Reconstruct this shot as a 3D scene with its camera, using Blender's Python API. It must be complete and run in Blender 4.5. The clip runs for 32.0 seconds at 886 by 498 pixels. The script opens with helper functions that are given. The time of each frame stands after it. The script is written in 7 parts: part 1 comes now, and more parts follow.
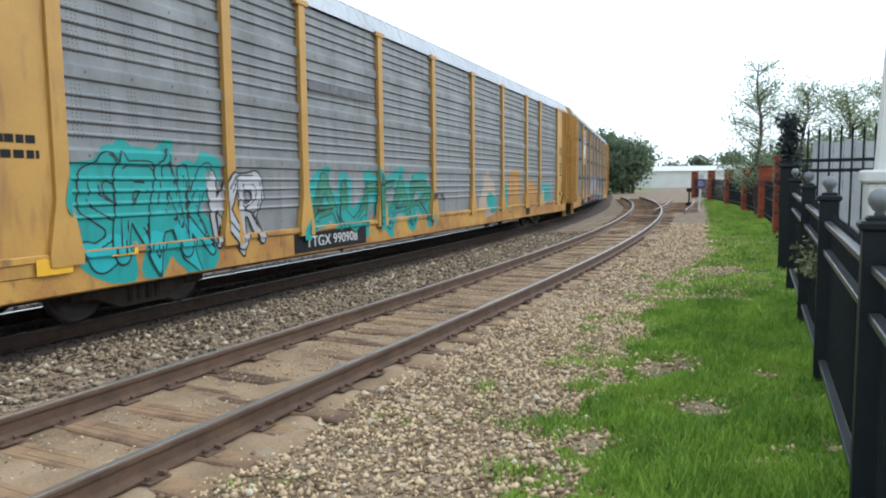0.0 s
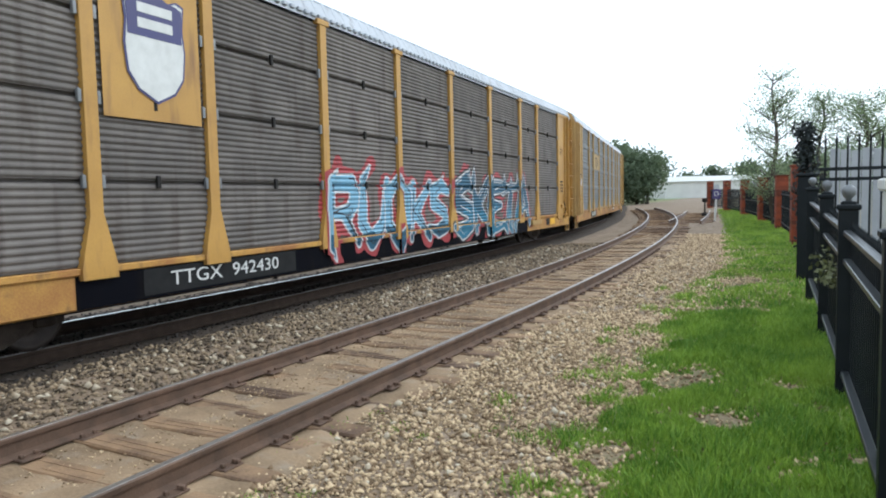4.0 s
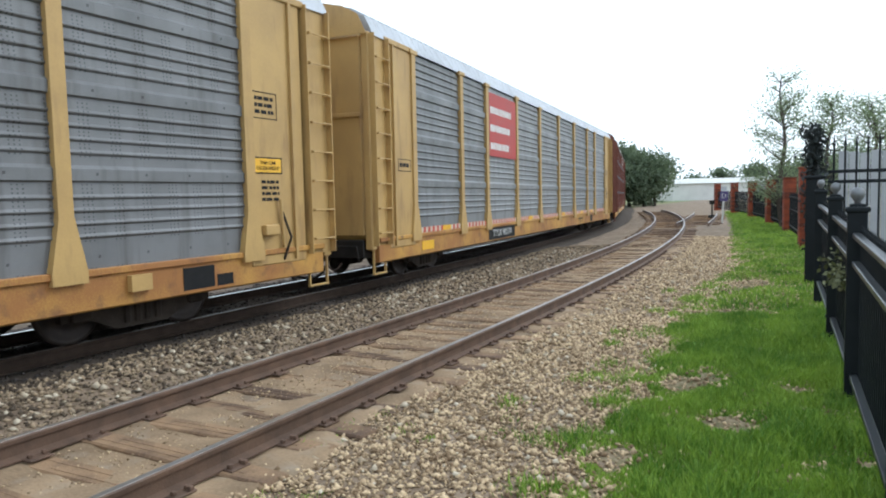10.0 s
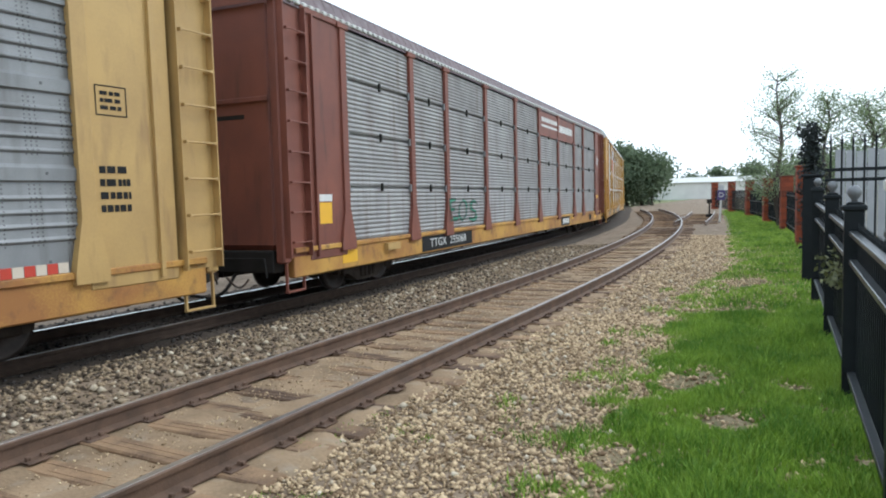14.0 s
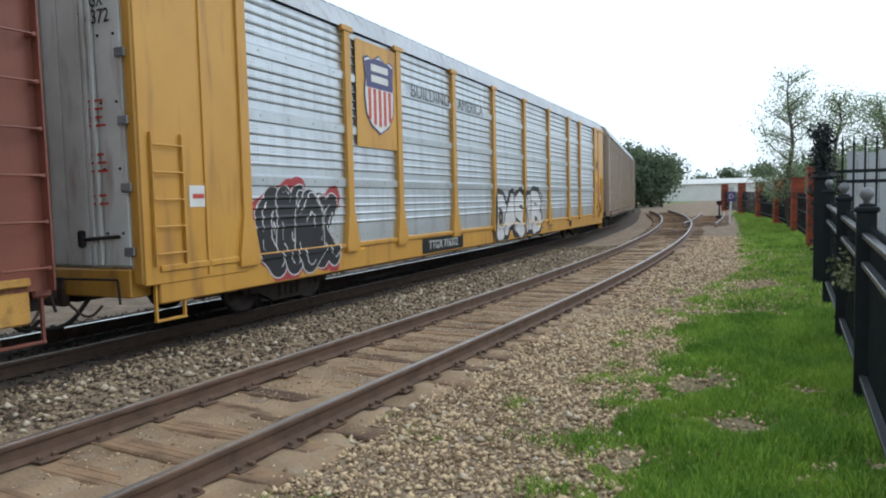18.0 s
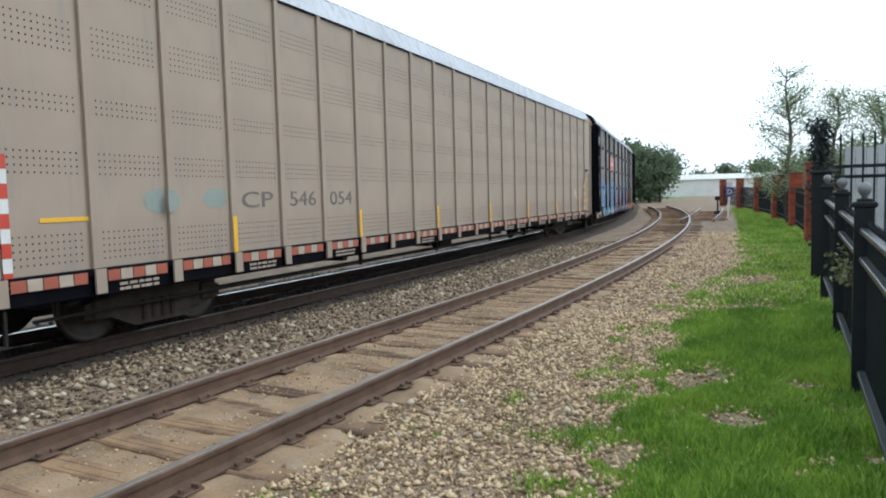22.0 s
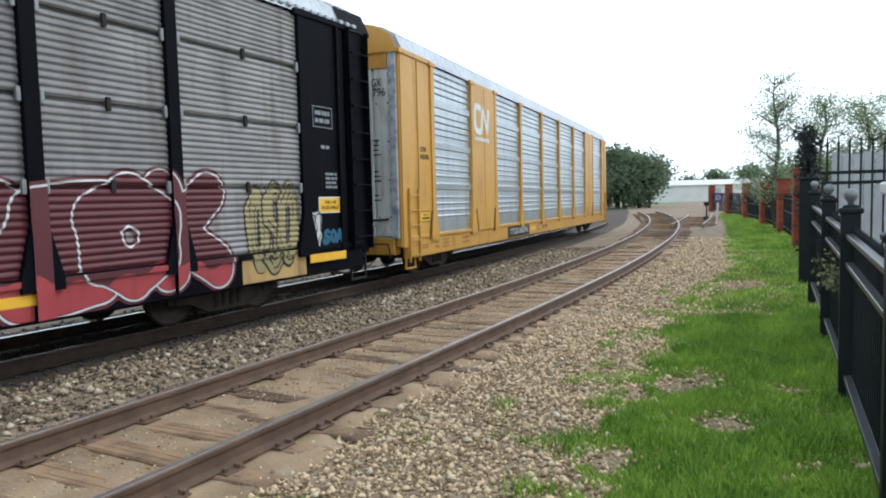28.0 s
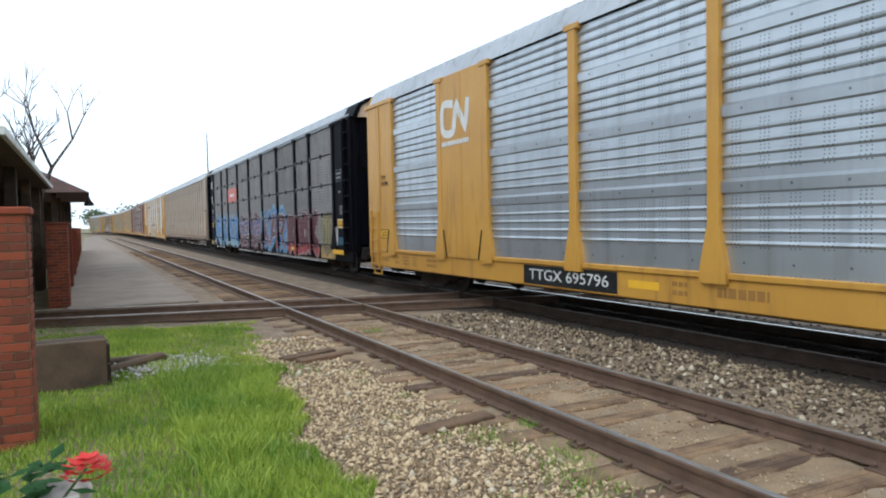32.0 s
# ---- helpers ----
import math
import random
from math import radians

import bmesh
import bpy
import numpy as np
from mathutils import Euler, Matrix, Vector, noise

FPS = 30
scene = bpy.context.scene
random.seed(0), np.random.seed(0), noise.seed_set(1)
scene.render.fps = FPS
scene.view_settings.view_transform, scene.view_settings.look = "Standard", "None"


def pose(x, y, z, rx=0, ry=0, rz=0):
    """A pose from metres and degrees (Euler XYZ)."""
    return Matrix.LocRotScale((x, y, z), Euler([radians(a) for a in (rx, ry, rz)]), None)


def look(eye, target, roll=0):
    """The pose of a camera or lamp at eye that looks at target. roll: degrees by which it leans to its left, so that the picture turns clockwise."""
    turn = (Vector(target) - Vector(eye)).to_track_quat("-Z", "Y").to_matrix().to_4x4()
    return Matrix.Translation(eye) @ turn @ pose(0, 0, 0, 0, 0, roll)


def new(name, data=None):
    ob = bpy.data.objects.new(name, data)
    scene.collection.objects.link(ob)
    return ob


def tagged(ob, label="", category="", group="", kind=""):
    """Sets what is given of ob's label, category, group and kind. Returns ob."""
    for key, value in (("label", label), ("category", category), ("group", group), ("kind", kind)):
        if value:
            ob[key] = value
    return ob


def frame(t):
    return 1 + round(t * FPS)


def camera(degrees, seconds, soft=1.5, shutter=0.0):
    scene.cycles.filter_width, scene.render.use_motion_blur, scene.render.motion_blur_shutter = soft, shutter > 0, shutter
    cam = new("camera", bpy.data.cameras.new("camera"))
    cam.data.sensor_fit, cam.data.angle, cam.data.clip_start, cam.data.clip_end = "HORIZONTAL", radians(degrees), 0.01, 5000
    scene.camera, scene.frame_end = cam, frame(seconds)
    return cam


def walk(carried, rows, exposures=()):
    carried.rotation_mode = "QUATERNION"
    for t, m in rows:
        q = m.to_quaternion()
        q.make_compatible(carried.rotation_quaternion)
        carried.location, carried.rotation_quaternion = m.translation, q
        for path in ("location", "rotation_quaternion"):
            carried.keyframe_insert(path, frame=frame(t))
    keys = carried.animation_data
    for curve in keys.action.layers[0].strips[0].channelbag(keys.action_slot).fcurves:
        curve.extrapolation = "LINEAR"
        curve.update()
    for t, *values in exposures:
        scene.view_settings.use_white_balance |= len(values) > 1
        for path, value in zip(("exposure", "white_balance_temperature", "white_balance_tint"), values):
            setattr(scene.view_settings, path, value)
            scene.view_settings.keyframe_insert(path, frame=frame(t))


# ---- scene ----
cam = camera(64.57, 32.0, soft=2.0)
PATH = [
    (0, -0.232, 0.455, 1.868, 84.33, 0.81, 26.87), (0.5, -0.232, 0.455, 1.868, 84.66, 0.84, 26.94), (1, -0.237, 0.453, 1.868, 85.03, 1, 27.53),
    (1.5, -0.239, 0.451, 1.868, 85.18, 1.43, 27.83), (2, -0.238, 0.452, 1.868, 85.06, 1.33, 27.71), (2.5, -0.237, 0.453, 1.868, 85.65, 1.3, 27.55),
    (3, -0.239, 0.451, 1.868, 85.75, 1.37, 27.81), (3.5, -0.241, 0.451, 1.868, 85.43, 1.51, 27.97), (5.5, -0.24, 0.451, 1.868, 85.31, 1.11, 27.95),
    (6, -0.241, 0.451, 1.868, 85.54, 1.3, 28.03), (6.5, -0.242, 0.45, 1.868, 85.72, 1.45, 28.2), (7, -0.244, 0.449, 1.868, 85.76, 1.35, 28.4),
    (7.5, -0.245, 0.448, 1.868, 85.69, 1.35, 28.56), (8, -0.244, 0.449, 1.868, 85.71, 1.27, 28.48), (8.5, -0.244, 0.449, 1.868, 85.75, 1.2, 28.45),
    (9, -0.246, 0.448, 1.868, 85.69, 1.44, 28.63), (9.5, -0.245, 0.449, 1.868, 85.62, 1.6, 28.48), (10, -0.245, 0.448, 1.868, 85.55, 1.33, 28.51),
    (10.5, -0.245, 0.448, 1.868, 85.48, 1.37, 28.55), (11, -0.245, 0.448, 1.868, 85.44, 1.35, 28.58), (11.5, -0.245, 0.448, 1.868, 85.26, 1.36, 28.59),
    (12, -0.246, 0.448, 1.868, 85.34, 1.61, 28.67), (12.5, -0.244, 0.449, 1.868, 85.2, 1.8, 28.41), (13, -0.243, 0.45, 1.868, 85.44, 1.77, 28.22),
    (13.5, -0.242, 0.45, 1.868, 85.54, 1.8, 28.18), (14, -0.243, 0.449, 1.868, 85.56, 1.6, 28.32), (14.5, -0.245, 0.448, 1.868, 85.53, 1.51, 28.59),
    (16.5, -0.245, 0.448, 1.868, 85.7, 1.54, 28.58), (17, -0.248, 0.447, 1.868, 85.73, 1.5, 28.92), (17.5, -0.248, 0.446, 1.868, 85.78, 1.53, 28.98),
    (18, -0.249, 0.446, 1.868, 85.68, 1.54, 29.02), (18.5, -0.249, 0.446, 1.868, 85.69, 1.65, 29.07), (19, -0.251, 0.445, 1.868, 85.63, 1.69, 29.27),
    (19.5, -0.249, 0.446, 1.868, 85.69, 1.5, 29.06), (20, -0.249, 0.446, 1.868, 85.58, 1.46, 29.04), (20.5, -0.249, 0.446, 1.868, 85.63, 1.42, 29.09),
    (21, -0.249, 0.446, 1.868, 85.63, 1.4, 29.11), (21.5, -0.249, 0.446, 1.868, 85.58, 1.48, 29.02), (22, -0.248, 0.447, 1.868, 85.34, 1.64, 28.89),
    (22.5, -0.245, 0.448, 1.868, 85.51, 1.5, 28.59), (23, -0.245, 0.448, 1.868, 85.59, 1.64, 28.49), (23.5, -0.246, 0.448, 1.868, 85.59, 1.43, 28.63),
    (24, -0.247, 0.447, 1.868, 85.7, 1.44, 28.82), (24.5, -0.248, 0.447, 1.868, 85.82, 1.17, 28.93), (25, -0.247, 0.447, 1.868, 85.85, 1.14, 28.85),
    (25.5, -0.248, 0.446, 1.868, 85.98, 1.1, 29), (27.5, -0.247, 0.447, 1.868, 85.64, 1.06, 28.8), (28, -0.242, 0.45, 1.868, 85.72, 1.47, 28.12),
    (28.5, -0.258, 0.441, 1.868, 85.97, 2.46, 30.1), (29, -0.383, 0.338, 1.868, 87.94, 3.99, 48.41), (29.3, -0.459, 0.224, 1.868, 88.01, 2.7, 63.93),
    (29.4, -0.478, 0.18, 1.868, 88.05, 2.72, 69.24), (29.5, -0.494, 0.13, 1.868, 88.56, 2.48, 75.18), (29.6, -0.505, 0.076, 1.868, 88.07, 2.14, 81.39),
    (29.7, -0.51, 0.037, 1.868, 88.33, 2.11, 85.76), (29.8, -0.51, -0.02, 1.868, 88.43, 1.85, 92.18), (29.9, -0.505, -0.08, 1.868, 88.17, 1.9, 98.96),
    (30, -0.492, -0.137, 1.868, 87.75, 1.72, 105.44), (30.1, -0.476, -0.186, 1.868, 87.5, 1.91, 111.21), (30.2, -0.458, -0.226, 1.868, 87.58, 1.71, 116.16),
    (30.3, -0.437, -0.264, 1.868, 87.72, 1.21, 121.12), (30.5, -0.391, -0.328, 1.868, 87.27, 2.71, 129.87), (31, -0.297, -0.416, 1.868, 86.61, 2.4, 144.29),
    (31.5, -0.248, -0.447, 1.868, 87.48, 1.47, 150.9), (32, -0.231, -0.456, 1.868, 87.72, 1.15, 153.07),
]
LOOK = [(0, 0.12), (5.5, 0.14), (13, 0.08), (14.5, 0.14), (16.5, 0.2), (17.2, 0.12), (18, -0.24), (19, -0.42), (20, -0.4), (20.6, -0.08), (23, 0.04), (25, 0.06), (28, 0.12), (28.8, -0.12), (29.3, -0.6), (29.9, -0.56), (30.4, -0.14), (31, 0.02), (32, -0.08)]
walk(cam, [(t, pose(*row)) for t, *row in PATH], [(t, e + 0.04, 5720, 5) for t, e in LOOK])

# ---- light: a bright, thinly overcast spring day ----
world = bpy.data.worlds.new("overcast_sky")
world.use_nodes = True
scene.world = world
wn, wl = world.node_tree.nodes, world.node_tree.links
sky = wn.new("ShaderNodeTexSky")
sky.sky_type, sky.sun_disc = "NISHITA", False
sky.sun_elevation, sky.sun_rotation = radians(42), radians(50)
sky.air_density, sky.dust_density = 1.0, 4.0
veil = wn.new("ShaderNodeMix")
veil.data_type = "RGBA"
veil.inputs[0].default_value = 0.86
veil.inputs[7].default_value = (9.6, 9.9, 10.2, 1)
wl.new(sky.outputs[0], veil.inputs[6])
wl.new(veil.outputs[2], wn["Background"].inputs[0])
wn["Background"].inputs[1].default_value = 0.15

sun = new("sun", bpy.data.lights.new("sun", "SUN"))
sun.data.energy, sun.data.angle, sun.data.color = 1.1, radians(18), (1, 0.95, 0.88)
sun.matrix_world = look((46, 38.6, 54), (0, 0, 0))


# ---- small mesh kit ----
class Kit:
    """Collects vertices and faces of one mesh."""

    def __init__(self):
        self.v, self.f = [], []

    def add(self, vs, fs):
        n = len(self.v)
        self.v += [tuple(p) for p in vs]
        self.f += [tuple(i + n for i in q) for q in fs]
        return self

    def box(self, x0, x1, y0, y1, z0, z1, b=0.0):
        if b <= 0:
            vs = [(x, y, z) for z in (z0, z1) for x, y in ((x0, y0), (x1, y0), (x1, y1), (x0, y1))]
            return self.add(vs, [(3, 2, 1, 0), (4, 5, 6, 7), (0, 1, 5, 4), (1, 2, 6, 5), (2, 3, 7, 6), (3, 0, 4, 7)])
        vs, fs = [], []
        for z, k in ((z0, b), (z0 + b, 0), (z1 - b, 0), (z1, b)):
            c = b * 0.7
            X0, X1, Y0, Y1 = x0 + k, x1 - k, y0 + k, y1 - k
            vs += [(X0 + c, Y0, z), (X1 - c, Y0, z), (X1, Y0 + c, z), (X1, Y1 - c, z), (X1 - c, Y1, z), (X0 + c, Y1, z), (X0, Y1 - c, z), (X0, Y0 + c, z)]
        for r in range(3):
            fs += [(r * 8 + i, r * 8 + (i + 1) % 8, r * 8 + 8 + (i + 1) % 8, r * 8 + 8 + i) for i in range(8)]
        fs += [tuple(range(7, -1, -1)), tuple(range(24, 32))]
        return self.add(vs, fs)

    def tube(self, p, q, r0, r1=None, n=8, cap=True):
        p, q = Vector(p), Vector(q)
        r1 = r0 if r1 is None else r1
        d = (q - p).normalized()
        a = d.orthogonal().normalized()
        b = d.cross(a)
        vs = [o + (a * math.cos(6.28318 * i / n) + b * math.sin(6.28318 * i / n)) * r for o, r in ((p, r0), (q, r1)) for i in range(n)]
        fs = [(i, (i + 1) % n, n + (i + 1) % n, n + i) for i in range(n)]
        if cap:
            fs += [tuple(range(n - 1, -1, -1)), tuple(range(n, 2 * n))]
        return self.add(vs, fs)

    def ring(self, profile, n=16, at=(0, 0, 0)):
        """A turned shape from (radius, height) pairs."""
        vs = [(at[0] + r * math.cos(6.28318 * i / n), at[1] + r * math.sin(6.28318 * i / n), at[2] + z) for r, z in profile for i in range(n)]
        fs = [(k * n + i, k * n + (i + 1) % n, (k + 1) * n + (i + 1) % n, (k + 1) * n + i) for k in range(len(profile) - 1) for i in range(n)]
        fs += [tuple(range(n - 1, -1, -1)), tuple(range((len(profile) - 1) * n, len(profile) * n))]
        return self.add(vs, fs)

    def sweep(self, profile, rows, closed=True):
        """Profile points placed by each row's function of (u, w); rows: list of callables giving a 3D point."""
        n = len(profile)
        vs = [r(u, w) for r in rows for u, w in profile]
        m = n if closed else n - 1
        fs = [(k * n + i, k * n + (i + 1) % n, (k + 1) * n + (i + 1) % n, (k + 1) * n + i) for k in range(len(rows) - 1) for i in range(m)]
        if closed:
            fs += [tuple(range(n - 1, -1, -1)), tuple(range((len(rows) - 1) * n, len(rows) * n))]
        return self.add(vs, fs)

    def mesh(self, name, smooth=False):
        me = bpy.data.meshes.new(name)
        me.from_pydata(self.v, [], self.f)
        if smooth:
            me.polygons.foreach_set("use_smooth", [True] * len(me.polygons))
        me.update()
        return me


def np_mesh(name, verts, faces):
    me = bpy.data.meshes.new(name)
    k = faces.shape[1]
    me.vertices.add(len(verts))
    me.vertices.foreach_set("co", verts.astype(np.float32).ravel())
    me.loops.add(faces.size)
    me.loops.foreach_set("vertex_index", faces.astype(np.int32).ravel())
    me.polygons.add(len(faces))
    me.polygons.foreach_set("loop_start", np.arange(0, faces.size, k, dtype=np.int32))
    me.update(calc_edges=True)
    me.validate()
    return me


def part(name, kit, material, parent=None, label="", smooth=False, at=None):
    me = kit.mesh(name, smooth) if isinstance(kit, Kit) else kit
    if material is not None and not me.materials:
        me.materials.append(material)
    ob = new(name, me)
    if parent is not None:
        ob.parent = parent
    if at is not None:
        ob.matrix_basis = at
    if label:
        ob["label"] = label
    return ob


def thing(name, label, category, at=None, group="", kind=""):
    ob = new(name)
    ob.empty_display_size = 0.2
    if at is not None:
        ob.matrix_basis = at
    return tagged(ob, label, category, group, kind)


def lettering(name, text, size, material, parent, at, width=None, label=""):
    """Built-in font, as a thin mesh in the local XY plane of 'at', centred."""
    cu = bpy.data.curves.new(name, "FONT")
    cu.body, cu.size, cu.align_x, cu.align_y, cu.extrude = text, size, "CENTER", "CENTER", 0.002
    cu.resolution_u = 3
    tmp = bpy.data.objects.new(name, cu)
    scene.collection.objects.link(tmp)
    bpy.context.view_layer.update()
    me = bpy.data.meshes.new_from_object(tmp.evaluated_get(bpy.context.evaluated_depsgraph_get()))
    bpy.data.objects.remove(tmp)
    me.materials.clear()
    if width:
        xs = [v.co.x for v in me.vertices]
        me.transform(Matrix.Diagonal((width / max(0.01, max(xs) - min(xs)), 1, 1, 1)))
    return part(name, me, material, parent, label, at=at)


# ---- materials ----
def mat(name, c1, c2=None, scale=6.0, rough=0.8, metal=0.0, bump=0.25, grain=70.0, contrast=1.0, vary=0.0, dirt=None, streak=0.0, spec=0.5, island=False):
    """Two colours mixed by broad and fine noise, with bump, per-object variation, and optional vertical streaks of dirt."""
    m = bpy.data.materials.new(name)
    m.use_nodes = True
    n, l = m.node_tree.nodes, m.node_tree.links
    bs = n["Principled BSDF"]
    bs.inputs["Roughness"].default_value, bs.inputs["Metallic"].default_value = rough, metal
    bs.inputs["Specular IOR Level"].default_value = spec
    tc = n.new("ShaderNodeTexCoord")
    big, fine = n.new("ShaderNodeTexNoise"), n.new("ShaderNodeTexNoise")
    big.inputs["Scale"].default_value, big.inputs["Detail"].default_value = scale, 5
    fine.inputs["Scale"].default_value, fine.inputs["Detail"].default_value = grain, 3
    l.new(tc.outputs["Object"], big.inputs["Vector"])
    l.new(tc.outputs["Object"], fine.inputs["Vector"])
    ramp = n.new("ShaderNodeValToRGB")
    a = 0.5 - 0.22 / contrast
    ramp.color_ramp.elements[0].position, ramp.color_ramp.elements[1].position = a, 1 - a
    c2 = c2 or tuple(c * 0.7 for c in c1)
    ramp.color_ramp.elements[0].color, ramp.color_ramp.elements[1].color = (*c1, 1), (*c2, 1)
    add = n.new("ShaderNodeMath")
    add.operation = "MULTIPLY_ADD"
    add.inputs[1].default_value, add.inputs[2].default_value = 0.35, -0.17
    l.new(fine.outputs["Fac"], add.inputs[0])
    tot = n.new("ShaderNodeMath")
    l.new(big.outputs["Fac"], tot.inputs[0])
    l.new(add.outputs[0], tot.inputs[1])
    last = tot.outputs[0]
    if vary or island:
        src = n.new("ShaderNodeNewGeometry").outputs["Random Per Island"] if island else n.new("ShaderNodeObjectInfo").outputs["Random"]
        v = n.new("ShaderNodeMath")
        v.operation = "MULTIPLY_ADD"
        v.inputs[1].default_value, v.inputs[2].default_value = vary, -vary / 2
        l.new(src, v.inputs[0])
        t2 = n.new("ShaderNodeMath")
        l.new(last, t2.inputs[0])
        l.new(v.outputs[0], t2.inputs[1])
        last = t2.outputs[0]
    l.new(last, ramp.inputs[0])
    col = ramp.outputs[0]
    if dirt:
        mp = n.new("ShaderNodeMapping")
        mp.inputs["Scale"].default_value = (1, 1, 1 - streak)
        l.new(tc.outputs["Object"], mp.inputs[0])
        dn = n.new("ShaderNodeTexNoise")
        dn.inputs["Scale"].default_value, dn.inputs["Detail"].default_value = 3.5 if not streak else 5.0, 8
        l.new(mp.outputs[0], dn.inputs["Vector"])
        dr = n.new("ShaderNodeValToRGB")
        dr.color_ramp.elements[0].position, dr.color_ramp.elements[1].position = 0.54, 0.8
        l.new(dn.outputs["Fac"], dr.inputs[0])
        mx = n.new("ShaderNodeMix")
        mx.data_type = "RGBA"
        l.new(dr.outputs[0], mx.inputs[0])
        l.new(col, mx.inputs[6])
        mx.inputs[7].default_value = (*dirt, 1)
        col = mx.outputs[2]
    l.new(col, bs.inputs["Base Color"])
    if bump:
        bp = n.new("ShaderNodeBump")
        bp.inputs["Strength"].default_value, bp.inputs["Distance"].default_value = bump, 0.01
        l.new(fine.outputs["Fac"], bp.inputs["Height"])
        l.new(bp.outputs[0], bs.inputs["Normal"])
    return m


def thin_leaf(m, share=0.45):
    """Lets light through thin leaves and blades."""
    n, l = m.node_tree.nodes, m.node_tree.links
    bs, out = n["Principled BSDF"], n["Material Output"]
    tr, mx = n.new("ShaderNodeBsdfTranslucent"), n.new("ShaderNodeMixShader")
    l.new(bs.inputs["Base Color"].links[0].from_socket, tr.inputs[0])
    mx.inputs[0].default_value = share
    l.new(bs.outputs[0], mx.inputs[1])
    l.new(tr.outputs[0], mx.inputs[2])
    l.new(mx.outputs[0], out.inputs[0])
    return m


def perforated(m, pitch_y=0.058, pitch_z=0.046, group=0.406, fill=0.42, size=0.0095):
    """Small punched holes in columns between the smooth bands, and rivets on the bands, over an existing sheet-metal material."""
    n, l = m.node_tree.nodes, m.node_tree.links
    bs = n["Principled BSDF"]
    col = bs.inputs["Base Color"].links[0].from_socket
    tc = n.new("ShaderNodeTexCoord")
    sp = n.new("ShaderNodeSeparateXYZ")
    l.new(tc.outputs["Object"], sp.inputs[0])

    def math_node(op, a, b):
        q = n.new("ShaderNodeMath")
        q.operation = op
        for s, v in zip(q.inputs, (a, b)):
            if isinstance(v, (int, float)):
                s.default_value = v
            else:
                l.new(v, s)
        return q.outputs[0]

    def cell(out, pitch):
        return math_node("ABSOLUTE", math_node("SUBTRACT", math_node("FLOORED_MODULO", out, pitch), pitch / 2), 0)

    near_y = math_node("LESS_THAN", cell(sp.outputs[1], pitch_y), size)
    near_z = math_node("LESS_THAN", cell(sp.outputs[2], pitch_z), size)
    cols = math_node("LESS_THAN", math_node("FLOORED_MODULO", sp.outputs[1], group), group * fill)
    up = math_node("FLOORED_MODULO", math_node("SUBTRACT", sp.outputs[2], 1.3), 0.953)
    zone = math_node("LESS_THAN", up, 0.66)
    hole = math_node("MULTIPLY", math_node("MULTIPLY", near_y, near_z), math_node("MULTIPLY", cols, zone))
    row = math_node("LESS_THAN", math_node("ABSOLUTE", math_node("SUBTRACT", up, 0.775), 0), 0.016)
    rivet = math_node("MULTIPLY", row, math_node("LESS_THAN", cell(sp.outputs[1], 0.68), 0.016))
    hole = math_node("MAXIMUM", hole, rivet)
    mx = n.new("ShaderNodeMix")
    mx.data_type = "RGBA"
    l.new(math_node("MULTIPLY", hole, 0.6), mx.inputs[0])
    l.new(col, mx.inputs[6])
    mx.inputs[7].default_value = (0.02, 0.02, 0.022, 1)
    l.new(mx.outputs[2], bs.inputs["Base Color"])
    return m


galv_grey = perforated(mat("weathered_galvanised_sheet", (0.27, 0.275, 0.28), (0.17, 0.175, 0.18), 1.3, 0.52, 0.4, 0.1, 90, 1.2, 0.25, (0.15, 0.147, 0.145), 0.9))
galv_worn = perforated(mat("smoke_grey_sheet", (0.2, 0.203, 0.208), (0.13, 0.132, 0.135), 1.3, 0.55, 0.4, 0.1, 90, 1.1, 0.2, (0.11, 0.107, 0.105), 0.9))
galv_bright = perforated(mat("bright_galvanised_sheet", (0.6, 0.64, 0.68), (0.48, 0.51, 0.54), 1.0, 0.36, 0.75, 0.08, 90, 0.9, 0.12, (0.42, 0.44, 0.46), 0.9))
galv_clean = perforated(mat("clean_galvanised_sheet", (0.55, 0.59, 0.63), (0.43, 0.46, 0.49), 1.0, 0.34, 0.8, 0.08, 90, 0.9, 0.12, (0.38, 0.4, 0.42), 0.9))
galv_light = mat("pale_grey_sheet", (0.33, 0.325, 0.32), (0.22, 0.214, 0.21), 1.4, 0.55, 0.3, 0.12, 80, 1.2, 0.2, (0.17, 0.14, 0.125), 0.9)
galv_brown = mat("grimy_brown_sheet", (0.17, 0.15, 0.135), (0.1, 0.088, 0.08), 1.6, 0.7, 0.2, 0.15, 80, 1.2, 0.2, (0.07, 0.055, 0.045), 0.9)
galv_dull = mat("dull_grey_sheet", (0.26, 0.25, 0.245), (0.16, 0.152, 0.15), 1.4, 0.6, 0.3, 0.12, 80, 1.2, 0.2, (0.13, 0.105, 0.095), 0.9)
beige_sheet = mat("dusty_beige_painted_sheet", (0.36, 0.29, 0.225), (0.28, 0.222, 0.172), 0.8, 0.6, 0.1, 0.06, 60, 0.8, 0.08, (0.25, 0.22, 0.19), 0.85)
yellow = mat("yellow_railcar_paint", (0.49, 0.275, 0.058), (0.38, 0.205, 0.045), 1.2, 0.5, 0, 0.08, 40, 1.1, 0.1, (0.22, 0.11, 0.04), 0.8)
rusty_sill = mat("rust_stained_yellow_sill", (0.5, 0.28, 0.055), (0.3, 0.13, 0.035), 1.0, 0.6, 0, 0.12, 40, 1.5, 0.1, (0.11, 0.055, 0.03), 0.3)
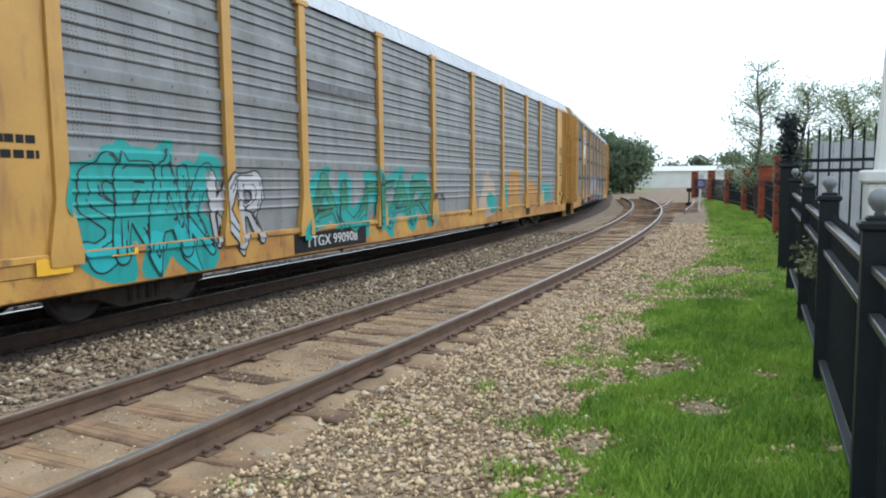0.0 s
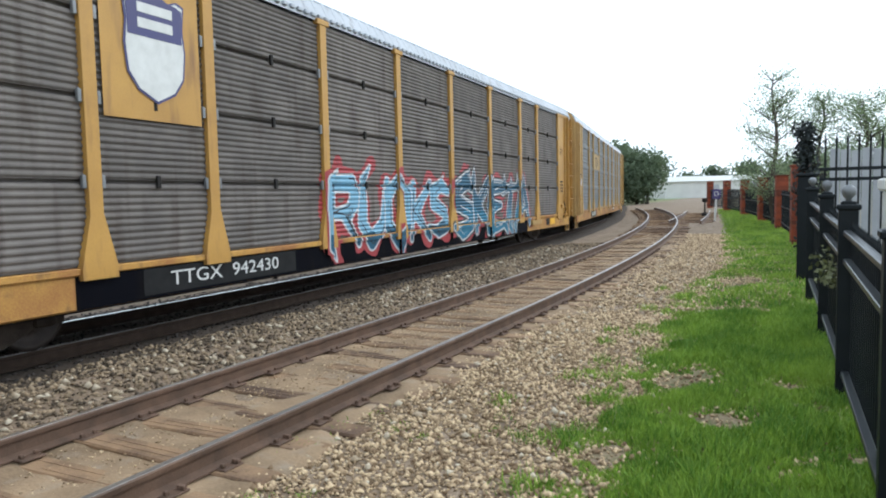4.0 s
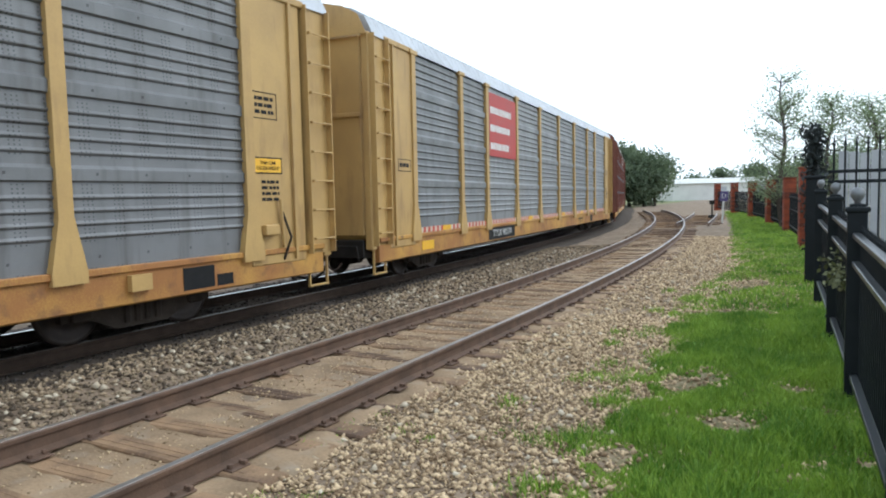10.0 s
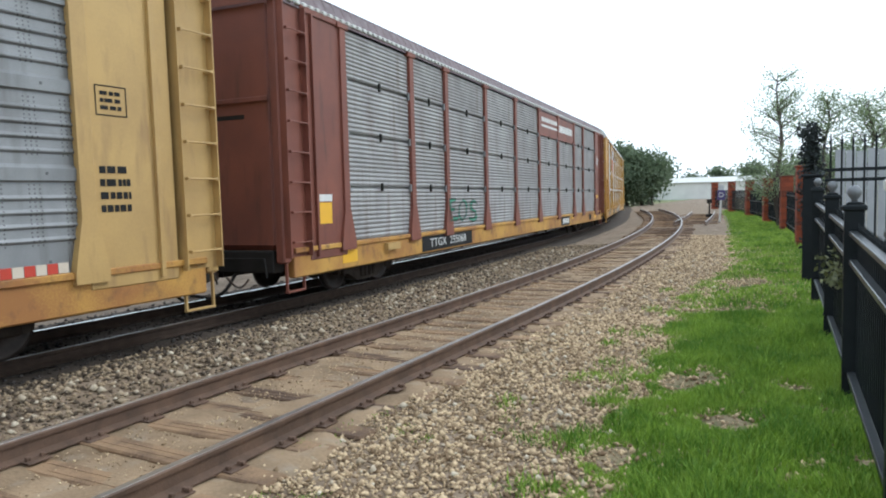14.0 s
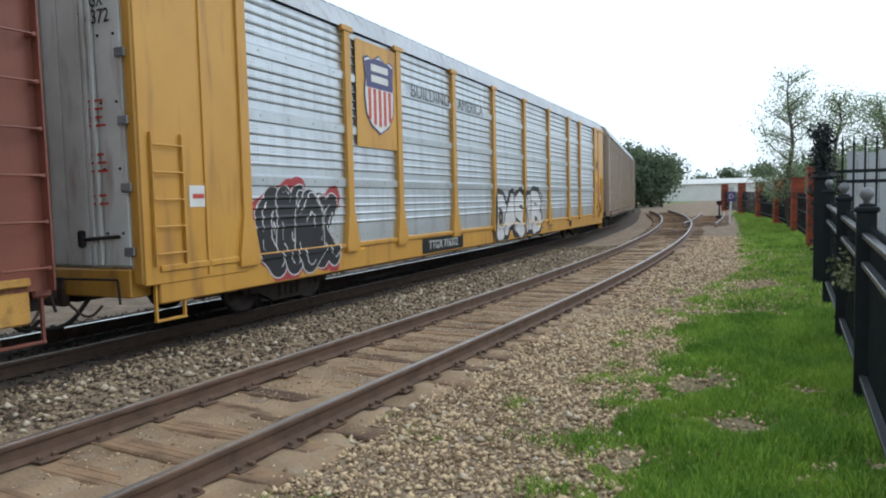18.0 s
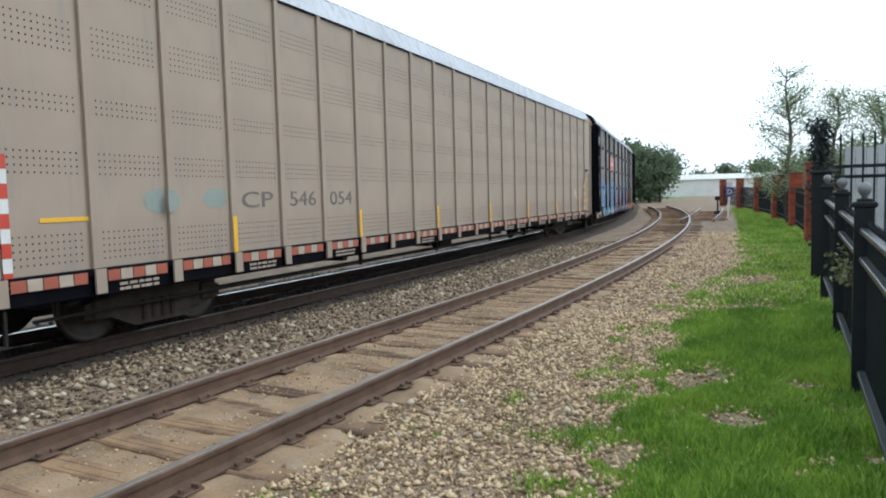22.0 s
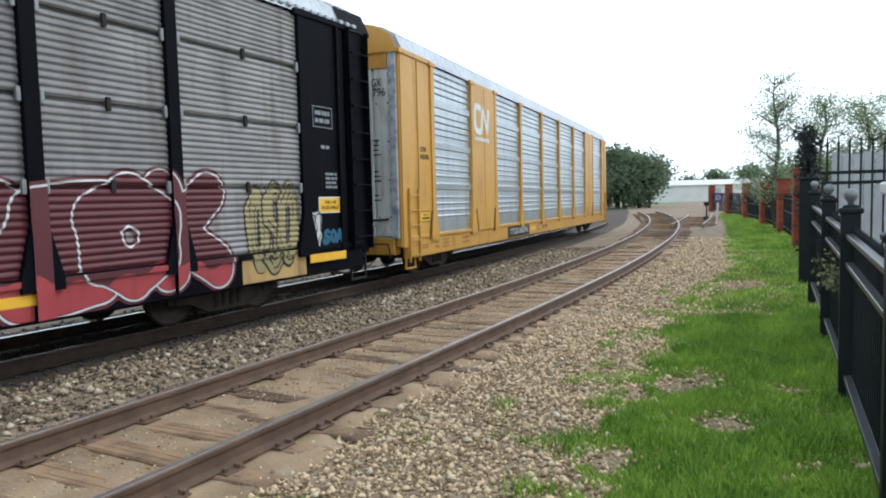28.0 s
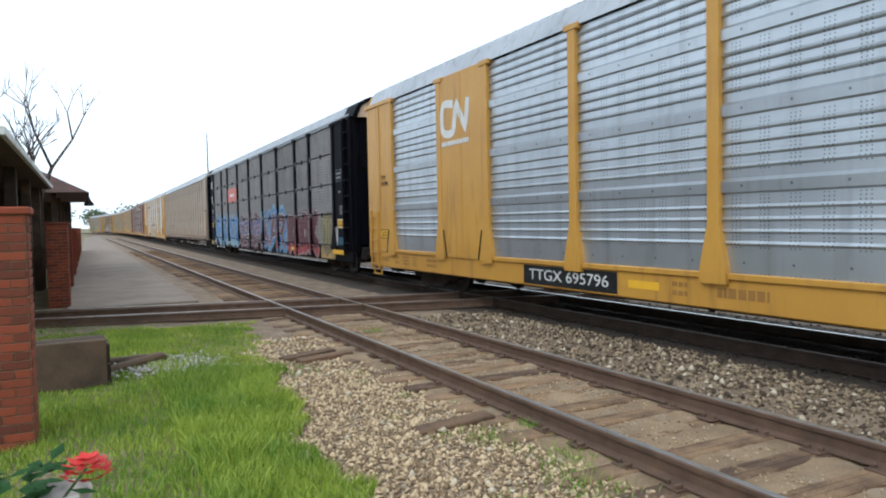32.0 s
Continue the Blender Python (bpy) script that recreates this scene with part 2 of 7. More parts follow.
amber = mat("amber_railcar_paint", (0.52, 0.28, 0.043), (0.44, 0.225, 0.036), 1.0, 0.42, 0, 0.06, 40, 1.0, 0.05, (0.27, 0.135, 0.035), 0.85)
tan_yellow = mat("faded_yellow_paint", (0.47, 0.305, 0.105), (0.37, 0.235, 0.085), 1.2, 0.55, 0, 0.08, 40, 1.1, 0.1, (0.24, 0.14, 0.06), 0.8)
pale_tan = mat("pale_tan_paint", (0.58, 0.42, 0.29), (0.48, 0.35, 0.24), 2, 0.6, 0, 0.1, 30)
maroon = mat("oxide_red_paint", (0.2, 0.062, 0.037), (0.135, 0.042, 0.028), 1.4, 0.6, 0, 0.08, 40, 0.9, 0.1, (0.08, 0.03, 0.022), 0.8)
black_paint = mat("black_railcar_paint", (0.0035, 0.004, 0.007), (0.0025, 0.0025, 0.0045), 1.4, 0.6, 0, 0.08, 40, 0.9, 0.1, (0.01, 0.008, 0.007), 0.8, spec=0.05)
roof_metal = mat("roof_sheet", (0.42, 0.44, 0.47), (0.31, 0.325, 0.35), 0.9, 0.45, 0.4, 0.1, 50, 1.0, 0.1, (0.2, 0.19, 0.18), 0.5)
maroon_roof = mat("faded_oxide_roof", (0.13, 0.085, 0.09), (0.09, 0.06, 0.065), 1.2, 0.55, 0.1, 0.1, 50, 1.0, 0.1, (0.2, 0.17, 0.17), 0.4)
grime = mat("greasy_black_steel", (0.022, 0.019, 0.017), (0.01, 0.009, 0.008), 4, 0.7, 0.0, 0.3, 50, spec=0.25)
dusty_steel = mat("dusty_truck_casting", (0.062, 0.048, 0.038), (0.026, 0.02, 0.016), 4, 0.8, 0.0, 0.3, 50, spec=0.2)
wheel_steel = mat("wheel_steel", (0.06, 0.045, 0.038), (0.03, 0.025, 0.022), 5, 0.55, 0.5, 0.2, 60)
white_paint = mat("chalky_white_paint", (0.62, 0.63, 0.6), (0.47, 0.47, 0.44), 2, 0.6, 0, 0.06, 40, 0.8, 0, (0.27, 0.2, 0.15), 0.8)
mark_white = mat("stencil_white", (0.66, 0.66, 0.64), (0.55, 0.55, 0.53), 6, 0.6, bump=0)
mark_black = mat("stencil_black", (0.012, 0.012, 0.013), (0.02, 0.02, 0.02), 6, 0.6, bump=0, spec=0.15)
sign_yellow = mat("sign_yellow", (0.75, 0.42, 0.02), (0.68, 0.37, 0.02), 6, 0.5, bump=0)
reflector_red = mat("reflector_red", (0.5, 0.05, 0.03), (0.42, 0.05, 0.03), 6, 0.4, bump=0)
board_red = mat("board_red", (0.4, 0.035, 0.03), (0.33, 0.04, 0.035), 2, 0.55, bump=0.05)
board_blue = mat("shield_blue", (0.05, 0.05, 0.16), (0.06, 0.055, 0.14), 3, 0.5, bump=0)
rail_steel = mat("rusty_rail", (0.15, 0.09, 0.058), (0.08, 0.05, 0.034), 5, 0.7, 0.25, 0.3, 60)
rail_top = mat("worn_rail_head", (0.42, 0.4, 0.38), (0.3, 0.28, 0.26), 3, 0.38, 0.85, 0.05, 60)
# main track steel: oily, and darkened further for shade below the cars
oily_shaded_rail = mat("oil_and_shade_rail", (0.06, 0.04, 0.029), (0.03, 0.021, 0.016), 5, 0.85, 0.0, 0.3, 60, spec=0.2)
# near main rail head coloured darker, as only the far one mirrors bright sky
rail_dim = mat("dim_rail_head", (0.16, 0.13, 0.11), (0.1, 0.08, 0.065), 3, 0.4, 0.6, 0.05, 60)
# main track ties: oil plus painted shade, hence nearly black
oily_shaded_tie = mat("oil_and_shade_timber", (0.05, 0.038, 0.03), (0.02, 0.016, 0.013), 3, 0.8, 0, 0.5, 45, 1.1, 0.3)
rail_bright = mat("polished_rail_head", (0.8, 0.79, 0.78), (0.68, 0.67, 0.66), 3, 0.12, 0.9, 0.02, 60)
tie_wood = mat("dusty_tie_timber", (0.27, 0.17, 0.092), (0.085, 0.05, 0.03), 3, 0.9, 0, 0.6, 45, 1.2, 0.42)
old_tie = mat("old_brown_tie", (0.17, 0.1, 0.055), (0.07, 0.042, 0.024), 3, 0.9, 0, 0.6, 45, 1.2, 0.3)
dirt_mat = mat("track_dirt", (0.33, 0.23, 0.135), (0.16, 0.107, 0.06), 1.6, 0.95, 0, 0.6, 40, 1.1, 0, (0.29, 0.235, 0.17), 0)
dull_stone = mat("dusty_ballast", (0.32, 0.24, 0.15), (0.06, 0.042, 0.026), 9, 0.9, 0, 0.3, 60, 0.8, 1.1, island=True)
stone_mat = mat("ballast_stone", (0.58, 0.44, 0.268), (0.195, 0.129, 0.07), 9, 0.9, 0, 0.3, 60, 0.8, 0.95, island=True)
bright_stone = mat("pale_ballast_stone", (0.56, 0.49, 0.37), (0.33, 0.26, 0.17), 9, 0.85, 0, 0.3, 60, 0.8, 0.7, island=True)
grass_mat = thin_leaf(mat("grass_blades", (0.3, 0.44, 0.055), (0.1, 0.21, 0.02), 1.1, 0.6, 0, 0, 20, 1.4, 0.4, island=True), 0.3)
lawn_mat = thin_leaf(mat("lawn_blades", (0.38, 0.46, 0.06), (0.15, 0.26, 0.03), 1.1, 0.6, 0, 0, 20, 1.4, 0.4, island=True), 0.3)
dry_grass = mat("dry_grass", (0.38, 0.3, 0.16), (0.24, 0.19, 0.09), 3, 0.8, 0, 0, 20, 0.9, 0.4, island=True)
fence_black = mat("black_powder_coat", (0.008, 0.011, 0.013), (0.013, 0.016, 0.018), 5, 0.5, 0, 0.05, 60, spec=0.18)
# fence rails lighter and glossier than pickets; the highlight is in the colour
fence_rail_mat = mat("highlit_black_rail", (0.02, 0.024, 0.027), (0.03, 0.034, 0.036), 5, 0.35, 0, 0.05, 60)
brick_mat = mat("red_brick", (0.24, 0.05, 0.018), (0.11, 0.028, 0.013), 5, 0.85, 0, 0.4, 60, 0.9, 0.7)
mortar = mat("pale_mortar", (0.27, 0.185, 0.115), (0.15, 0.1, 0.062), 8, 0.95, 0, 0.4, 70)
concrete = mat("platform_concrete", (0.27, 0.215, 0.17), (0.19, 0.145, 0.11), 0.8, 0.9, 0, 0.3, 50, 1.2, 0, (0.16, 0.12, 0.09), 0)
shed_white = mat("pale_metal_siding", (0.66, 0.66, 0.62), (0.56, 0.56, 0.53), 0.6, 0.6, 0, 0.05, 30)
# both leaf greens raised paler than plain foliage to stand in for haze
leaf_mat = thin_leaf(mat("leaves", (0.16, 0.205, 0.115), (0.1, 0.14, 0.08), 0.7, 0.6, 0, 0, 20, 0.9, 0.4, island=True))
pale_leaf = thin_leaf(mat("spring_leaves", (0.29, 0.36, 0.2), (0.19, 0.25, 0.13), 0.7, 0.6, 0, 0, 20, 0.9, 0.4, island=True))
bark = mat("bark", (0.1, 0.08, 0.065), (0.055, 0.045, 0.038), 6, 0.95, 0, 0.7, 30)
timber = mat("weathered_timber", (0.1, 0.064, 0.037), (0.035, 0.024, 0.015), 3, 0.9, 0, 0.5, 40, 1.0, 0.3)
roof_tile = mat("brown_roof_shingle", (0.1, 0.05, 0.04), (0.06, 0.034, 0.028), 3, 0.9, 0, 0.4, 30)
wall_grey = mat("grey_board", (0.42, 0.43, 0.45), (0.33, 0.34, 0.36), 2, 0.8, 0, 0.2, 40, 1.0, 0.3)
petal = mat("red_petal", (0.7, 0.03, 0.02), (0.5, 0.015, 0.015), 8, 0.5, 0, 0.05, 30)
# ---- lines of the two tracks ----
MAIN_X = -8.953
RAIL_Z = 0.17


def arc_line(x0, y0, r, s, lean=0.0, turn=1.35):
    """Point and heading at s metres along a line that runs along +y at x0 and bends left after y0."""
    if s <= y0:
        return x0 + lean * s, s, lean
    a = min((s - y0) / r, turn)
    x, y = x0 + lean * y0 - r * (1 - math.cos(a)), y0 + r * math.sin(a)
    rest = (s - y0) - a * r
    return x - rest * math.sin(a), y + rest * math.cos(a), -a + lean


LINE_S = np.arange(-340.0, 420.0, 0.25)
LINE_H = 0.0433 * np.clip((LINE_S + 6) / 10, 0, 1) + np.clip(LINE_S - 6, 0, 40) / 313 + np.clip(LINE_S - 46, 0, 165) / 150
LINE_X, LINE_Y = np.cumsum(-np.sin(LINE_H)) * 0.25, np.cumsum(np.cos(LINE_H)) * 0.25
LINE_X += MAIN_X - np.interp(0, LINE_S, LINE_X)
LINE_Y -= np.interp(0, LINE_S, LINE_Y)


def main_line(s):
    x, y, h = (float(np.interp(s, LINE_S, q)) for q in (LINE_X, LINE_Y, LINE_H))
    if s < -150:
        x += (s + 150) ** 2 / 1600.0
        h += -(s + 150) / 800.0
    return x, y, -h


def main_fall(s):
    """The main line falls gently beyond the camera."""
    return -0.0087 * min(max(s, 0.0), 60.0)


def flat(s):
    return 0.0


def near_line(s):
    return arc_line(-4.66, 8.0, 172.0, s, -0.006)


# ---- ground ----
def ground_height(x, y):
    """Low swell of the verge; the shoulder between the tracks lies a little proud."""
    z = -0.035 + 0.02 * noise.noise((x * 0.35, y * 0.35, 0.3)) + 0.012 * noise.noise((x * 1.7, y * 1.7, 2.0))
    if -12 < y < 60:
        mx = main_line(y)[0]
        nx = near_line(y)[0]
        mid = (mx + nx) / 2
        z += 0.09 * math.exp(-((x - mid) / 0.6) ** 2)
        z += main_fall(y) * min(1.0, max(0.0, (nx - 0.9 - x) / 1.6))
    if x > -2.2:
        z += 0.03 * min(1, (x + 2.2))
    return z


def build_ground():
    xs = sorted(set([-2500, -900, -400, -200, -100, -60, -40, -28, -20, -16, 6, 9, 13, 20, 30, 50, 100, 200, 400, 900, 2500] + [round(-13 + 0.3 * i, 2) for i in range(54)]))
    ys = sorted(set([-2500, -900, -400, -250, -160, -110, -80, -60, -48, -40, -34, -30, 46, 50, 55, 60, 70, 85, 110, 150, 250, 400, 900, 2500] + [round(-27 + 0.45 * i, 2) for i in range(160)]))
    v = [(x, y, ground_height(x, y) if abs(x) < 16 and -40 < y < 80 else -0.04) for y in ys for x in xs]
    n = len(xs)
    k = Kit().add(v, [(j * n + i, j * n + i + 1, (j + 1) * n + i + 1, (j + 1) * n + i) for j in range(len(ys) - 1) for i in range(n - 1)])
    m = bpy.data.materials.new("earth_and_turf")
    m.use_nodes = True
    nt, l = m.node_tree.nodes, m.node_tree.links
    bs = nt["Principled BSDF"]
    bs.inputs["Roughness"].default_value = 0.95
    tc = nt.new("ShaderNodeTexCoord")
    sp = nt.new("ShaderNodeSeparateXYZ")
    l.new(tc.outputs["Object"], sp.inputs[0])
    noises = []
    for sc, de in ((0.5, 6), (2.4, 6), (22, 4), (0.06, 4)):
        q = nt.new("ShaderNodeTexNoise")
        q.inputs["Scale"].default_value, q.inputs["Detail"].default_value = sc, de
        l.new(tc.outputs["Object"], q.inputs["Vector"])
        noises.append(q.outputs["Fac"])

    def ramp(src, *stops):
        r = nt.new("ShaderNodeValToRGB")
        while len(r.color_ramp.elements) < len(stops):
            r.color_ramp.elements.new(0.5)
        for e, (p, c) in zip(r.color_ramp.elements, stops):
            e.position, e.color = p, (*c, 1)
        l.new(src, r.inputs[0])
        return r.outputs[0]

    def calc(op, a, b):
        q = nt.new("ShaderNodeMath")
        q.operation = op
        for s, x in zip(q.inputs, (a, b)):
            if isinstance(x, (int, float)):
                s.default_value = x
            else:
                l.new(x, s)
        return q.outputs[0]

    earth = ramp(calc("ADD", calc("MULTIPLY", noises[1], 0.6), calc("MULTIPLY", noises[2], 0.4)), (0.3, (0.1, 0.07, 0.045)), (0.5, (0.2, 0.145, 0.095)), (0.68, (0.31, 0.24, 0.17)))
    green = ramp(calc("ADD", calc("MULTIPLY", noises[1], 0.5), calc("MULTIPLY", noises[2], 0.5)), (0.36, (0.07, 0.085, 0.022)), (0.48, (0.15, 0.125, 0.06)), (0.6, (0.26, 0.2, 0.125)))
    field = ramp(noises[3], (0.35, (0.1, 0.14, 0.04)), (0.65, (0.23, 0.2, 0.1)))
    # turf begins a stretch to the right of the near track, with a ragged edge
    edge = calc("ADD", sp.outputs[0], calc("MULTIPLY", calc("SUBTRACT", noises[1], 0.5), 1.3))
    bend = calc("MULTIPLY", calc("MAXIMUM", calc("SUBTRACT", sp.outputs[1], 13.0), 0.0), 0.11)
    side = calc("GREATER_THAN", calc("ADD", edge, bend), -1.6)
    far = calc("GREATER_THAN", calc("ABSOLUTE", calc("ADD", sp.outputs[0], 6.0), 0), 12.5)
    mix1, mix2 = nt.new("ShaderNodeMix"), nt.new("ShaderNodeMix")
    for q in (mix1, mix2):
        q.data_type = "RGBA"
    l.new(side, mix1.inputs[0])
    l.new(earth, mix1.inputs[6])
    l.new(green, mix1.inputs[7])
    l.new(far, mix2.inputs[0])
    l.new(mix1.outputs[2], mix2.inputs[6])
    l.new(field, mix2.inputs[7])
    # strip under the main track: oily soil, with the train's shade painted in
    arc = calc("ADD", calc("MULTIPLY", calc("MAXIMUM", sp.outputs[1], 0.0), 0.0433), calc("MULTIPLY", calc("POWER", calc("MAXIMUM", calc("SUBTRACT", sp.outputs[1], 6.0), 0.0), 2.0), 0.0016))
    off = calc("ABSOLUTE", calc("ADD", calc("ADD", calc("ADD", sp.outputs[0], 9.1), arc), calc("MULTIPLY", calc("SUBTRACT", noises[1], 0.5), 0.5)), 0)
    oil_shade = calc("LESS_THAN", off, 2.0)
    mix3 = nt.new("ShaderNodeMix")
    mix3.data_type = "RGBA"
    l.new(calc("MULTIPLY", oil_shade, 0.85), mix3.inputs[0])
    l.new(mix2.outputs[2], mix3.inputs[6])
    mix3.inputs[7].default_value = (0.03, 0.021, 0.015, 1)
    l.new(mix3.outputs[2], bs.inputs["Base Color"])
    bp = nt.new("ShaderNodeBump")
    bp.inputs["Strength"].default_value, bp.inputs["Distance"].default_value = 0.7, 0.03
    l.new(noises[2], bp.inputs["Height"])
    l.new(bp.outputs[0], bs.inputs["Normal"])
    g = part("ground", k, m, smooth=True)
    tagged(g, "flat tan earth and turf beside the railway", "ground", kind="structure")


build_ground()

# ---- tracks ----
RAIL = [(-0.07, 0), (0.07, 0), (0.07, 0.012), (0.012, 0.035), (0.01, 0.12), (0.035, 0.13), (0.036, 0.16), (0.028, 0.17), (-0.028, 0.17), (-0.036, 0.16), (-0.035, 0.13), (-0.01, 0.12), (-0.012, 0.035), (-0.07, 0.012)]


def line_rows(line, off, s0, s1, step, fall=flat):
    rows, s = [], s0
    while s <= s1 + 1e-6:
        x, y, h = line(s)
        c, q = math.cos(h), math.sin(h)
        rows.append(lambda u, w, x=x, y=y, c=c, q=q, z=fall(s): (x + (off + u) * c, y - (off + u) * q, z + w))
        s += step
    return rows


tie_meshes = []
for i in range(5):
    rnd = random.Random(40 + i)
    k = Kit()
    k.box(-1.28 + rnd.uniform(-0.05, 0.05), 1.28 + rnd.uniform(-0.05, 0.05), -0.115, 0.115, -0.14, 0.0, 0.014)
    for _ in range(2):
        y = rnd.uniform(-0.09, 0.09)
        k.box(rnd.uniform(-1.2, -0.3), rnd.uniform(0.3, 1.2), y, y + 0.006, -0.01, 0.0035)
    me = k.mesh("tie")
    me.materials.append(tie_wood)
    tie_meshes.append(me)
k = Kit().box(-0.18, 0.16, -0.09, 0.09, 0, 0.014, 0.004)
for x in (-0.11, 0.105, 0.14):
    for y in (-0.055, 0.055):
        if abs(x) < 0.13 or y > 0:
            k.box(x - 0.016, x + 0.016, y - 0.016, y + 0.016, 0.012, 0.045, 0.005)
plate_mesh = k.mesh("tie_plate")
plate_mesh.materials.append(rail_steel)


oily_shaded_ties = [me.copy() for me in tie_meshes]
for me in oily_shaded_ties:
    me.materials.clear()
    me.materials.append(oily_shaded_tie)


def build_track(name, line, s0, s1, label, tie_from, tie_to, step, plates, top_mat, sunk=0.0, fall=flat, side_mat=None, ties=None, near_top=None):
    tr = thing(name, label, "railway track", kind="structure")
    rnd = random.Random(len(name))
    for sd in (-1, 1):
        rail = part("rail", Kit().sweep(RAIL, line_rows(line, sd * 0.7525, s0, s1, 1.0, fall)), side_mat or rail_steel, tr)
        head = [(-0.027, 0.1702), (0.027, 0.1702), (0.026, 0.1725), (-0.026, 0.1725)]
        part("rail_head", Kit().sweep(head, line_rows(line, sd * 0.7525, s0, s1, 1.0, fall)), top_mat if sd < 0 or near_top is None else near_top, rail, "worn running surface")
    s = tie_from
    while s < tie_to:
        x, y, h = line(s)
        a = -math.degrees(h) + rnd.uniform(-2.0, 2.0)
        z = rnd.uniform(-0.022, 0.004) - sunk + fall(s)
        me = rnd.choice(ties or tie_meshes)
        part("tie", me, None, tr, at=pose(x + rnd.uniform(-0.06, 0.06), y, z, 0, rnd.uniform(-0.5, 0.5), a))
        if plates[0] < s < plates[1]:
            for sd in (-1, 1):
                part("tie_plate", plate_mesh, None, tr, at=pose(x + sd * 0.7525 * math.cos(h), y - sd * 0.7525 * math.sin(h), -0.001 + fall(s), 0, 0, a + (0 if sd > 0 else 180)))
        s += step + rnd.uniform(-0.05, 0.05)
    return tr


build_track("near_track", near_line, -130, 62, "rusty siding track on dusty brown timber ties", -60, 62, 0.53, (-14, 22), rail_top)
build_track("main_track", main_line, -330, 130, "main railway track with bright worn rails under the train", -40, 62, 0.53, (99, 99), rail_bright, 0.055, main_fall, oily_shaded_rail, oily_shaded_ties, rail_dim)


def build_track_dirt():
    """Dusty fill that half buries the ties of the siding."""
    v, f = [], []
    us = [-1.45 + 0.06 * i for i in range(49)]
    n, s, rows = len(us), -16.0, 0
    while s < 30:
        x, y, h = near_line(s)
        for u in us:
            px, py = x + u * math.cos(h), y - u * math.sin(h)
            z = -0.018 + 0.03 * noise.noise((px * 1.3, py * 1.3, 4.0)) + 0.022 * noise.noise((px * 5, py * 5, 9.0))
            v.append((px, py, min(z, 0.012) - 0.3 * max(0.0, abs(u) - 1.08 - 0.35 * noise.noise((px * 1.9, py * 1.9, 2.0)))))
        rows += 1
        s += 0.08
    f = [(j * n + i, j * n + i + 1, (j + 1) * n + i + 1, (j + 1) * n + i) for j in range(rows - 1) for i in range(n - 1)]
    k = Kit()
    k.v, k.f = v, f
    tagged(part("track_dirt", k, dirt_mat, smooth=True), "tan dust and grit half burying the siding ties", "ground", kind="structure")


build_track_dirt()


def stub_line(s):
    return -6.05 - 0.075 * s - 0.0016 * s * s, 37.0 + s, -0.075 - 0.0032 * s


build_track("diverging_track", stub_line, 0, 16, "short rusty track running off at the switch", 2, 16, 0.6, (99, 99), rail_top)


def cross_line(s):
    """The track that crosses at a skew; s runs from the station side to the train."""
    return 4.0 - s * 0.9715, -17.35 + s * 0.237, -1.3315


# ---- skew crossing ----
cr = thing("crossing_track", "old skew track crossing the siding at a rusty diamond", "railway crossing", kind="structure")
for sd in (-1, 1):
    rows = []
    for s in np.arange(-14, 16.1, 1.0):
        x, y, h = cross_line(s)
        c, q = math.cos(h), math.sin(h)
        rows.append(lambda u, w, x=x, y=y, c=c, q=q, sd=sd: (x + (sd * 0.7525 + u) * c, y - (sd * 0.7525 + u) * q, w - 0.004))
    rail = part("rail", Kit().sweep(RAIL, rows), rail_steel, cr)
    part("rail_head", Kit().sweep([(-0.027, 0.1702), (0.027, 0.1702), (0.026, 0.1725), (-0.026, 0.1725)], rows), rail_top, rail)
    guard = [(u + (0.16 if sd < 0 else -0.16), w * 0.95) for u, w in RAIL]
    part("guard_rail", Kit().sweep(guard, rows[9:26]), rail_steel, cr)
for i, s in enumerate(np.arange(-13, 5.2, 0.62)):
    x, y, h = cross_line(s)
    part("tie", tie_meshes[i % 5], None, cr, at=pose(x, y, -0.03, 0, 0, -math.degrees(h) + (i % 3 - 1)))

# ---- autorack cars ----
HALF, SIDE, Z0, Z1 = 13.92, 1.52, 0.97, 4.8
HALVES = {"I": 13.4, "G": 13.5, "H": 13.66}
POSTS = [-12.02, -9.17, -7.2, -4.32, -1.46, 1.4, 4.25, 7.1, 9.03, 11.95]
POSTS_SHORT = [-11.82, -9.02, -7.08, -4.2, -1.36, 1.45, 4.28, 7.12, 9.04, 11.74]
POSTS_WIDE = [-11.76, -9.03, -7.04, -4.29, -1.43, 1.43, 4.29, 7.04, 9.03, 11.76]
POSTS_CLOSE = [round(-12.9 + 1.158 * i, 3) for i in range(23)]


RIB_FOOT, RIB_STEP = 1.3, 0.953


def rib_profile():
    """Side sheet: four narrow beads, then one broad raised band, over and over, as (depth, height)."""
    pts = [(0.0, Z0)]
    for g in range(4):
        z = RIB_FOOT + g * RIB_STEP
        for i in range(4):
            a = z + 0.035 + i * 0.15
            pts += [(0.0, a), (0.026, a + 0.016), (0.03, a + 0.03), (0.004, a + 0.062)]
        a = z + 0.68
        if a + 0.2 < Z1:
            pts += [(0.0, a), (0.04, a + 0.02), (0.045, a + 0.15), (0.0, a + 0.195)]
    return pts + [(0.0, Z1)]


ROWS = [Z0, 1.97, 2.945, 3.92, Z1]


def fine_profile():
    """Older side sheet: four stacked sheets of fine corrugation with dark gaps between."""
    pts = []
    for z, top in zip(ROWS, ROWS[1:]):
        pts += [(-0.05, z), (-0.05, z + 0.028), (0.02, z + 0.03)]
        n = 11
        st = (top - z - 0.05) / n
        for j in range(n):
            a = z + 0.036 + j * st
            pts += [(0.008, a), (0.026, a + st * 0.3), (0.026, a + st * 0.55), (0.008, a + st * 0.85)]
    return pts + [(0.0, Z1)]


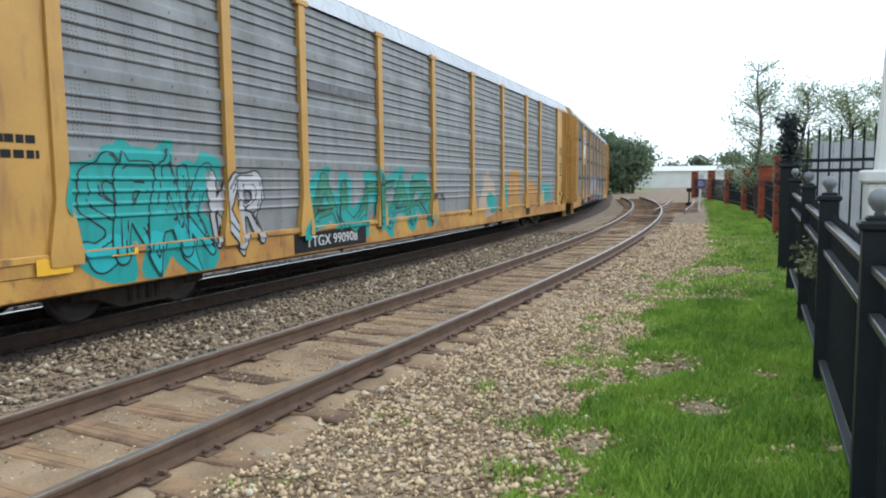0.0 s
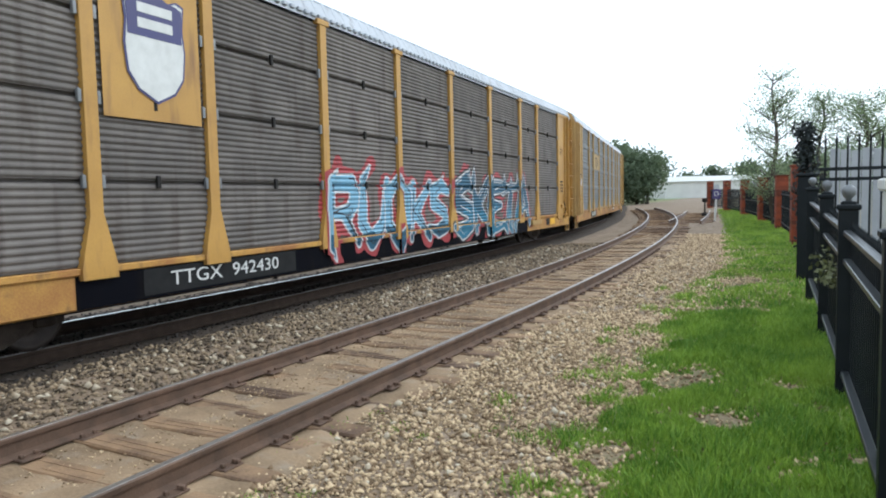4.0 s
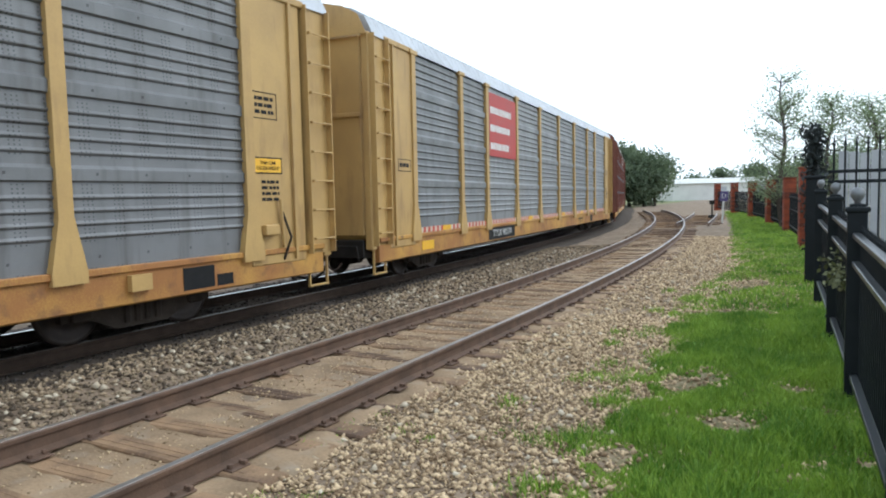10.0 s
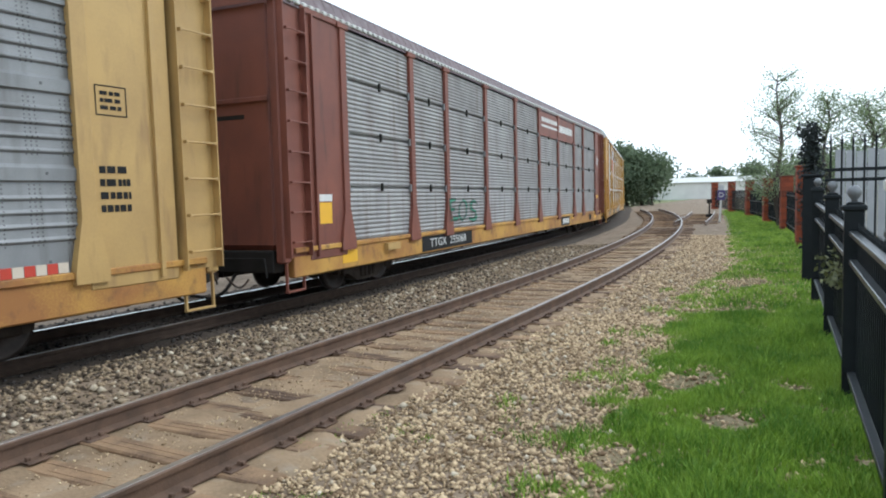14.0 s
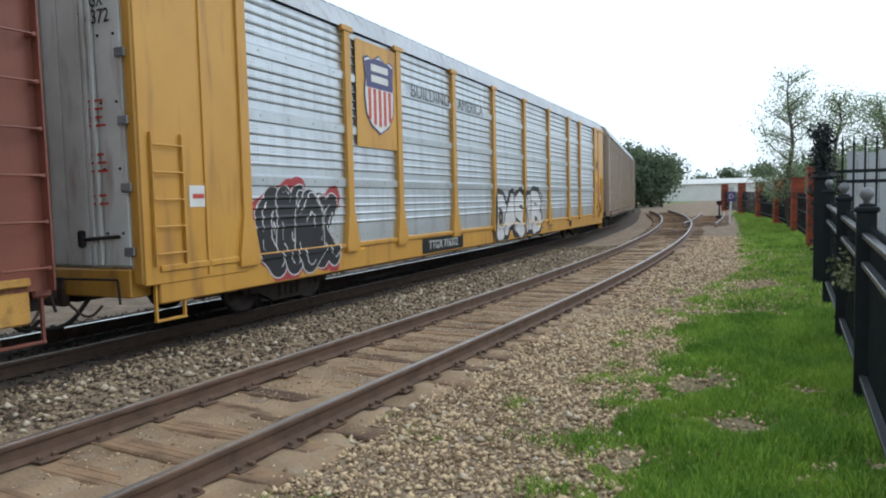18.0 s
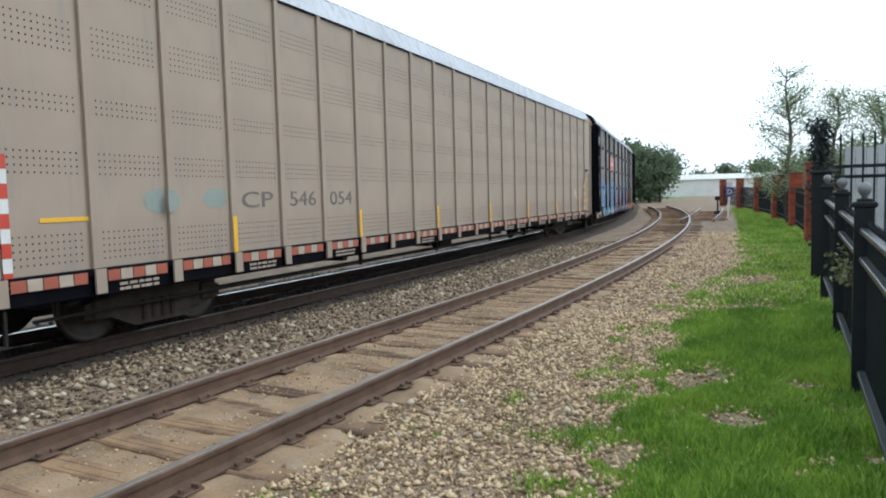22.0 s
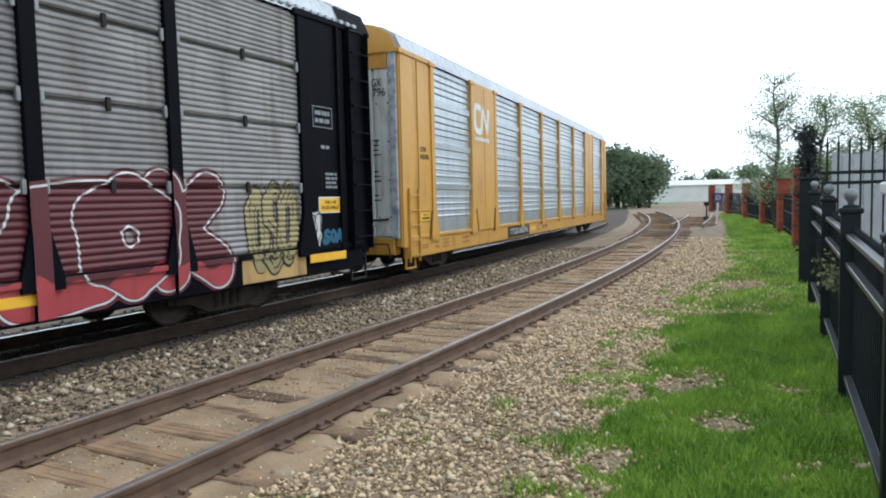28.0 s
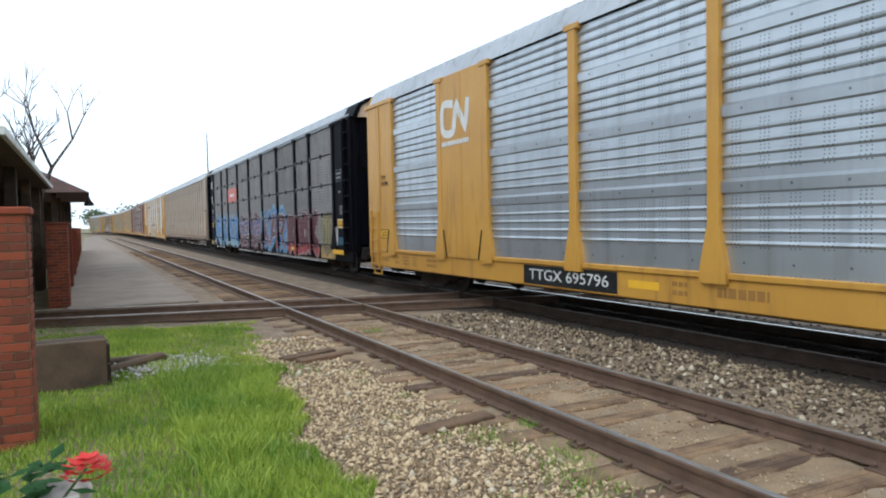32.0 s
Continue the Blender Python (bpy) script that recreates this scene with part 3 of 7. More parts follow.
def flat_profile():
    return [(0.0, Z0), (0.0, Z1)]


CAR_POSTS = {key: {"I": POSTS_WIDE, "G": POSTS_CLOSE, "H": POSTS_SHORT}.get(key, POSTS) for key in "ABCDEFGHI"}
PROFILES = {"rib": rib_profile(), "fine": fine_profile(), "flat": flat_profile()}


def panel_mesh(style, width, material):
    w = width / 2
    prof = PROFILES[style]
    k = Kit()
    n = len(prof)
    k.add([(d, y, z) for y in (-w, w) for d, z in prof], [(i, n + i, n + i + 1, i + 1) for i in range(n - 1)])
    k.add([(-0.06, y, z) for y in (-w, w) for z in (Z0, Z1)], [(0, 1, 3, 2)])
    me = k.mesh("side_panel")
    me.materials.append(material)
    return me


def post_mesh(material, width=0.2, flare=0.2, cap=True, depth=0.085):
    k = Kit()
    w = width / 2
    k.box(0.0, depth, -w, w, 1.45 if cap else 0.95, Z1 + 0.02, 0.008)
    if cap:
        f = w + flare / 2
        k.add([(0, -f, 0.84), (0.1, -f, 0.84), (0.1, f, 0.84), (0, f, 0.84), (0, -f, 0.98), (0.1, -f, 0.98), (0.1, f, 0.98), (0, f, 0.98), (0, -w, 1.58), (0.088, -w, 1.58), (0.088, w, 1.58), (0, w, 1.58)],
              [(3, 2, 1, 0), (0, 1, 5, 4), (1, 2, 6, 5), (2, 3, 7, 6), (4, 5, 9, 8), (5, 6, 10, 9), (6, 7, 11, 10), (8, 9, 10, 11)])
    if cap:
        k.box(0.0, 0.1, -w - 0.09, w + 0.09, Z1 - 0.04, Z1 + 0.06, 0.01)
    me = k.mesh("post")
    me.materials.append(material)
    return me


def roof_shape():
    """Arched roof section as (x, z)."""
    pts = [(-SIDE - 0.06, Z1 + 0.02)]
    for i in range(9):
        a = math.pi * i / 8
        pts.append((-math.cos(a) * (SIDE + 0.02) * (0.985 if 0 < i < 8 else 1), Z1 + 0.12 + 0.6 * math.sin(a) ** 0.8))
    return pts + [(SIDE + 0.06, Z1 + 0.02)]


def roof_mesh(half):
    kit, ys, sec = Kit(), [], roof_shape()
    y = -half + 0.15
    while y < half - 0.15:
        ys += [(y, 0), (y + 0.1, 0), (y + 0.12, 0.03), (y + 0.2, 0.03), (y + 0.22, 0)]
        y += 0.32
    n = len(sec)
    kit.add([(x, yy, z + (d if abs(x) < SIDE - 0.02 else 0)) for yy, d in ys for x, z in sec], [(j * n + i, (j + 1) * n + i, (j + 1) * n + i + 1, j * n + i + 1) for j in range(len(ys) - 1) for i in range(n - 1)])
    kit.add([(x, ys[0][0], z) for x, z in sec], [tuple(range(n))])
    kit.add([(x, ys[-1][0], z) for x, z in sec], [tuple(range(n - 1, -1, -1))])
    return kit.mesh("roof")


# running gear, shared by all cars
k = Kit()
for sd in (-1, 1):
    x = sd * 0.99
    k.add([(x + dx, yy, zz) for dx in (-0.06, 0.06) for yy, zz in ((-1.15, 0.5), (-1.15, 0.32), (-0.75, 0.3), (-0.4, 0.14), (0.4, 0.14), (0.75, 0.3), (1.15, 0.32), (1.15, 0.5), (0.6, 0.62), (-0.6, 0.62))],
          [tuple(range(9, -1, -1)), tuple(range(10, 20))] + [(i, (i + 1) % 10, 10 + (i + 1) % 10, 10 + i) for i in range(10)])
    for yy in (-0.24, -0.08, 0.08, 0.24):
        k.tube((x + sd * 0.05, yy, 0.2), (x + sd * 0.05, yy, 0.46), 0.06, n=8)
    for yy in (-0.89, 0.89):
        k.box(x - 0.09, x + 0.1, yy - 0.14, yy + 0.14, 0.3, 0.56, 0.03)
k.box(-1.0, 1.0, -0.22, 0.22, 0.32, 0.62, 0.03)
TRUCK_MESH = k.mesh("truck")
TRUCK_MESH.materials.append(dusty_steel)
k = Kit()
for sd in (-1, 1):
    x = sd * 0.7525
    prof = [(0.1, -0.07), (0.15, -0.075), (0.17, -0.04), (0.36, -0.03), (0.385, -0.065), (0.445, -0.067), (0.442, 0.005), (0.41, 0.03), (0.41, 0.06), (0.36, 0.065), (0.34, 0.02), (0.16, 0.03), (0.1, 0.07)]
    nn = 20
    k.add([(x + sd * -w, r * math.cos(6.28318 * i / nn), r * math.sin(6.28318 * i / nn)) for r, w in prof for i in range(nn)],
          [(a * nn + i, a * nn + (i + 1) % nn, (a + 1) * nn + (i + 1) % nn, (a + 1) * nn + i) for a in range(len(prof) - 1) for i in range(nn)])
k.tube((-1.05, 0, 0), (1.05, 0, 0), 0.085, n=10)
for sd in (-1, 1):
    k.tube((sd * 1.04, 0.05, 0.03), (sd * 1.07, 0.05, 0.03), 0.018, n=6)
WHEEL_MESH = k.mesh("wheelset", True)
WHEEL_MESH.materials.append(wheel_steel)

coupler_rust = mat("rusty_dark_casting", (0.075, 0.045, 0.03), (0.03, 0.021, 0.016), 6, 0.8, 0, 0.4, 50)
LATCH_MESH = Kit().box(0.02, 0.06, -0.03, 0.03, -0.07, 0.09, 0.006).mesh("latch")
LATCH_MESH.materials.append(grime)
HINGE_MESH = Kit().box(0.02, 0.07, -0.025, 0.025, -0.08, 0.08, 0.008).mesh("hinge")
HINGE_MESH.materials.append(galv_grey)
BOLT_MESH = Kit().tube((0, 0, 0), (0, -0.014, 0), 0.02, 0.014, 8).mesh("bolt")
BOLT_MESH.materials.append(grime)
WHEELS = []
STYLES = {
    "A": dict(sheet="rib", panel=galv_grey, post=yellow, end=yellow, sill=rusty_sill, roof=roof_metal, label="grey corrugated autorack car with yellow posts and teal graffiti"),
    "B": dict(sheet="fine", panel=galv_brown, post=yellow, end=yellow, sill=rusty_sill, roof=roof_metal, label="grimy brown autorack car with yellow ends and blue and white graffiti"),
    "C": dict(sheet="rib", panel=galv_worn, post=tan_yellow, end=tan_yellow, sill=rusty_sill, roof=roof_metal, label="grey corrugated autorack car with faded yellow posts and board"),
    "D": dict(sheet="rib", panel=galv_grey, post=tan_yellow, end=tan_yellow, sill=rusty_sill, roof=roof_metal, label="grey corrugated autorack car with tan posts and a red lettered board"),
    "E": dict(sheet="fine", panel=galv_light, post=maroon, end=maroon, sill=rusty_sill, roof=maroon_roof, label="dull grey autorack car with oxide red posts and ends"),
    "F": dict(sheet="rib", panel=galv_bright, post=amber, end=amber, sill=amber, roof=roof_metal, label="bright silver autorack car with amber posts and a shield emblem"),
    "G": dict(sheet="flat", panel=beige_sheet, post=beige_sheet, end=beige_sheet, sill=black_paint, roof=roof_metal, label="dusty beige smooth-sided covered autorack car with perforated bands"),
    "H": dict(sheet="fine", panel=galv_dull, post=black_paint, end=black_paint, sill=black_paint, roof=roof_metal, label="grey autorack car with black ends and blue and maroon graffiti"),
    "I": dict(sheet="rib", panel=galv_clean, post=amber, end=amber, sill=amber, roof=roof_metal, label="clean silver autorack car with broad amber panels and white end doors"),
}


def ladder_mesh(material, z0, z1, rungs, width=0.42):
    k = Kit()
    for yy in (-width / 2, width / 2):
        k.box(0.0, 0.045, yy - 0.016, yy + 0.016, z0, z1, 0.005)
    for i in range(rungs):
        z = z0 + 0.15 + (z1 - z0 - 0.3) * i / (rungs - 1)
        k.tube((0.045, -width / 2, z), (0.045, width / 2, z), 0.013, n=6)
    me = k.mesh("ladder")
    me.materials.append(material)
    return me


def ladder_plate():
    """Folded corner plate: a flat sheet with a flange along each upright edge."""
    sec = [(-0.06, -0.31), (0.14, -0.31), (0.14, -0.29), (0.03, -0.285), (0.03, 0.285), (0.14, 0.29), (0.14, 0.31), (-0.06, 0.31)]
    n = len(sec)
    return Kit().add([(x, y, z) for z in (0.84, Z1 + 0.04) for x, y in sec], [(i, (i + 1) % n, n + (i + 1) % n, n + i) for i in range(n)] + [(n - 1, 4, 3, 0), (3, 2, 1, 0), (7, 6, 5, 4), (n, n + 3, n + 4, 2 * n - 1), (n, n + 1, n + 2, n + 3), (n + 4, n + 5, n + 6, n + 7)])


def autorack(key):
    st = STYLES[key]
    half = HALVES.get(key, HALF)
    car = thing("autorack_car", st["label"], "railroad car", group="cars of the freight train")
    posts = CAR_POSTS[key]
    # frame
    for sd in (-1, 1):
        k = Kit()
        x0, x1 = sorted((sd * (SIDE - 0.1), sd * (SIDE + 0.03)))
        k.box(x0, x1, -half + 0.25, half - 0.25, 0.66 if key == "G" else 0.5, 0.97, 0.02)
        lip0, lip1 = sorted((sd * (SIDE - 0.05), sd * (SIDE + 0.07)))
        k.box(lip0, lip1, -half + 0.25, half - 0.25, 0.9, 0.985, 0.012)
        part("side_sill", k, st["sill"], car)
    k = Kit().box(-SIDE + 0.1, SIDE - 0.1, -half + 0.2, half - 0.2, 0.86, 0.96, 0.01)
    part("deck", k, grime, car)
    k = Kit().box(-0.25, 0.25, -half + 0.1, half - 0.1, 0.5, 0.86, 0.02)
    for yy in (-6.2, -2.5, 2.4, 6.3):
        k.box(-1.35, 1.35, yy - 0.08, yy + 0.08, 0.56, 0.86, 0.01)
    part("centre_sill", k, grime, car)
    part("air_reservoir", Kit().tube((-0.95, 2.9, 0.5), (-0.95, 4.1, 0.5), 0.2, n=14), grime, car)
    part("brake_cylinder", Kit().tube((0.8, -1.0, 0.52), (0.8, -0.3, 0.52), 0.14, n=12), grime, car)
    for sd in (-1, 1):
        part("brake_pipe", Kit().tube((sd * 1.2, -half + 1.2, 0.44), (sd * 1.2, half - 1.2, 0.46), 0.022, n=6).tube((sd * 0.55, -9, 0.36), (sd * 0.55, 9, 0.38), 0.03, n=6), grime, car)
    for yy in (-5.4, -1.8, 1.9, 5.2):
        part("hanger", Kit().box(1.17, 1.23, yy - 0.03, yy + 0.03, 0.4, 0.9), grime, car)
    # rack
    cache = {}
    for i in range(len(posts) - 1):
        w = round(posts[i + 1] - posts[i] - 0.06, 3)
        mid = (posts[i] + posts[i + 1]) / 2
        wide = key == "I" and i in (1, 7)
        for sd in (1, -1):
            if wide:
                q = Kit().box(0, 0.07, -w / 2, w / 2, Z0, Z1 + 0.05, 0.01).box(0.06, 0.078, -0.02, 0.02, Z0, Z1, 0.003)
                part("plain_panel", q, amber, car, "broad amber plate", at=pose(sd * SIDE, mid, 0, 0, 0, 0 if sd > 0 else 180))
                continue
            if (st["sheet"], w) not in cache:
                cache[st["sheet"], w] = panel_mesh(st["sheet"], w, st["panel"])
            part("side_panel", cache[st["sheet"], w], None, car, at=pose(sd * SIDE, mid, 0, 0, 0, 0 if sd > 0 else 180))
    pm = post_mesh(st["post"], 0.09 if key == "G" else 0.19, 0.05 if key == "G" else 0.24 if st["sheet"] == "rib" else 0.3, key != "G", 0.045 if key == "G" else 0.085)
    for yy in posts:
        for sd in (1, -1):
            part("post", pm, None, car, at=pose(sd * SIDE, yy, 0, 0, 0, 0 if sd > 0 else 180))
    if st["sheet"] == "fine":
        for i in range(len(posts) - 1):
            for z in ROWS[1:4]:
                part("latch", LATCH_MESH, None, car, at=pose(SIDE, (posts[i] + posts[i + 1]) / 2, z))
                for yy in (posts[i] + 0.13, posts[i + 1] - 0.13):
                    part("hinge", HINGE_MESH, None, car, at=pose(SIDE, yy, z))
    # end bays, doors and ladders
    plated = key in "ABCDEH"
    rungs = key in "FI"
    lad = ladder_mesh(st["post"], 0.98 if key == "F" else 0.42, 2.62 if key == "F" else 2.0, 5, 0.5) if key in "FI" else None
    for e in (-1, 1):
        y_in, y_out = posts[0] if e < 0 else posts[-1], e * (half - (0.72 if plated else 0.02))
        a, b = sorted((y_in, y_out))
        for sd in (1, -1):
            k = Kit()
            x0, x1 = sorted((sd * (SIDE - 0.04), sd * (SIDE + 0.045)))
            k.box(x0, x1, a, b, 0.75, Z1 + 0.05, 0.012)
            bay = part("end_bay", k, st["end"], car)
            turned = 0 if sd > 0 else 180
            yy = y_in + e * (0.8 if key in "FI" else 0.98)
            s0, s1 = sorted((sd * (SIDE + 0.044), sd * (SIDE + (0.07 if key in "FI" else 0.095))))
            part("stiffener", Kit().box(s0, s1, yy - 0.03, yy + 0.03, 0.8, Z1, 0.006), st["end"], bay)
            h0, h1 = sorted((sd * (SIDE - 0.02), sd * (SIDE + 0.075)))
            part("header", Kit().box(h0, h1, a - (0.1 if e < 0 else -0.02), b + (0.1 if e > 0 else -0.02), Z1 - 0.02, Z1 + 0.09, 0.012), st["end"], bay)
            if plated:
                part("ladder_plate", ladder_plate(), st["end"], car, "ladder plate standing out from the car corner", at=pose(sd * SIDE, e * (half - 0.34), 0, 0, 0, turned))
                for i in range(8):
                    z = 1.08 + 0.475 * i
                    rung = Kit().tube((0.16, -0.24, z), (0.16, 0.24, z), 0.014, n=6)
                    for yy in (-0.24, 0.24):
                        rung.box(0.03, 0.17, yy - 0.018, yy + 0.018, z - 0.02, z + 0.02)
                    part("rung", rung, st["end"], car, at=pose(sd * SIDE, e * (half - 0.34), 0, 0, 0, turned))
            elif rungs:
                part("ladder", lad, None, car, at=pose(sd * (SIDE + 0.05), y_out - e * (0.4 if key == "F" else 0.48), 0, 0, 0, turned))
            yl = e * (half - (0.34 if plated else 0.45))
            k = Kit().box(-0.02, 0.02, -0.25, -0.22, 0.3, 0.84).box(-0.02, 0.02, 0.22, 0.25, 0.3, 0.84).box(-0.035, 0.035, -0.25, 0.25, 0.275, 0.305, 0.006)
            part("stirrup_step", k, st["end"] if key not in "GH" else grime, car, at=pose(sd * (SIDE - 0.02), yl, 0))
        for sd in (1, -1):
            k = Kit()
            ya, yb = sorted((e * (half - (0.14 if key in "FI" else 0.36)), e * (half - 0.02)))
            xa, xb = sorted((sd * 0.01, sd * (SIDE - 0.12)))
            k.box(xa, xb, ya, yb, 0.95, Z1 + 0.1, 0.03 if key in "FI" else 0.1)
            yf = e * (half - 0.01)
            fa, fb = sorted((yf, yf + e * 0.035))
            dm = white_paint if key in "FI" else st["end"]
            door = part("end_door", k, dm, car, "weathered white end door" if key in "FI" else "")
            if key in "FI":
                for x, w, d in ((0.03, 0.27, 0.02), (0.32, 0.27, 0.02), (0.61, 0.1, 0.05), (0.75, 0.06, 0.055), (0.86, 0.06, 0.055), (0.97, 0.4, 0.03)):
                    u0, u1 = sorted((sd * x, sd * (x + w)))
                    part("door_panel", Kit().box(u0, u1, *sorted((yf, yf + e * d)), 1.0, Z1 + 0.06, 0.008), dm, door)
                if e < 0:
                    for z in (1.12, 1.9, 2.7, 3.5, 4.3):
                        u0, u1 = sorted((sd * 1.3, sd * 1.46))
                        part("hinge_clamp", Kit().box(u0, u1, yf - 0.06, yf - 0.025, z, z + 0.11, 0.01), galv_grey, door, "grey hinge clamp")
                        for x in (1.02, 1.28):
                            part("bolt", BOLT_MESH, None, door, at=pose(sd * x, yf - 0.03, z + 0.28))
                    u0, u1 = sorted((sd * 0.55, sd * 1.25))
                    part("lock_bar", Kit().tube((u0, yf - 0.07, 1.32), (u1, yf - 0.07, 1.36), 0.022, n=6).box(u0, u0 + 0.1, yf - 0.1, yf - 0.03, 1.22, 1.44, 0.02), grime, door, "dark door lock")
            else:
                u0, u1 = sorted((sd * 0.05, sd * 1.35))
                part("door_bar", Kit().box(u0, u1, fa, fb + 0.005, 3.3, 3.38, 0.01), dm, door)
            ca, cb = sorted((sd * (SIDE - 0.14), sd * (SIDE + 0.02)))
            for z, u in {"B": ((3.02, 0.85), (1.5, 0.3)), "E": ((3.05, 0.75),), "H": ((3.05, 0.6),)}.get(key, ()):
                if sd > 0:
                    u0, u1 = sorted((sd * 0.12, sd * (0.12 + u)))
                    part("end_slot", Kit().box(u0, u1, *sorted((yf - e * 0.012, yf - e * 0.004)), z, z + 0.07), grime, door, "dark slot in the end sheet")
            part("corner_post", Kit().box(ca, cb, *sorted((e * (half - 0.2), e * half)), 0.75, Z1 + 0.08, 0.03), st["end"], car)
        if key in "ABCF":
            k = Kit().box(SIDE + 0.05, SIDE + 0.16, *sorted((y_in + e * 0.2, y_in + e * 0.5)), 1.2, 1.36, 0.015)
            k.tube((SIDE + 0.1, y_in + e * 0.6, 1.75), (SIDE + 0.09, y_in + e * 0.66, 1.0), 0.025, n=6)
            if e > 0:
                part("brake_lever_box", k, st["end"], car, "hand brake lever and box")
                part("brake_chain", Kit().tube((SIDE + 0.09, y_in + e * 0.62, 1.6), (SIDE + 0.14, y_in + e * 0.78, 1.15), 0.02, n=5).tube((SIDE + 0.14, y_in + e * 0.78, 1.15), (SIDE + 0.05, y_in + e * 0.7, 0.8), 0.02, n=5), grime, car)
        k = Kit().box(-1.35, 1.35, *sorted((e * (half - 0.3), e * (half + 0.02))), 0.6, 0.96, 0.02)
        part("end_sill", k, st["sill"] if key in "FI" else grime, car)
        reach = half + (0.82 if key == "G" else 0.64)
        k = Kit().box(-0.09, 0.09, *sorted((e * (half - 0.1), e * (reach - 0.25))), 0.55, 0.72, 0.03)
        k.box(*sorted((-e * 0.16, e * 0.05)), *sorted((e * (reach - 0.32), e * (reach + 0.05))), 0.5, 0.8, 0.05).box(*sorted((e * 0.05, e * 0.17)), *sorted((e * (reach - 0.3), e * (reach - 0.12))), 0.53, 0.76, 0.03)
        k.box(-0.2, 0.2, *sorted((e * (half - 0.05), e * (half + 0.06))), 0.46, 0.84, 0.02)
        part("coupler", k, coupler_rust, car)
        k = Kit().tube((0.15, e * (half + 0.2), 0.84), (1.25, e * (half + 0.12), 0.84), 0.016, n=6).tube((1.25, e * (half + 0.12), 0.84), (1.32, e * (half + 0.16), 0.55), 0.016, n=6)
        part("cut_lever", k, grime, car)
        cu = bpy.data.curves.new("air_hose", "CURVE")
        cu.dimensions, cu.bevel_depth, cu.bevel_resolution = "3D", 0.028, 1
        sp = cu.splines.new("BEZIER")
        sp.bezier_points.add(2)
        for bpnt, co in zip(sp.bezier_points, ((0.55, e * (half - 0.1), 0.62), (0.45, e * (half + 0.3), 0.26), (0.2, e * reach, 0.3))):
            bpnt.co, bpnt.handle_left_type, bpnt.handle_right_type = co, "AUTO", "AUTO"
        cu.materials.append(grime)
        hose = new("air_hose", cu)
        hose.parent = car
        k = Kit()
        for i in range(7):
            k.tube((0.85 - 0.02 * i, e * (half + 0.02 + 0.05 * i), 0.5 - 0.12 * math.sin(i * 0.52)), (0.83 - 0.02 * i, e * (half + 0.07 + 0.05 * i), 0.5 - 0.12 * math.sin((i + 1) * 0.52)), 0.017, n=6)
        part("brake_cable", k, coupler_rust, car)
    roof = part("roof", roof_mesh(half), st["roof"], car)
    if key in "BEH":
        k = Kit()
        y = -half + 0.3
        while y < half - 0.3:
            k.box(SIDE + 0.02, SIDE + 0.085, y, y + 0.11, Z1 + 0.07, Z1 + 0.14, 0.012)
            y += 0.2
        # on car E white paint stands in for sunlight on these ends
        tagged(part("roof_edge", k, white_paint if key == "E" else roof_metal, roof, "pale ends of the roof corrugation"), kind="stuff")
    for e in (-1, 1):
        sec = roof_shape()
        k = Kit().add([(x * 0.985, e * (half + 0.08 + 0.01 * j), z - 0.01) for j in (0, 1) for x, z in sec], [tuple(range(len(sec))), tuple(range(2 * len(sec) - 1, len(sec) - 1, -1))] + [(i, i + 1, len(sec) + i + 1, len(sec) + i) for i in range(len(sec) - 1)])
        part("roof_end", k, {"F": white_paint, "I": amber, "H": pale_tan}.get(key, st["end"]), roof)
        if key == "H":
            n = len(sec)
            rings = [[(x * q, e * (half + dy), z + dz) for x, z in sec] for q, dy, dz in ((1.008, -0.8, 0.012), (1.008, 0.14, 0.012), (0.94, 0.14, -0.07), (0.94, 0.06, -0.07))]
            k = Kit().add([v for ring in rings for v in ring], [(m * n + i, m * n + i + 1, (m + 1) * n + i + 1, (m + 1) * n + i) for m in range(3) for i in range(n - 1)])
            part("roof_hood", k, black_paint, roof, "black hood round the end of the roof")
    # running gear
    for e in (-1, 1):
        tr = part("truck", TRUCK_MESH, None, car, at=pose(0, e * 10.4, 0))
        for q in (-1, 1):
            WHEELS.append(part("wheelset", WHEEL_MESH, None, tr, at=pose(0, q * 0.89, 0.445)))
    return car


CARS = {key: autorack(key) for key in "ABCDEFGHI"}
SPEED = 7.925
# where each car's middle stands along the line at the start
MIDDLE = {"A": 17.38, "B": 46.5, "C": 75.45, "D": 104.5, "E": 133.6, "F": 162.45, "G": 191.45, "H": 219.8, "I": 248.1}


def travelled(t):
    """Metres that the train has gone."""
    return SPEED * t


# ---- lettering, boards and spray paint on the cars ----
CENTRE = 14.85
KNOTS = {
    "": ([-13.3, -11.6, -9.08, -7.4, -4.93, -2.467, 0, 2.2, 4.93, 7.4, 9.08, 11.6, 13.3], [-13.6, -11.82, -9.07, -7.15, -4.29, -1.43, 1.43, 3.6, 4.4, 7.15, 9.07, 11.82, 13.6]),
    "I": ([-13.75, -12.35, -9.6, -7.4, 7.4, 9.6, 12.35], [-13.3, -11.75, -9.25, -7.15, 7.15, 9.25, 11.75]),
    "G": ([-13.3, 13.3], [-13.3, 13.3]),
}


def along(key, f):
    """Place along a car, from its middle, of a mark f metres back on the nominal car."""
    a, b = KNOTS.get(key, KNOTS[""])
    return float(np.interp(f - CENTRE, a, b))



def back(key, y):
    """The nominal mark that lies y metres behind the middle of a car."""
    a, b = KNOTS.get(key, KNOTS[""])
    return float(np.interp(y, b, a)) + CENTRE


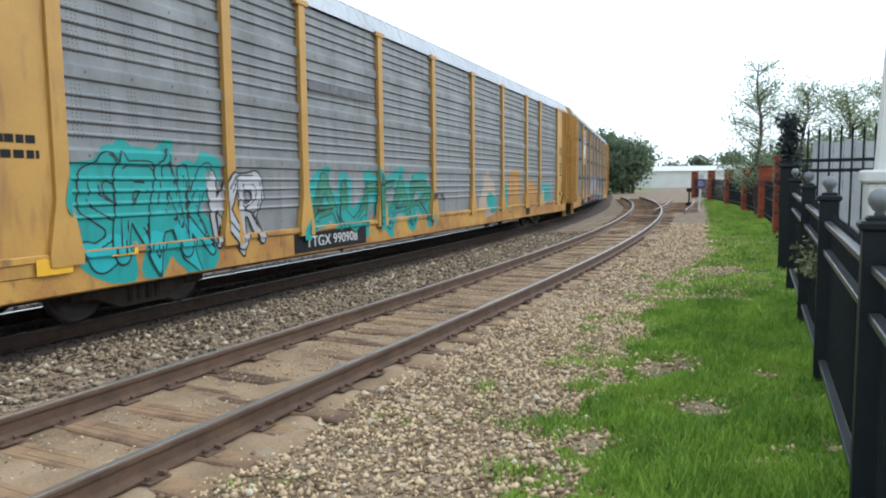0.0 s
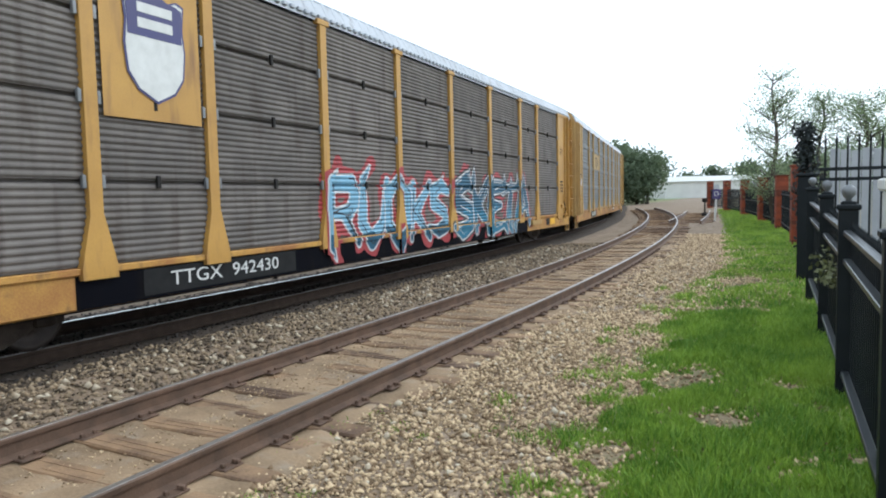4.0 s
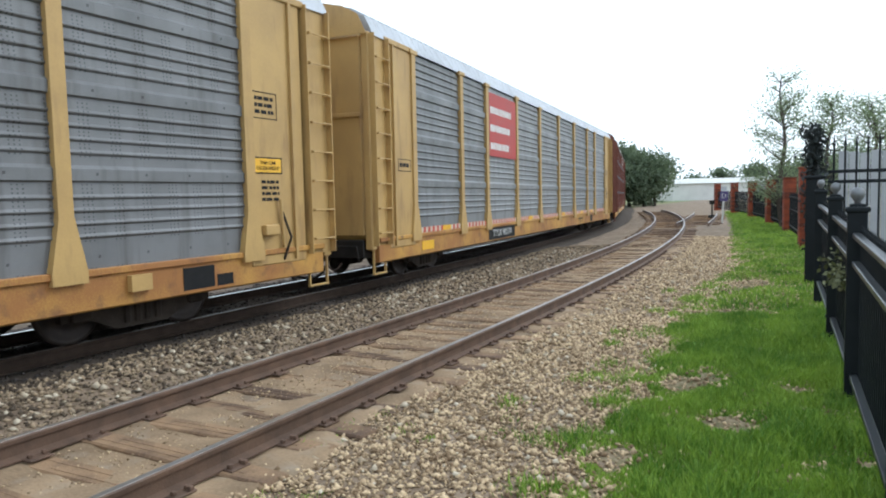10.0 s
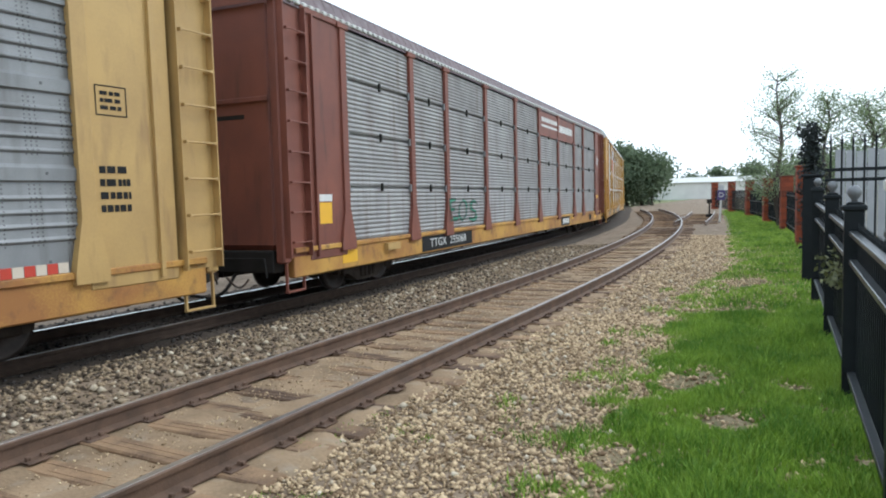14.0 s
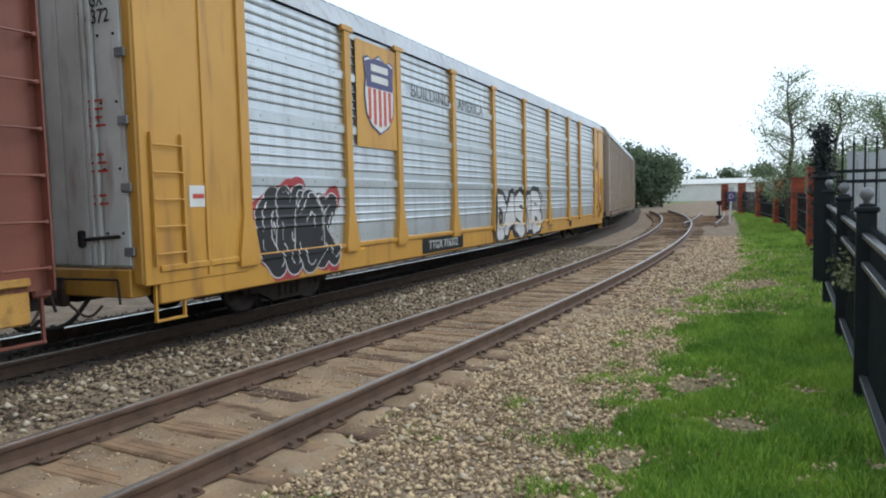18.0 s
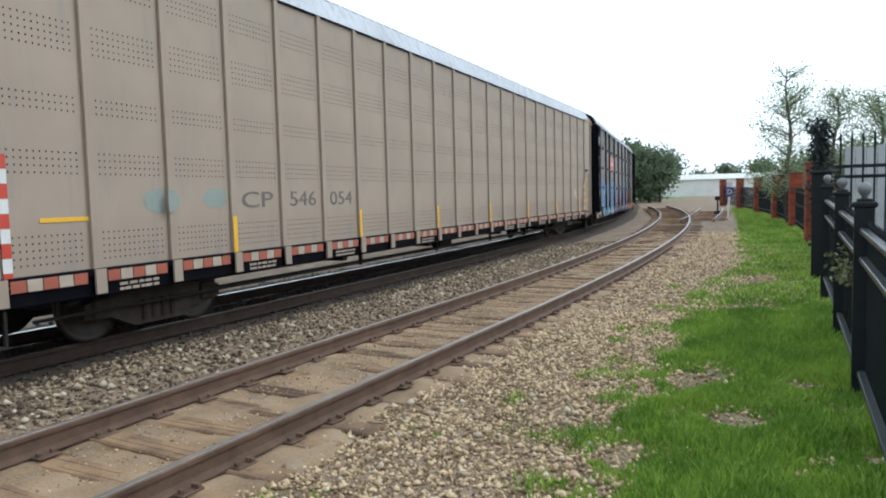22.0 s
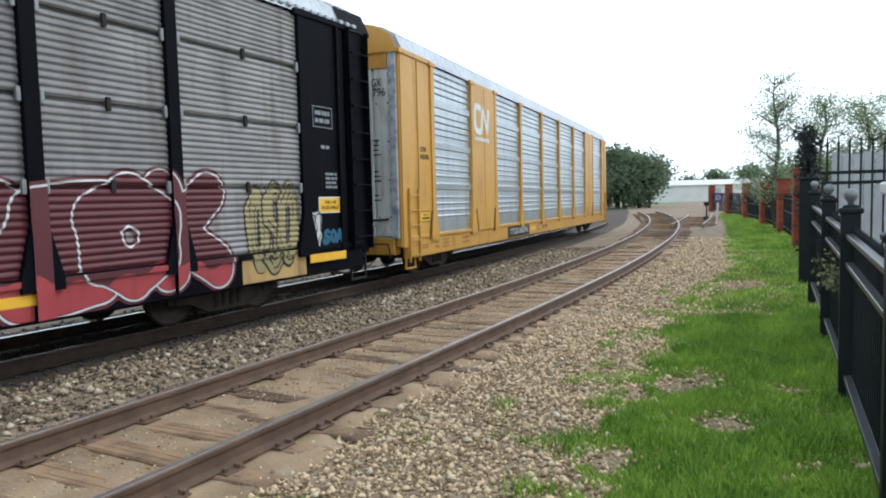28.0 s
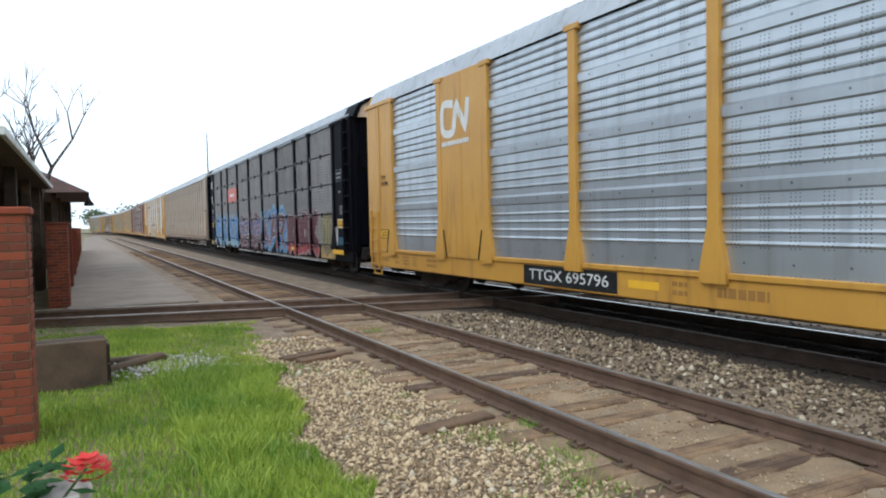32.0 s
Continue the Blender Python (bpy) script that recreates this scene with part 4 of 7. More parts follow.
def spray(name, r, g, b):
    return mat(name, (r, g, b), (r * 0.8, g * 0.8, b * 0.8), 3, 0.55, 0, 0.0, 30, 0.7, 0, (r * 0.6, g * 0.6, b * 0.6), 0.7)


faint_white = spray("worn_white_stencil", 0.24, 0.25, 0.27)
sp_dull = spray("spray_dull_blue", 0.012, 0.1, 0.17)
sp_teal, sp_green, sp_blue = spray("spray_teal", 0.02, 0.3, 0.28), spray("spray_green", 0.03, 0.2, 0.12), spray("spray_blue", 0.05, 0.18, 0.42)
sp_deep, sp_red, sp_maroon = spray("spray_deep_blue", 0.012, 0.085, 0.15), spray("spray_red", 0.34, 0.04, 0.045), spray("spray_maroon", 0.085, 0.009, 0.015)
sp_black, sp_white, sp_pale = spray("spray_black", 0.012, 0.012, 0.016), spray("spray_white", 0.6, 0.6, 0.6), spray("spray_silver", 0.42, 0.42, 0.44)
sp_orange, sp_peach, sp_mint = spray("spray_orange", 0.4, 0.2, 0.04), spray("spray_peach", 0.42, 0.33, 0.26), spray("spray_mint", 0.38, 0.48, 0.36)
sp_olive, sp_sky, sp_purple = spray("spray_olive", 0.3, 0.25, 0.11), spray("spray_sky", 0.2, 0.4, 0.55), spray("spray_purple", 0.1, 0.08, 0.2)

sp_cyan, sp_azure = spray("spray_cyan", 0.03, 0.4, 0.42), spray("spray_azure", 0.02, 0.17, 0.28)
sp_slate = spray("spray_slate", 0.1, 0.17, 0.22)

GLYPHS = [
    [[(0.92, 0.85), (0.55, 1.0), (0.18, 0.85), (0.2, 0.6), (0.8, 0.42), (0.85, 0.12), (0.45, 0.0), (0.05, 0.12)]],
    [[(0.15, 1.0), (0.2, 0.0)], [(0.9, 1.0), (0.3, 0.5), (1.0, 0.0)]],
    [[(0.95, 0.95), (0.15, 0.9), (0.12, 0.5), (0.75, 0.52)], [(0.12, 0.5), (0.1, 0.05), (1.0, 0.08)]],
    [[(0.0, 0.88), (1.0, 1.0)], [(0.52, 0.95), (0.45, 0.3), (0.55, 0.0)]],
    [[(0.0, 0.0), (0.3, 0.6), (0.5, 1.0), (0.98, 0.0)], [(0.2, 0.35), (0.8, 0.4)]],
    [[(0.12, 0.0), (0.1, 0.95), (0.7, 0.95), (0.85, 0.72), (0.6, 0.5), (0.15, 0.48)], [(0.45, 0.48), (0.95, 0.0)]],
    [[(0.5, 1.0), (0.12, 0.75), (0.1, 0.25), (0.5, 0.0), (0.9, 0.25), (0.88, 0.75), (0.5, 1.0)]],
    [[(0.1, 1.0), (0.15, 0.3), (0.5, 0.0), (0.85, 0.3), (0.9, 1.0)]],
    [[(0.1, 0.0), (0.1, 1.0), (0.7, 0.95), (0.85, 0.75), (0.55, 0.52), (0.92, 0.28), (0.7, 0.02), (0.1, 0.0)], [(0.1, 0.52), (0.55, 0.52)]],
    [[(0.1, 0.0), (0.1, 1.0), (0.6, 0.95), (0.92, 0.6), (0.85, 0.2), (0.55, 0.02), (0.1, 0.0)]],
]


def glyph_letters(order, y0, y1, z0, z1, seed, w, taper=0.0, spikes=0, overlap=0.0, wild=0.12):
    """Letter-like strokes spread over a field on the car side; each letter is a list of (start, end, half width, half width)."""
    rnd = random.Random(seed)
    step = (y1 - y0) / len(order)
    letters = []
    for i, g in enumerate(order):
        top, low = z1 - rnd.uniform(0, wild) * (z1 - z0), z0 + rnd.uniform(0, wild) * (z1 - z0)
        lean = rnd.uniform(-0.12, 0.2) * step
        a, b = y0 + (i + 0.06 - overlap) * step, y0 + (i + 0.96 + overlap) * step
        strokes = []
        for line in GLYPHS[g]:
            pts = [(a + (b - a) * u + lean * (v - 0.5) + rnd.uniform(-0.03, 0.03) * step, low + (top - low) * v) for u, v in line]
            n = len(pts) - 1
            for j in range(n):
                wa, wb = w * rnd.uniform(0.85, 1.15), w * rnd.uniform(0.85, 1.15)
                if taper:
                    wa = w * (1 - taper * 0.6) if j == 0 else wa
                    wb = w * (1 - taper) if j == n - 1 else wb
                strokes.append((pts[j], pts[j + 1], wa, wb))
        for _ in range(spikes):
            p = rnd.choice(strokes)[rnd.randint(0, 1)]
            up = 1 if p[1] > (z0 + z1) / 2 else -1
            strokes.append((p, (p[0] + rnd.uniform(-0.5, 0.9) * w * 2, p[1] + up * rnd.uniform(1.2, 2.2) * w), w * 0.75, 0.004))
        letters.append(strokes)
    return letters


def seg_field(segs, Y, Z):
    """Signed distance to the edge of a set of tapered strokes."""
    d = np.full(Y.shape, 9.0)
    for (ya, za), (yb, zb), wa, wb in segs:
        dy, dz = yb - ya, zb - za
        t = np.clip(((Y - ya) * dy + (Z - za) * dz) / (dy * dy + dz * dz + 1e-9), 0, 1)
        d = np.minimum(d, np.hypot(Y - ya - t * dy, Z - za - t * dz) - wa - (wb - wa) * t)
    return d


def paint(key, name, field, y0, y1, z0, z1, material, lift, parent, step=0.035):
    """Lays paint where field(Y, Z) < 0 on the near side of a car, following its ribs, posts and sill."""
    st = STYLES[key]
    prof = PROFILES[st["sheet"]]
    pd, pz = np.array([p[0] for p in prof]), np.array([p[1] for p in prof])
    posts = CAR_POSTS[key]
    edges = [e for p in posts for e in (p - 0.1, p + 0.1)]
    ys = np.unique(np.round(np.concatenate([np.arange(y0, y1 + step, step), [e for e in edges if y0 < e < y1]]), 4))
    zs = np.unique(np.round(np.concatenate([np.arange(z0, z1 + step, step), [z for z in pz if z0 < z < z1], [q for q in (0.9, 0.97) if z0 < q < z1]]), 4))
    Y, Z = np.meshgrid(ys, zs)
    F = field(Y, Z)
    k = Kit()

    def depth(on_post, zm, z):
        if zm < 0.9:
            return SIDE + 0.03 if not on_post else SIDE + 0.1
        if zm < 0.97:
            return SIDE + 0.07 if not on_post else SIDE + 0.1
        if on_post:
            return SIDE + 0.1 if zm < 1.5 else SIDE + 0.09
        return SIDE + float(np.interp(z, pz, pd))

    ends = (posts[0], posts[-1])
    for j in range(len(zs) - 1):
        za, zb = float(zs[j]), float(zs[j + 1])
        zm = (za + zb) / 2
        run = None
        for i in range(len(ys)):
            full = False
            if i < len(ys) - 1:
                c = (F[j, i], F[j, i + 1], F[j + 1, i + 1], F[j + 1, i])
                ym = (ys[i] + ys[i + 1]) / 2
                on = any(abs(ym - p) < 0.1 for p in posts)
                bay = ym < ends[0] or ym > ends[1]
                full = max(c) < 0
                state = (on, bay)
            if run is not None and (i == len(ys) - 1 or not full or state != run[1]):
                a, b = run[0], float(ys[i])
                da, db = ((depth(run[1][0], zm, za), depth(run[1][0], zm, zb)) if not run[1][1] else (SIDE + (0.048 if zm > 0.75 else 0.032),) * 2)
                k.add([(da + lift, a, za), (da + lift, b, za), (db + lift, b, zb), (db + lift, a, zb)], [(0, 1, 2, 3)])
                run = None
            if i == len(ys) - 1:
                break
            if full:
                if run is None:
                    run = (float(ys[i]), state)
                continue
            if min(c) >= 0:
                continue
            q = [(ys[i], za), (ys[i + 1], za), (ys[i + 1], zb), (ys[i], zb)]
            poly = []
            for m in range(4):
                n2 = (m + 1) % 4
                if c[m] < 0:
                    poly.append(q[m])
                if (c[m] < 0) != (c[n2] < 0):
                    t = c[m] / (c[m] - c[n2])
                    poly.append((q[m][0] + t * (q[n2][0] - q[m][0]), q[m][1] + t * (q[n2][1] - q[m][1])))
            if len(poly) >= 3:
                k.add([((depth(on, zm, z) if not bay else SIDE + (0.048 if zm > 0.75 else 0.032)) + lift, y, z) for y, z in poly], [tuple(range(len(poly)))])
    if k.f:
        ob = part(name, k, material, parent)
        if name in ("graffiti_line", "graffiti_shade", "graffiti_patch"):
            tagged(ob, kind="stuff")
        return ob


def wobble(Y, Z, s=1.0):
    return 0.035 * s * (np.sin(5.1 * Y + 3.3 * Z) + np.sin(8.7 * Z - 4.2 * Y + 1.0) * 0.7)


def piece(key, order, f0, f1, z0, z1, seed, w, fill, line, cloud=None, cloud_w=0.0, inner=None, edge=0.05, low=None, taper=0.0, spikes=0, overlap=0.0, rim=None):
    """A spray-painted piece: a cloud behind, then letter upon letter, each with its outline, fill, shade and inner lines."""
    car = CARS[key]
    y0, y1 = along(key, f0), along(key, f1)
    letters = glyph_letters(order, y0 + w, y1 - w, z0 + w, z1 - w, seed, w, taper, spikes, overlap)
    every = [q for strokes in letters for q in strokes]
    m = 0.1 + max(w * 1.2 + edge, cloud_w)
    if cloud:
        paint(key, "graffiti_cloud", lambda Y, Z: seg_field(every, Y, Z) - cloud_w + w - wobble(Y, Z, 2.2), y0 - m, y1 + m, max(0.53, z0 - m), z1 + m, cloud, 0.003, car)
    if rim:
        paint(key, "graffiti_rim", lambda Y, Z: seg_field(every, Y, Z) - rim[1] - edge - wobble(Y, Z, 0.3), y0 - m, y1 + m, max(0.53, z0 - m), z1 + m, rim[0], 0.005, car)
    fine = max(0.018, min(0.035, w * 0.3))
    for i, strokes in enumerate(letters):
        ys, zs = [p[0] for q in strokes for p in q[:2]], [p[1] for q in strokes for p in q[:2]]
        g = w * 1.25 + edge + 0.06
        box = (min(ys) - g, max(ys) + g, max(0.53, min(zs) - g), max(zs) + g)
        lift = 0.007 + 0.006 * (i % 3)
        paint(key, "graffiti_outline", lambda Y, Z: seg_field(strokes, Y, Z) - edge - wobble(Y, Z, 0.4), *box, line, lift, car, fine)
        paint(key, "graffiti_fill", lambda Y, Z: seg_field(strokes, Y, Z) - wobble(Y, Z, 0.4), *box, fill, lift + 0.0018, car, fine)
        if low:
            paint(key, "graffiti_shade", lambda Y, Z: np.maximum(seg_field(strokes, Y, Z) + 0.01 - wobble(Y, Z, 0.4), Z - low[1] - 0.08 * np.sin(3 * Y) - 0.05 * np.sin(11 * Y)), *box, low[0], lift + 0.003, car, fine)
        if inner:
            moved = [((p[0] + w * 0.25, p[1] + w * 0.22), (q[0] + w * 0.25, q[1] + w * 0.22), wa, wb) for p, q, wa, wb in strokes]
            paint(key, "graffiti_line", lambda Y, Z: np.maximum(np.abs(seg_field(moved, Y, Z) + w * 0.5) - 0.014, np.sin(4 * Y + 5 * Z) - 0.45), *box, inner, lift + 0.0042, car, fine)


mark_grey = mat("worn_dark_lettering", (0.1, 0.1, 0.11), (0.15, 0.15, 0.16), 6, 0.6, bump=0)


def board(key, name, f0, f1, z0, z1, material, x=0.056, label="", thick=0.006, parent=None):
    return part(name, Kit().box(SIDE + x, SIDE + x + thick, along(key, f0), max(along(key, f1), along(key, f0) + 0.5 * (f1 - f0)), z0, z1, 0.0015), material, parent or CARS[key], label)


def side_text(key, text, f, z, size, material, x=0.064, width=None):
    return lettering("lettering", text, size, material, CARS[key], pose(SIDE + x, along(key, f), z, 90, 0, 90), width)


def bars(key, f0, f1, z0, z1, rows, material, seed, x=0.064, parent=None):
    """Unreadable stencilled lines, as short bars."""
    rnd = random.Random(seed)
    h = (z1 - z0) / rows
    for i in range(rows):
        y = f0
        while y < f1 - 0.04:
            w = min(rnd.uniform(0.05, 0.16), f1 - y)
            board(key, "stencil_bar", y, y + w * 0.8, z0 + i * h + 0.25 * h, z0 + i * h + 0.8 * h, material, x, "", 0.003)
            y += w


def plate(key, text, f0, f1, dark=True):
    board(key, "stencil_panel", f0, f1, 0.54, 0.88, mark_black if dark else STYLES[key]["sill"], 0.031, "black stencil panel with white lettering")
    if text:
        side_text(key, text, (f0 + f1) / 2, 0.71, 0.27, mark_white if dark else mark_black, 0.0395, (f1 - f0) * 0.82)


def stencil_box(key, f0, f1, z0, z1, material, seed, rows=3):
    t = 0.014
    for a, b, c, d in ((f0, f1, z0, z0 + t), (f0, f1, z1 - t, z1), (f0, f0 + t, z0 + t, z1 - t), (f1 - t, f1, z0 + t, z1 - t)):
        board(key, "stencil_frame", a, b, c, d, material, 0.048, "", 0.003)
    bars(key, f0 + 0.06, f1 - 0.06, z0 + 0.05, z1 - 0.05, rows, material, seed, 0.048)


def height_sign(key, f0, f1, z0, z1):
    board(key, "sign_border", f0 - 0.02, f1 + 0.02, z0 - 0.02, z1 + 0.02, mark_white if key == "H" else mark_black, 0.046, "", 0.004)
    board(key, "height_sign", f0, f1, z0, z1, sign_yellow, 0.0505, "yellow warning sign", 0.003)
    side_text(key, "THIS CAR", (f0 + f1) / 2, z0 + (z1 - z0) * 0.68, (z1 - z0) * 0.36, mark_black, 0.056, (f1 - f0) * 0.6)
    side_text(key, "EXCESS HEIGHT", (f0 + f1) / 2, z0 + (z1 - z0) * 0.3, (z1 - z0) * 0.36, mark_black, 0.056, (f1 - f0) * 0.85)


def shield(key, f0, f1, z0, z1, stripes):
    """Shield emblem: white field with a blue head, without words."""
    c, hw, h = along(key, (f0 + f1) / 2), (f1 - f0) / 2, z1 - z0
    out = [(-1, 0.93), (-0.75, 0.96), (-0.45, 0.92), (0, 1.0), (0.45, 0.92), (0.75, 0.96), (1, 0.93), (0.93, 0.7), (1, 0.5), (0.92, 0.25), (0.6, 0.1), (0, 0), (-0.6, 0.1), (-0.92, 0.25), (-1, 0.5), (-0.93, 0.7)]

    def slab(name, pts, x, material):
        n = len(pts)
        k = Kit().add([(SIDE + xx, c + y * hw, z0 + z * h) for xx in (x, x + 0.004) for y, z in pts], [tuple(range(n - 1, -1, -1)), tuple(range(n, 2 * n))] + [(i, (i + 1) % n, n + (i + 1) % n, n + i) for i in range(n)])
        part(name, k, material, CARS[key], "shield emblem")

    slab("shield_edge", [(y * 1.07, (z - 0.5) * 1.05 + 0.5) for y, z in out], 0.066, board_blue)
    slab("shield_field", out, 0.0705, mark_white)
    slab("shield_head", [(0.93, 0.58)] + [(-0.93, 0.58)] + [(-0.93, 0.7), (-0.97, 0.9), (-0.75, 0.93), (0, 0.97), (0.75, 0.93), (0.97, 0.9), (0.93, 0.7)], 0.075, board_blue)
    if stripes:
        for y in (-0.72, -0.36, 0.0, 0.36, 0.72):
            lowz = 0.08 + 0.16 * abs(y) ** 2
            slab("shield_stripe", [(y - 0.09, lowz), (y + 0.09, lowz), (y + 0.09, 0.57), (y - 0.09, 0.57)], 0.075, reflector_red)
    for zz in (0.84, 0.7):
        slab("shield_bar", [(-0.6, zz - 0.045), (0.6, zz - 0.045), (0.6, zz + 0.045), (-0.6, zz + 0.045)], 0.0795, mark_white)


def emblem(key, f0, f1, z0, z1, w, material, x=0.07):
    """Rounded band emblem drawn as one winding stroke."""
    y0, y1 = along(key, f0), along(key, f1)
    hy = y1 - y0
    pts = [(y0 + u * hy, z0 + v * (z1 - z0)) for u, v in ((0.45, 0.86), (0.12, 0.9), (0.05, 0.5), (0.12, 0.1), (0.42, 0.06), (0.5, 0.4), (0.56, 0.9), (0.86, 0.08), (0.95, 0.92))]
    k = Kit()
    left, right = [], []
    fine = []
    for i in range(len(pts) - 1):
        p0, p1, p2, p3 = (Vector(pts[max(0, min(len(pts) - 1, i + j))]) for j in (-1, 0, 1, 2))
        sharp = i >= 5
        for u in (0.0, 0.25, 0.5, 0.75):
            q = p1.lerp(p2, u) if sharp else 0.5 * (2 * p1 + (p2 - p0) * u + (2 * p0 - 5 * p1 + 4 * p2 - p3) * u * u + (3 * p1 - p0 - 3 * p2 + p3) * u ** 3)
            fine.append((q.x, q.y))
    pts = fine + [pts[-1]]
    for i, (y, z) in enumerate(pts):
        a, b = pts[max(0, i - 1)], pts[min(len(pts) - 1, i + 1)]
        d = Vector((b[0] - a[0], b[1] - a[1])).normalized()
        left.append((SIDE + x, y - d.y * w / 2, z + d.x * w / 2))
        right.append((SIDE + x, y + d.y * w / 2, z - d.x * w / 2))
    n = len(pts)
    k.add(left + right, [(n + i, n + i + 1, i + 1, i) for i in range(n - 1)])
    part("emblem", k, material, CARS[key], "rounded band emblem")


# A: teal pieces and faded patches
def spot(key, y, z, ry, rz, material, rough=1.0, square=2.0, lift=0.004):
    paint(key, "graffiti_patch", lambda Y, Z: (np.abs((Y - y) / ry) ** square + np.abs((Z - z) / rz) ** square) ** (1 / square) - 1 - 3 * wobble(Y, Z, rough), y - ry * 1.4, y + ry * 1.4, max(0.54, z - rz * 1.4), z + rz * 1.4, material, lift, CARS[key])


piece("A", [0, 5, 4, 1], back("A", -11.85), back("A", -9.5), 0.58, 2.15, 1, 0.15, sp_teal, sp_black, sp_teal, 0.3, sp_black, 0.022, (sp_cyan, 1.15), 0.5, 2, 0.12)
piece("A", [1, 5], back("A", -9.75), back("A", -8.25), 0.6, 2.1, 2, 0.13, sp_pale, sp_black, None, 0, sp_black, 0.03, None, 0.5, 2, 0.05)
piece("A", [4, 7, 3, 4, 5], back("A", -7.15), back("A", -1.6), 0.72, 1.95, 3, 0.12, sp_green, sp_black, sp_teal, 0.26, sp_black, 0.02, (sp_teal, 1.2), 0.5, 2, 0.1)
piece("A", [5, 0, 4], back("A", -1.6), back("A", -0.7), 1.3, 1.5, 9, 0.018, sp_black, sp_black, None, 0, None, 0.008)
spot("A", 2.9, 1.35, 0.75, 0.65, sp_peach, 1.4)
spot("A", 3.2, 1.12, 0.55, 0.28, sp_teal, 1.6, lift=0.006)
spot("A", 4.62, 1.35, 0.28, 0.4, sp_teal, 0.6, 4.0)
spot("A", 5.7, 1.45, 0.72, 0.75, sp_orange, 0.5, 3.0)
spot("A", 7.85, 1.35, 0.95, 0.45, sp_orange, 1.5, 3.0)
spot("A", 10.0, 1.35, 1.0, 0.38, sp_teal, 1.5)
spot("A", 9.6, 1.2, 0.3, 0.35, sp_peach, 1.2, lift=0.006)
plate("A", "TTGX 990908", back("A", -7.55), back("A", -5.0))
bars("A", back("A", -7.0), back("A", -4.6), 3.3, 3.62, 1, mark_grey, 4, 0.062)
board("A", "data_plate", back("A", 7.1), back("A", 7.6), 0.58, 0.86, mark_black, 0.0312, "black data plate")
board("A", "reflector", back("A", -11.4), back("A", -11.0), 0.88, 0.96, sign_yellow, 0.0725)
board("A", "stencil_sign", back("A", -12.4), back("A", -11.95), 0.76, 0.94, sign_yellow, 0.074)
bars("A", back("A", -12.7), back("A", -12.25), 1.98, 2.3, 2, mark_black, 6, 0.048)
stencil_box("A", back("A", 12.35), back("A", 12.75), 2.9, 3.25, mark_black, 7)
bars("A", back("A", 12.4), back("A", 12.7), 2.0, 2.6, 4, mark_black, 8, 0.048)
mark_brown = mat("faded_brown_stencil", (0.2, 0.1, 0.03), (0.15, 0.08, 0.03), 6, 0.6, bump=0)
for key, y0, w, tone in (("A", 4.9, 0.72, mark_brown), ("D", 5.1, 1.1, mark_black), ("F", 4.1, 0.6, mark_brown)):
    for i in range(3):
        y, u = y0 + w * i / 3, w / 3.6
        board(key, "logo_bar", back(key, y), back(key, y + u), 0.74, 0.8, tone, 0.0305, "", 0.002)
        board(key, "logo_bar", back(key, y + u * 0.3), back(key, y + u * 0.65), 0.57, 0.738, tone, 0.0305, "", 0.002)
# B: broad blue and white piece
board("B", "sill_panel", 5.4, 22.9, 0.505, 0.895, black_paint, 0.0302, "black painted stretch of sill", 0.002)
piece("B", [0, 1, 2, 3, 4], back("B", 1.4), back("B", 8.2), 0.5, 2.42, 11, 0.2, sp_deep, sp_white, sp_red, 0.34, sp_white, 0.045, (sp_azure, 1.35), 0.6, 4, 0.16, (sp_black, 0.05))
piece("B", [5, 7, 6, 1, 0], back("B", -4.4), back("B", 1.3), 0.6, 2.3, 12, 0.15, sp_sky, sp_white, sp_red, 0.3, sp_black, 0.04, (sp_deep, 1.1), 0.5, 2, 0.1)
board("B", "emblem_board", 5.85, 7.25, 2.75, 4.6, yellow, 0.05, "yellow emblem board")
shield("B", 6.1, 7.05, 3.0, 4.35, False)
plate("B", "TTGX  942430", back("B", -8.5), back("B", -5.3))
stencil_box("B", 26.85, 27.2, 3.3, 3.6, mark_black, 13, 2)
bars("B", 26.9, 27.3, 1.8, 2.3, 4, mark_black, 14, 0.048)
board("B", "stencil_plate", 25.0, 25.4, 0.62, 0.86, mark_black, 0.031)
board("B", "reflector", 25.5, 26.1, 0.62, 0.85, sign_yellow, 0.031)
board("B", "sill_box", 23.2, 24.2, 0.72, 0.86, tan_yellow, 0.032, "", 0.09)
# C
board("C", "emblem_board", 7.55, 9.75, 3.05, 3.85, tan_yellow, 0.054, "yellow emblem board")
emblem("C", 8.1, 9.2, 3.2, 3.72, 0.1, mark_black)
plate("C", "TTGX 979667", back("C", -8.3), back("C", -5.8))
board("C", "name_plate", back("C", 4.75), back("C", 5.95), 0.6, 0.9, mark_black, 0.0312, "black plate with a pale mark")
for i in range(3):
    board("C", "logo_bar", back("C", 4.9 + 0.3 * i), back("C", 5.14 + 0.3 * i), 0.68, 0.82, mark_white, 0.039, "", 0.002)
piece("C", [1, 4, 0, 6, 2], 5.9, 10.6, 1.1, 1.75, 21, 0.02, sp_slate, sp_slate, None, 0, None, 0.008)
piece("C", [3, 7, 5], back("C", -12.88), back("C", -12.15), 2.1, 2.45, 22, 0.022, sp_white, sp_white, None, 0, None, 0.01)
bars("C", back("C", -12.85), back("C", -12.1), 2.56, 2.68, 1, mark_black, 23, 0.048)
height_sign("C", back("C", -12.84), back("C", -12.26), 1.46, 1.66)
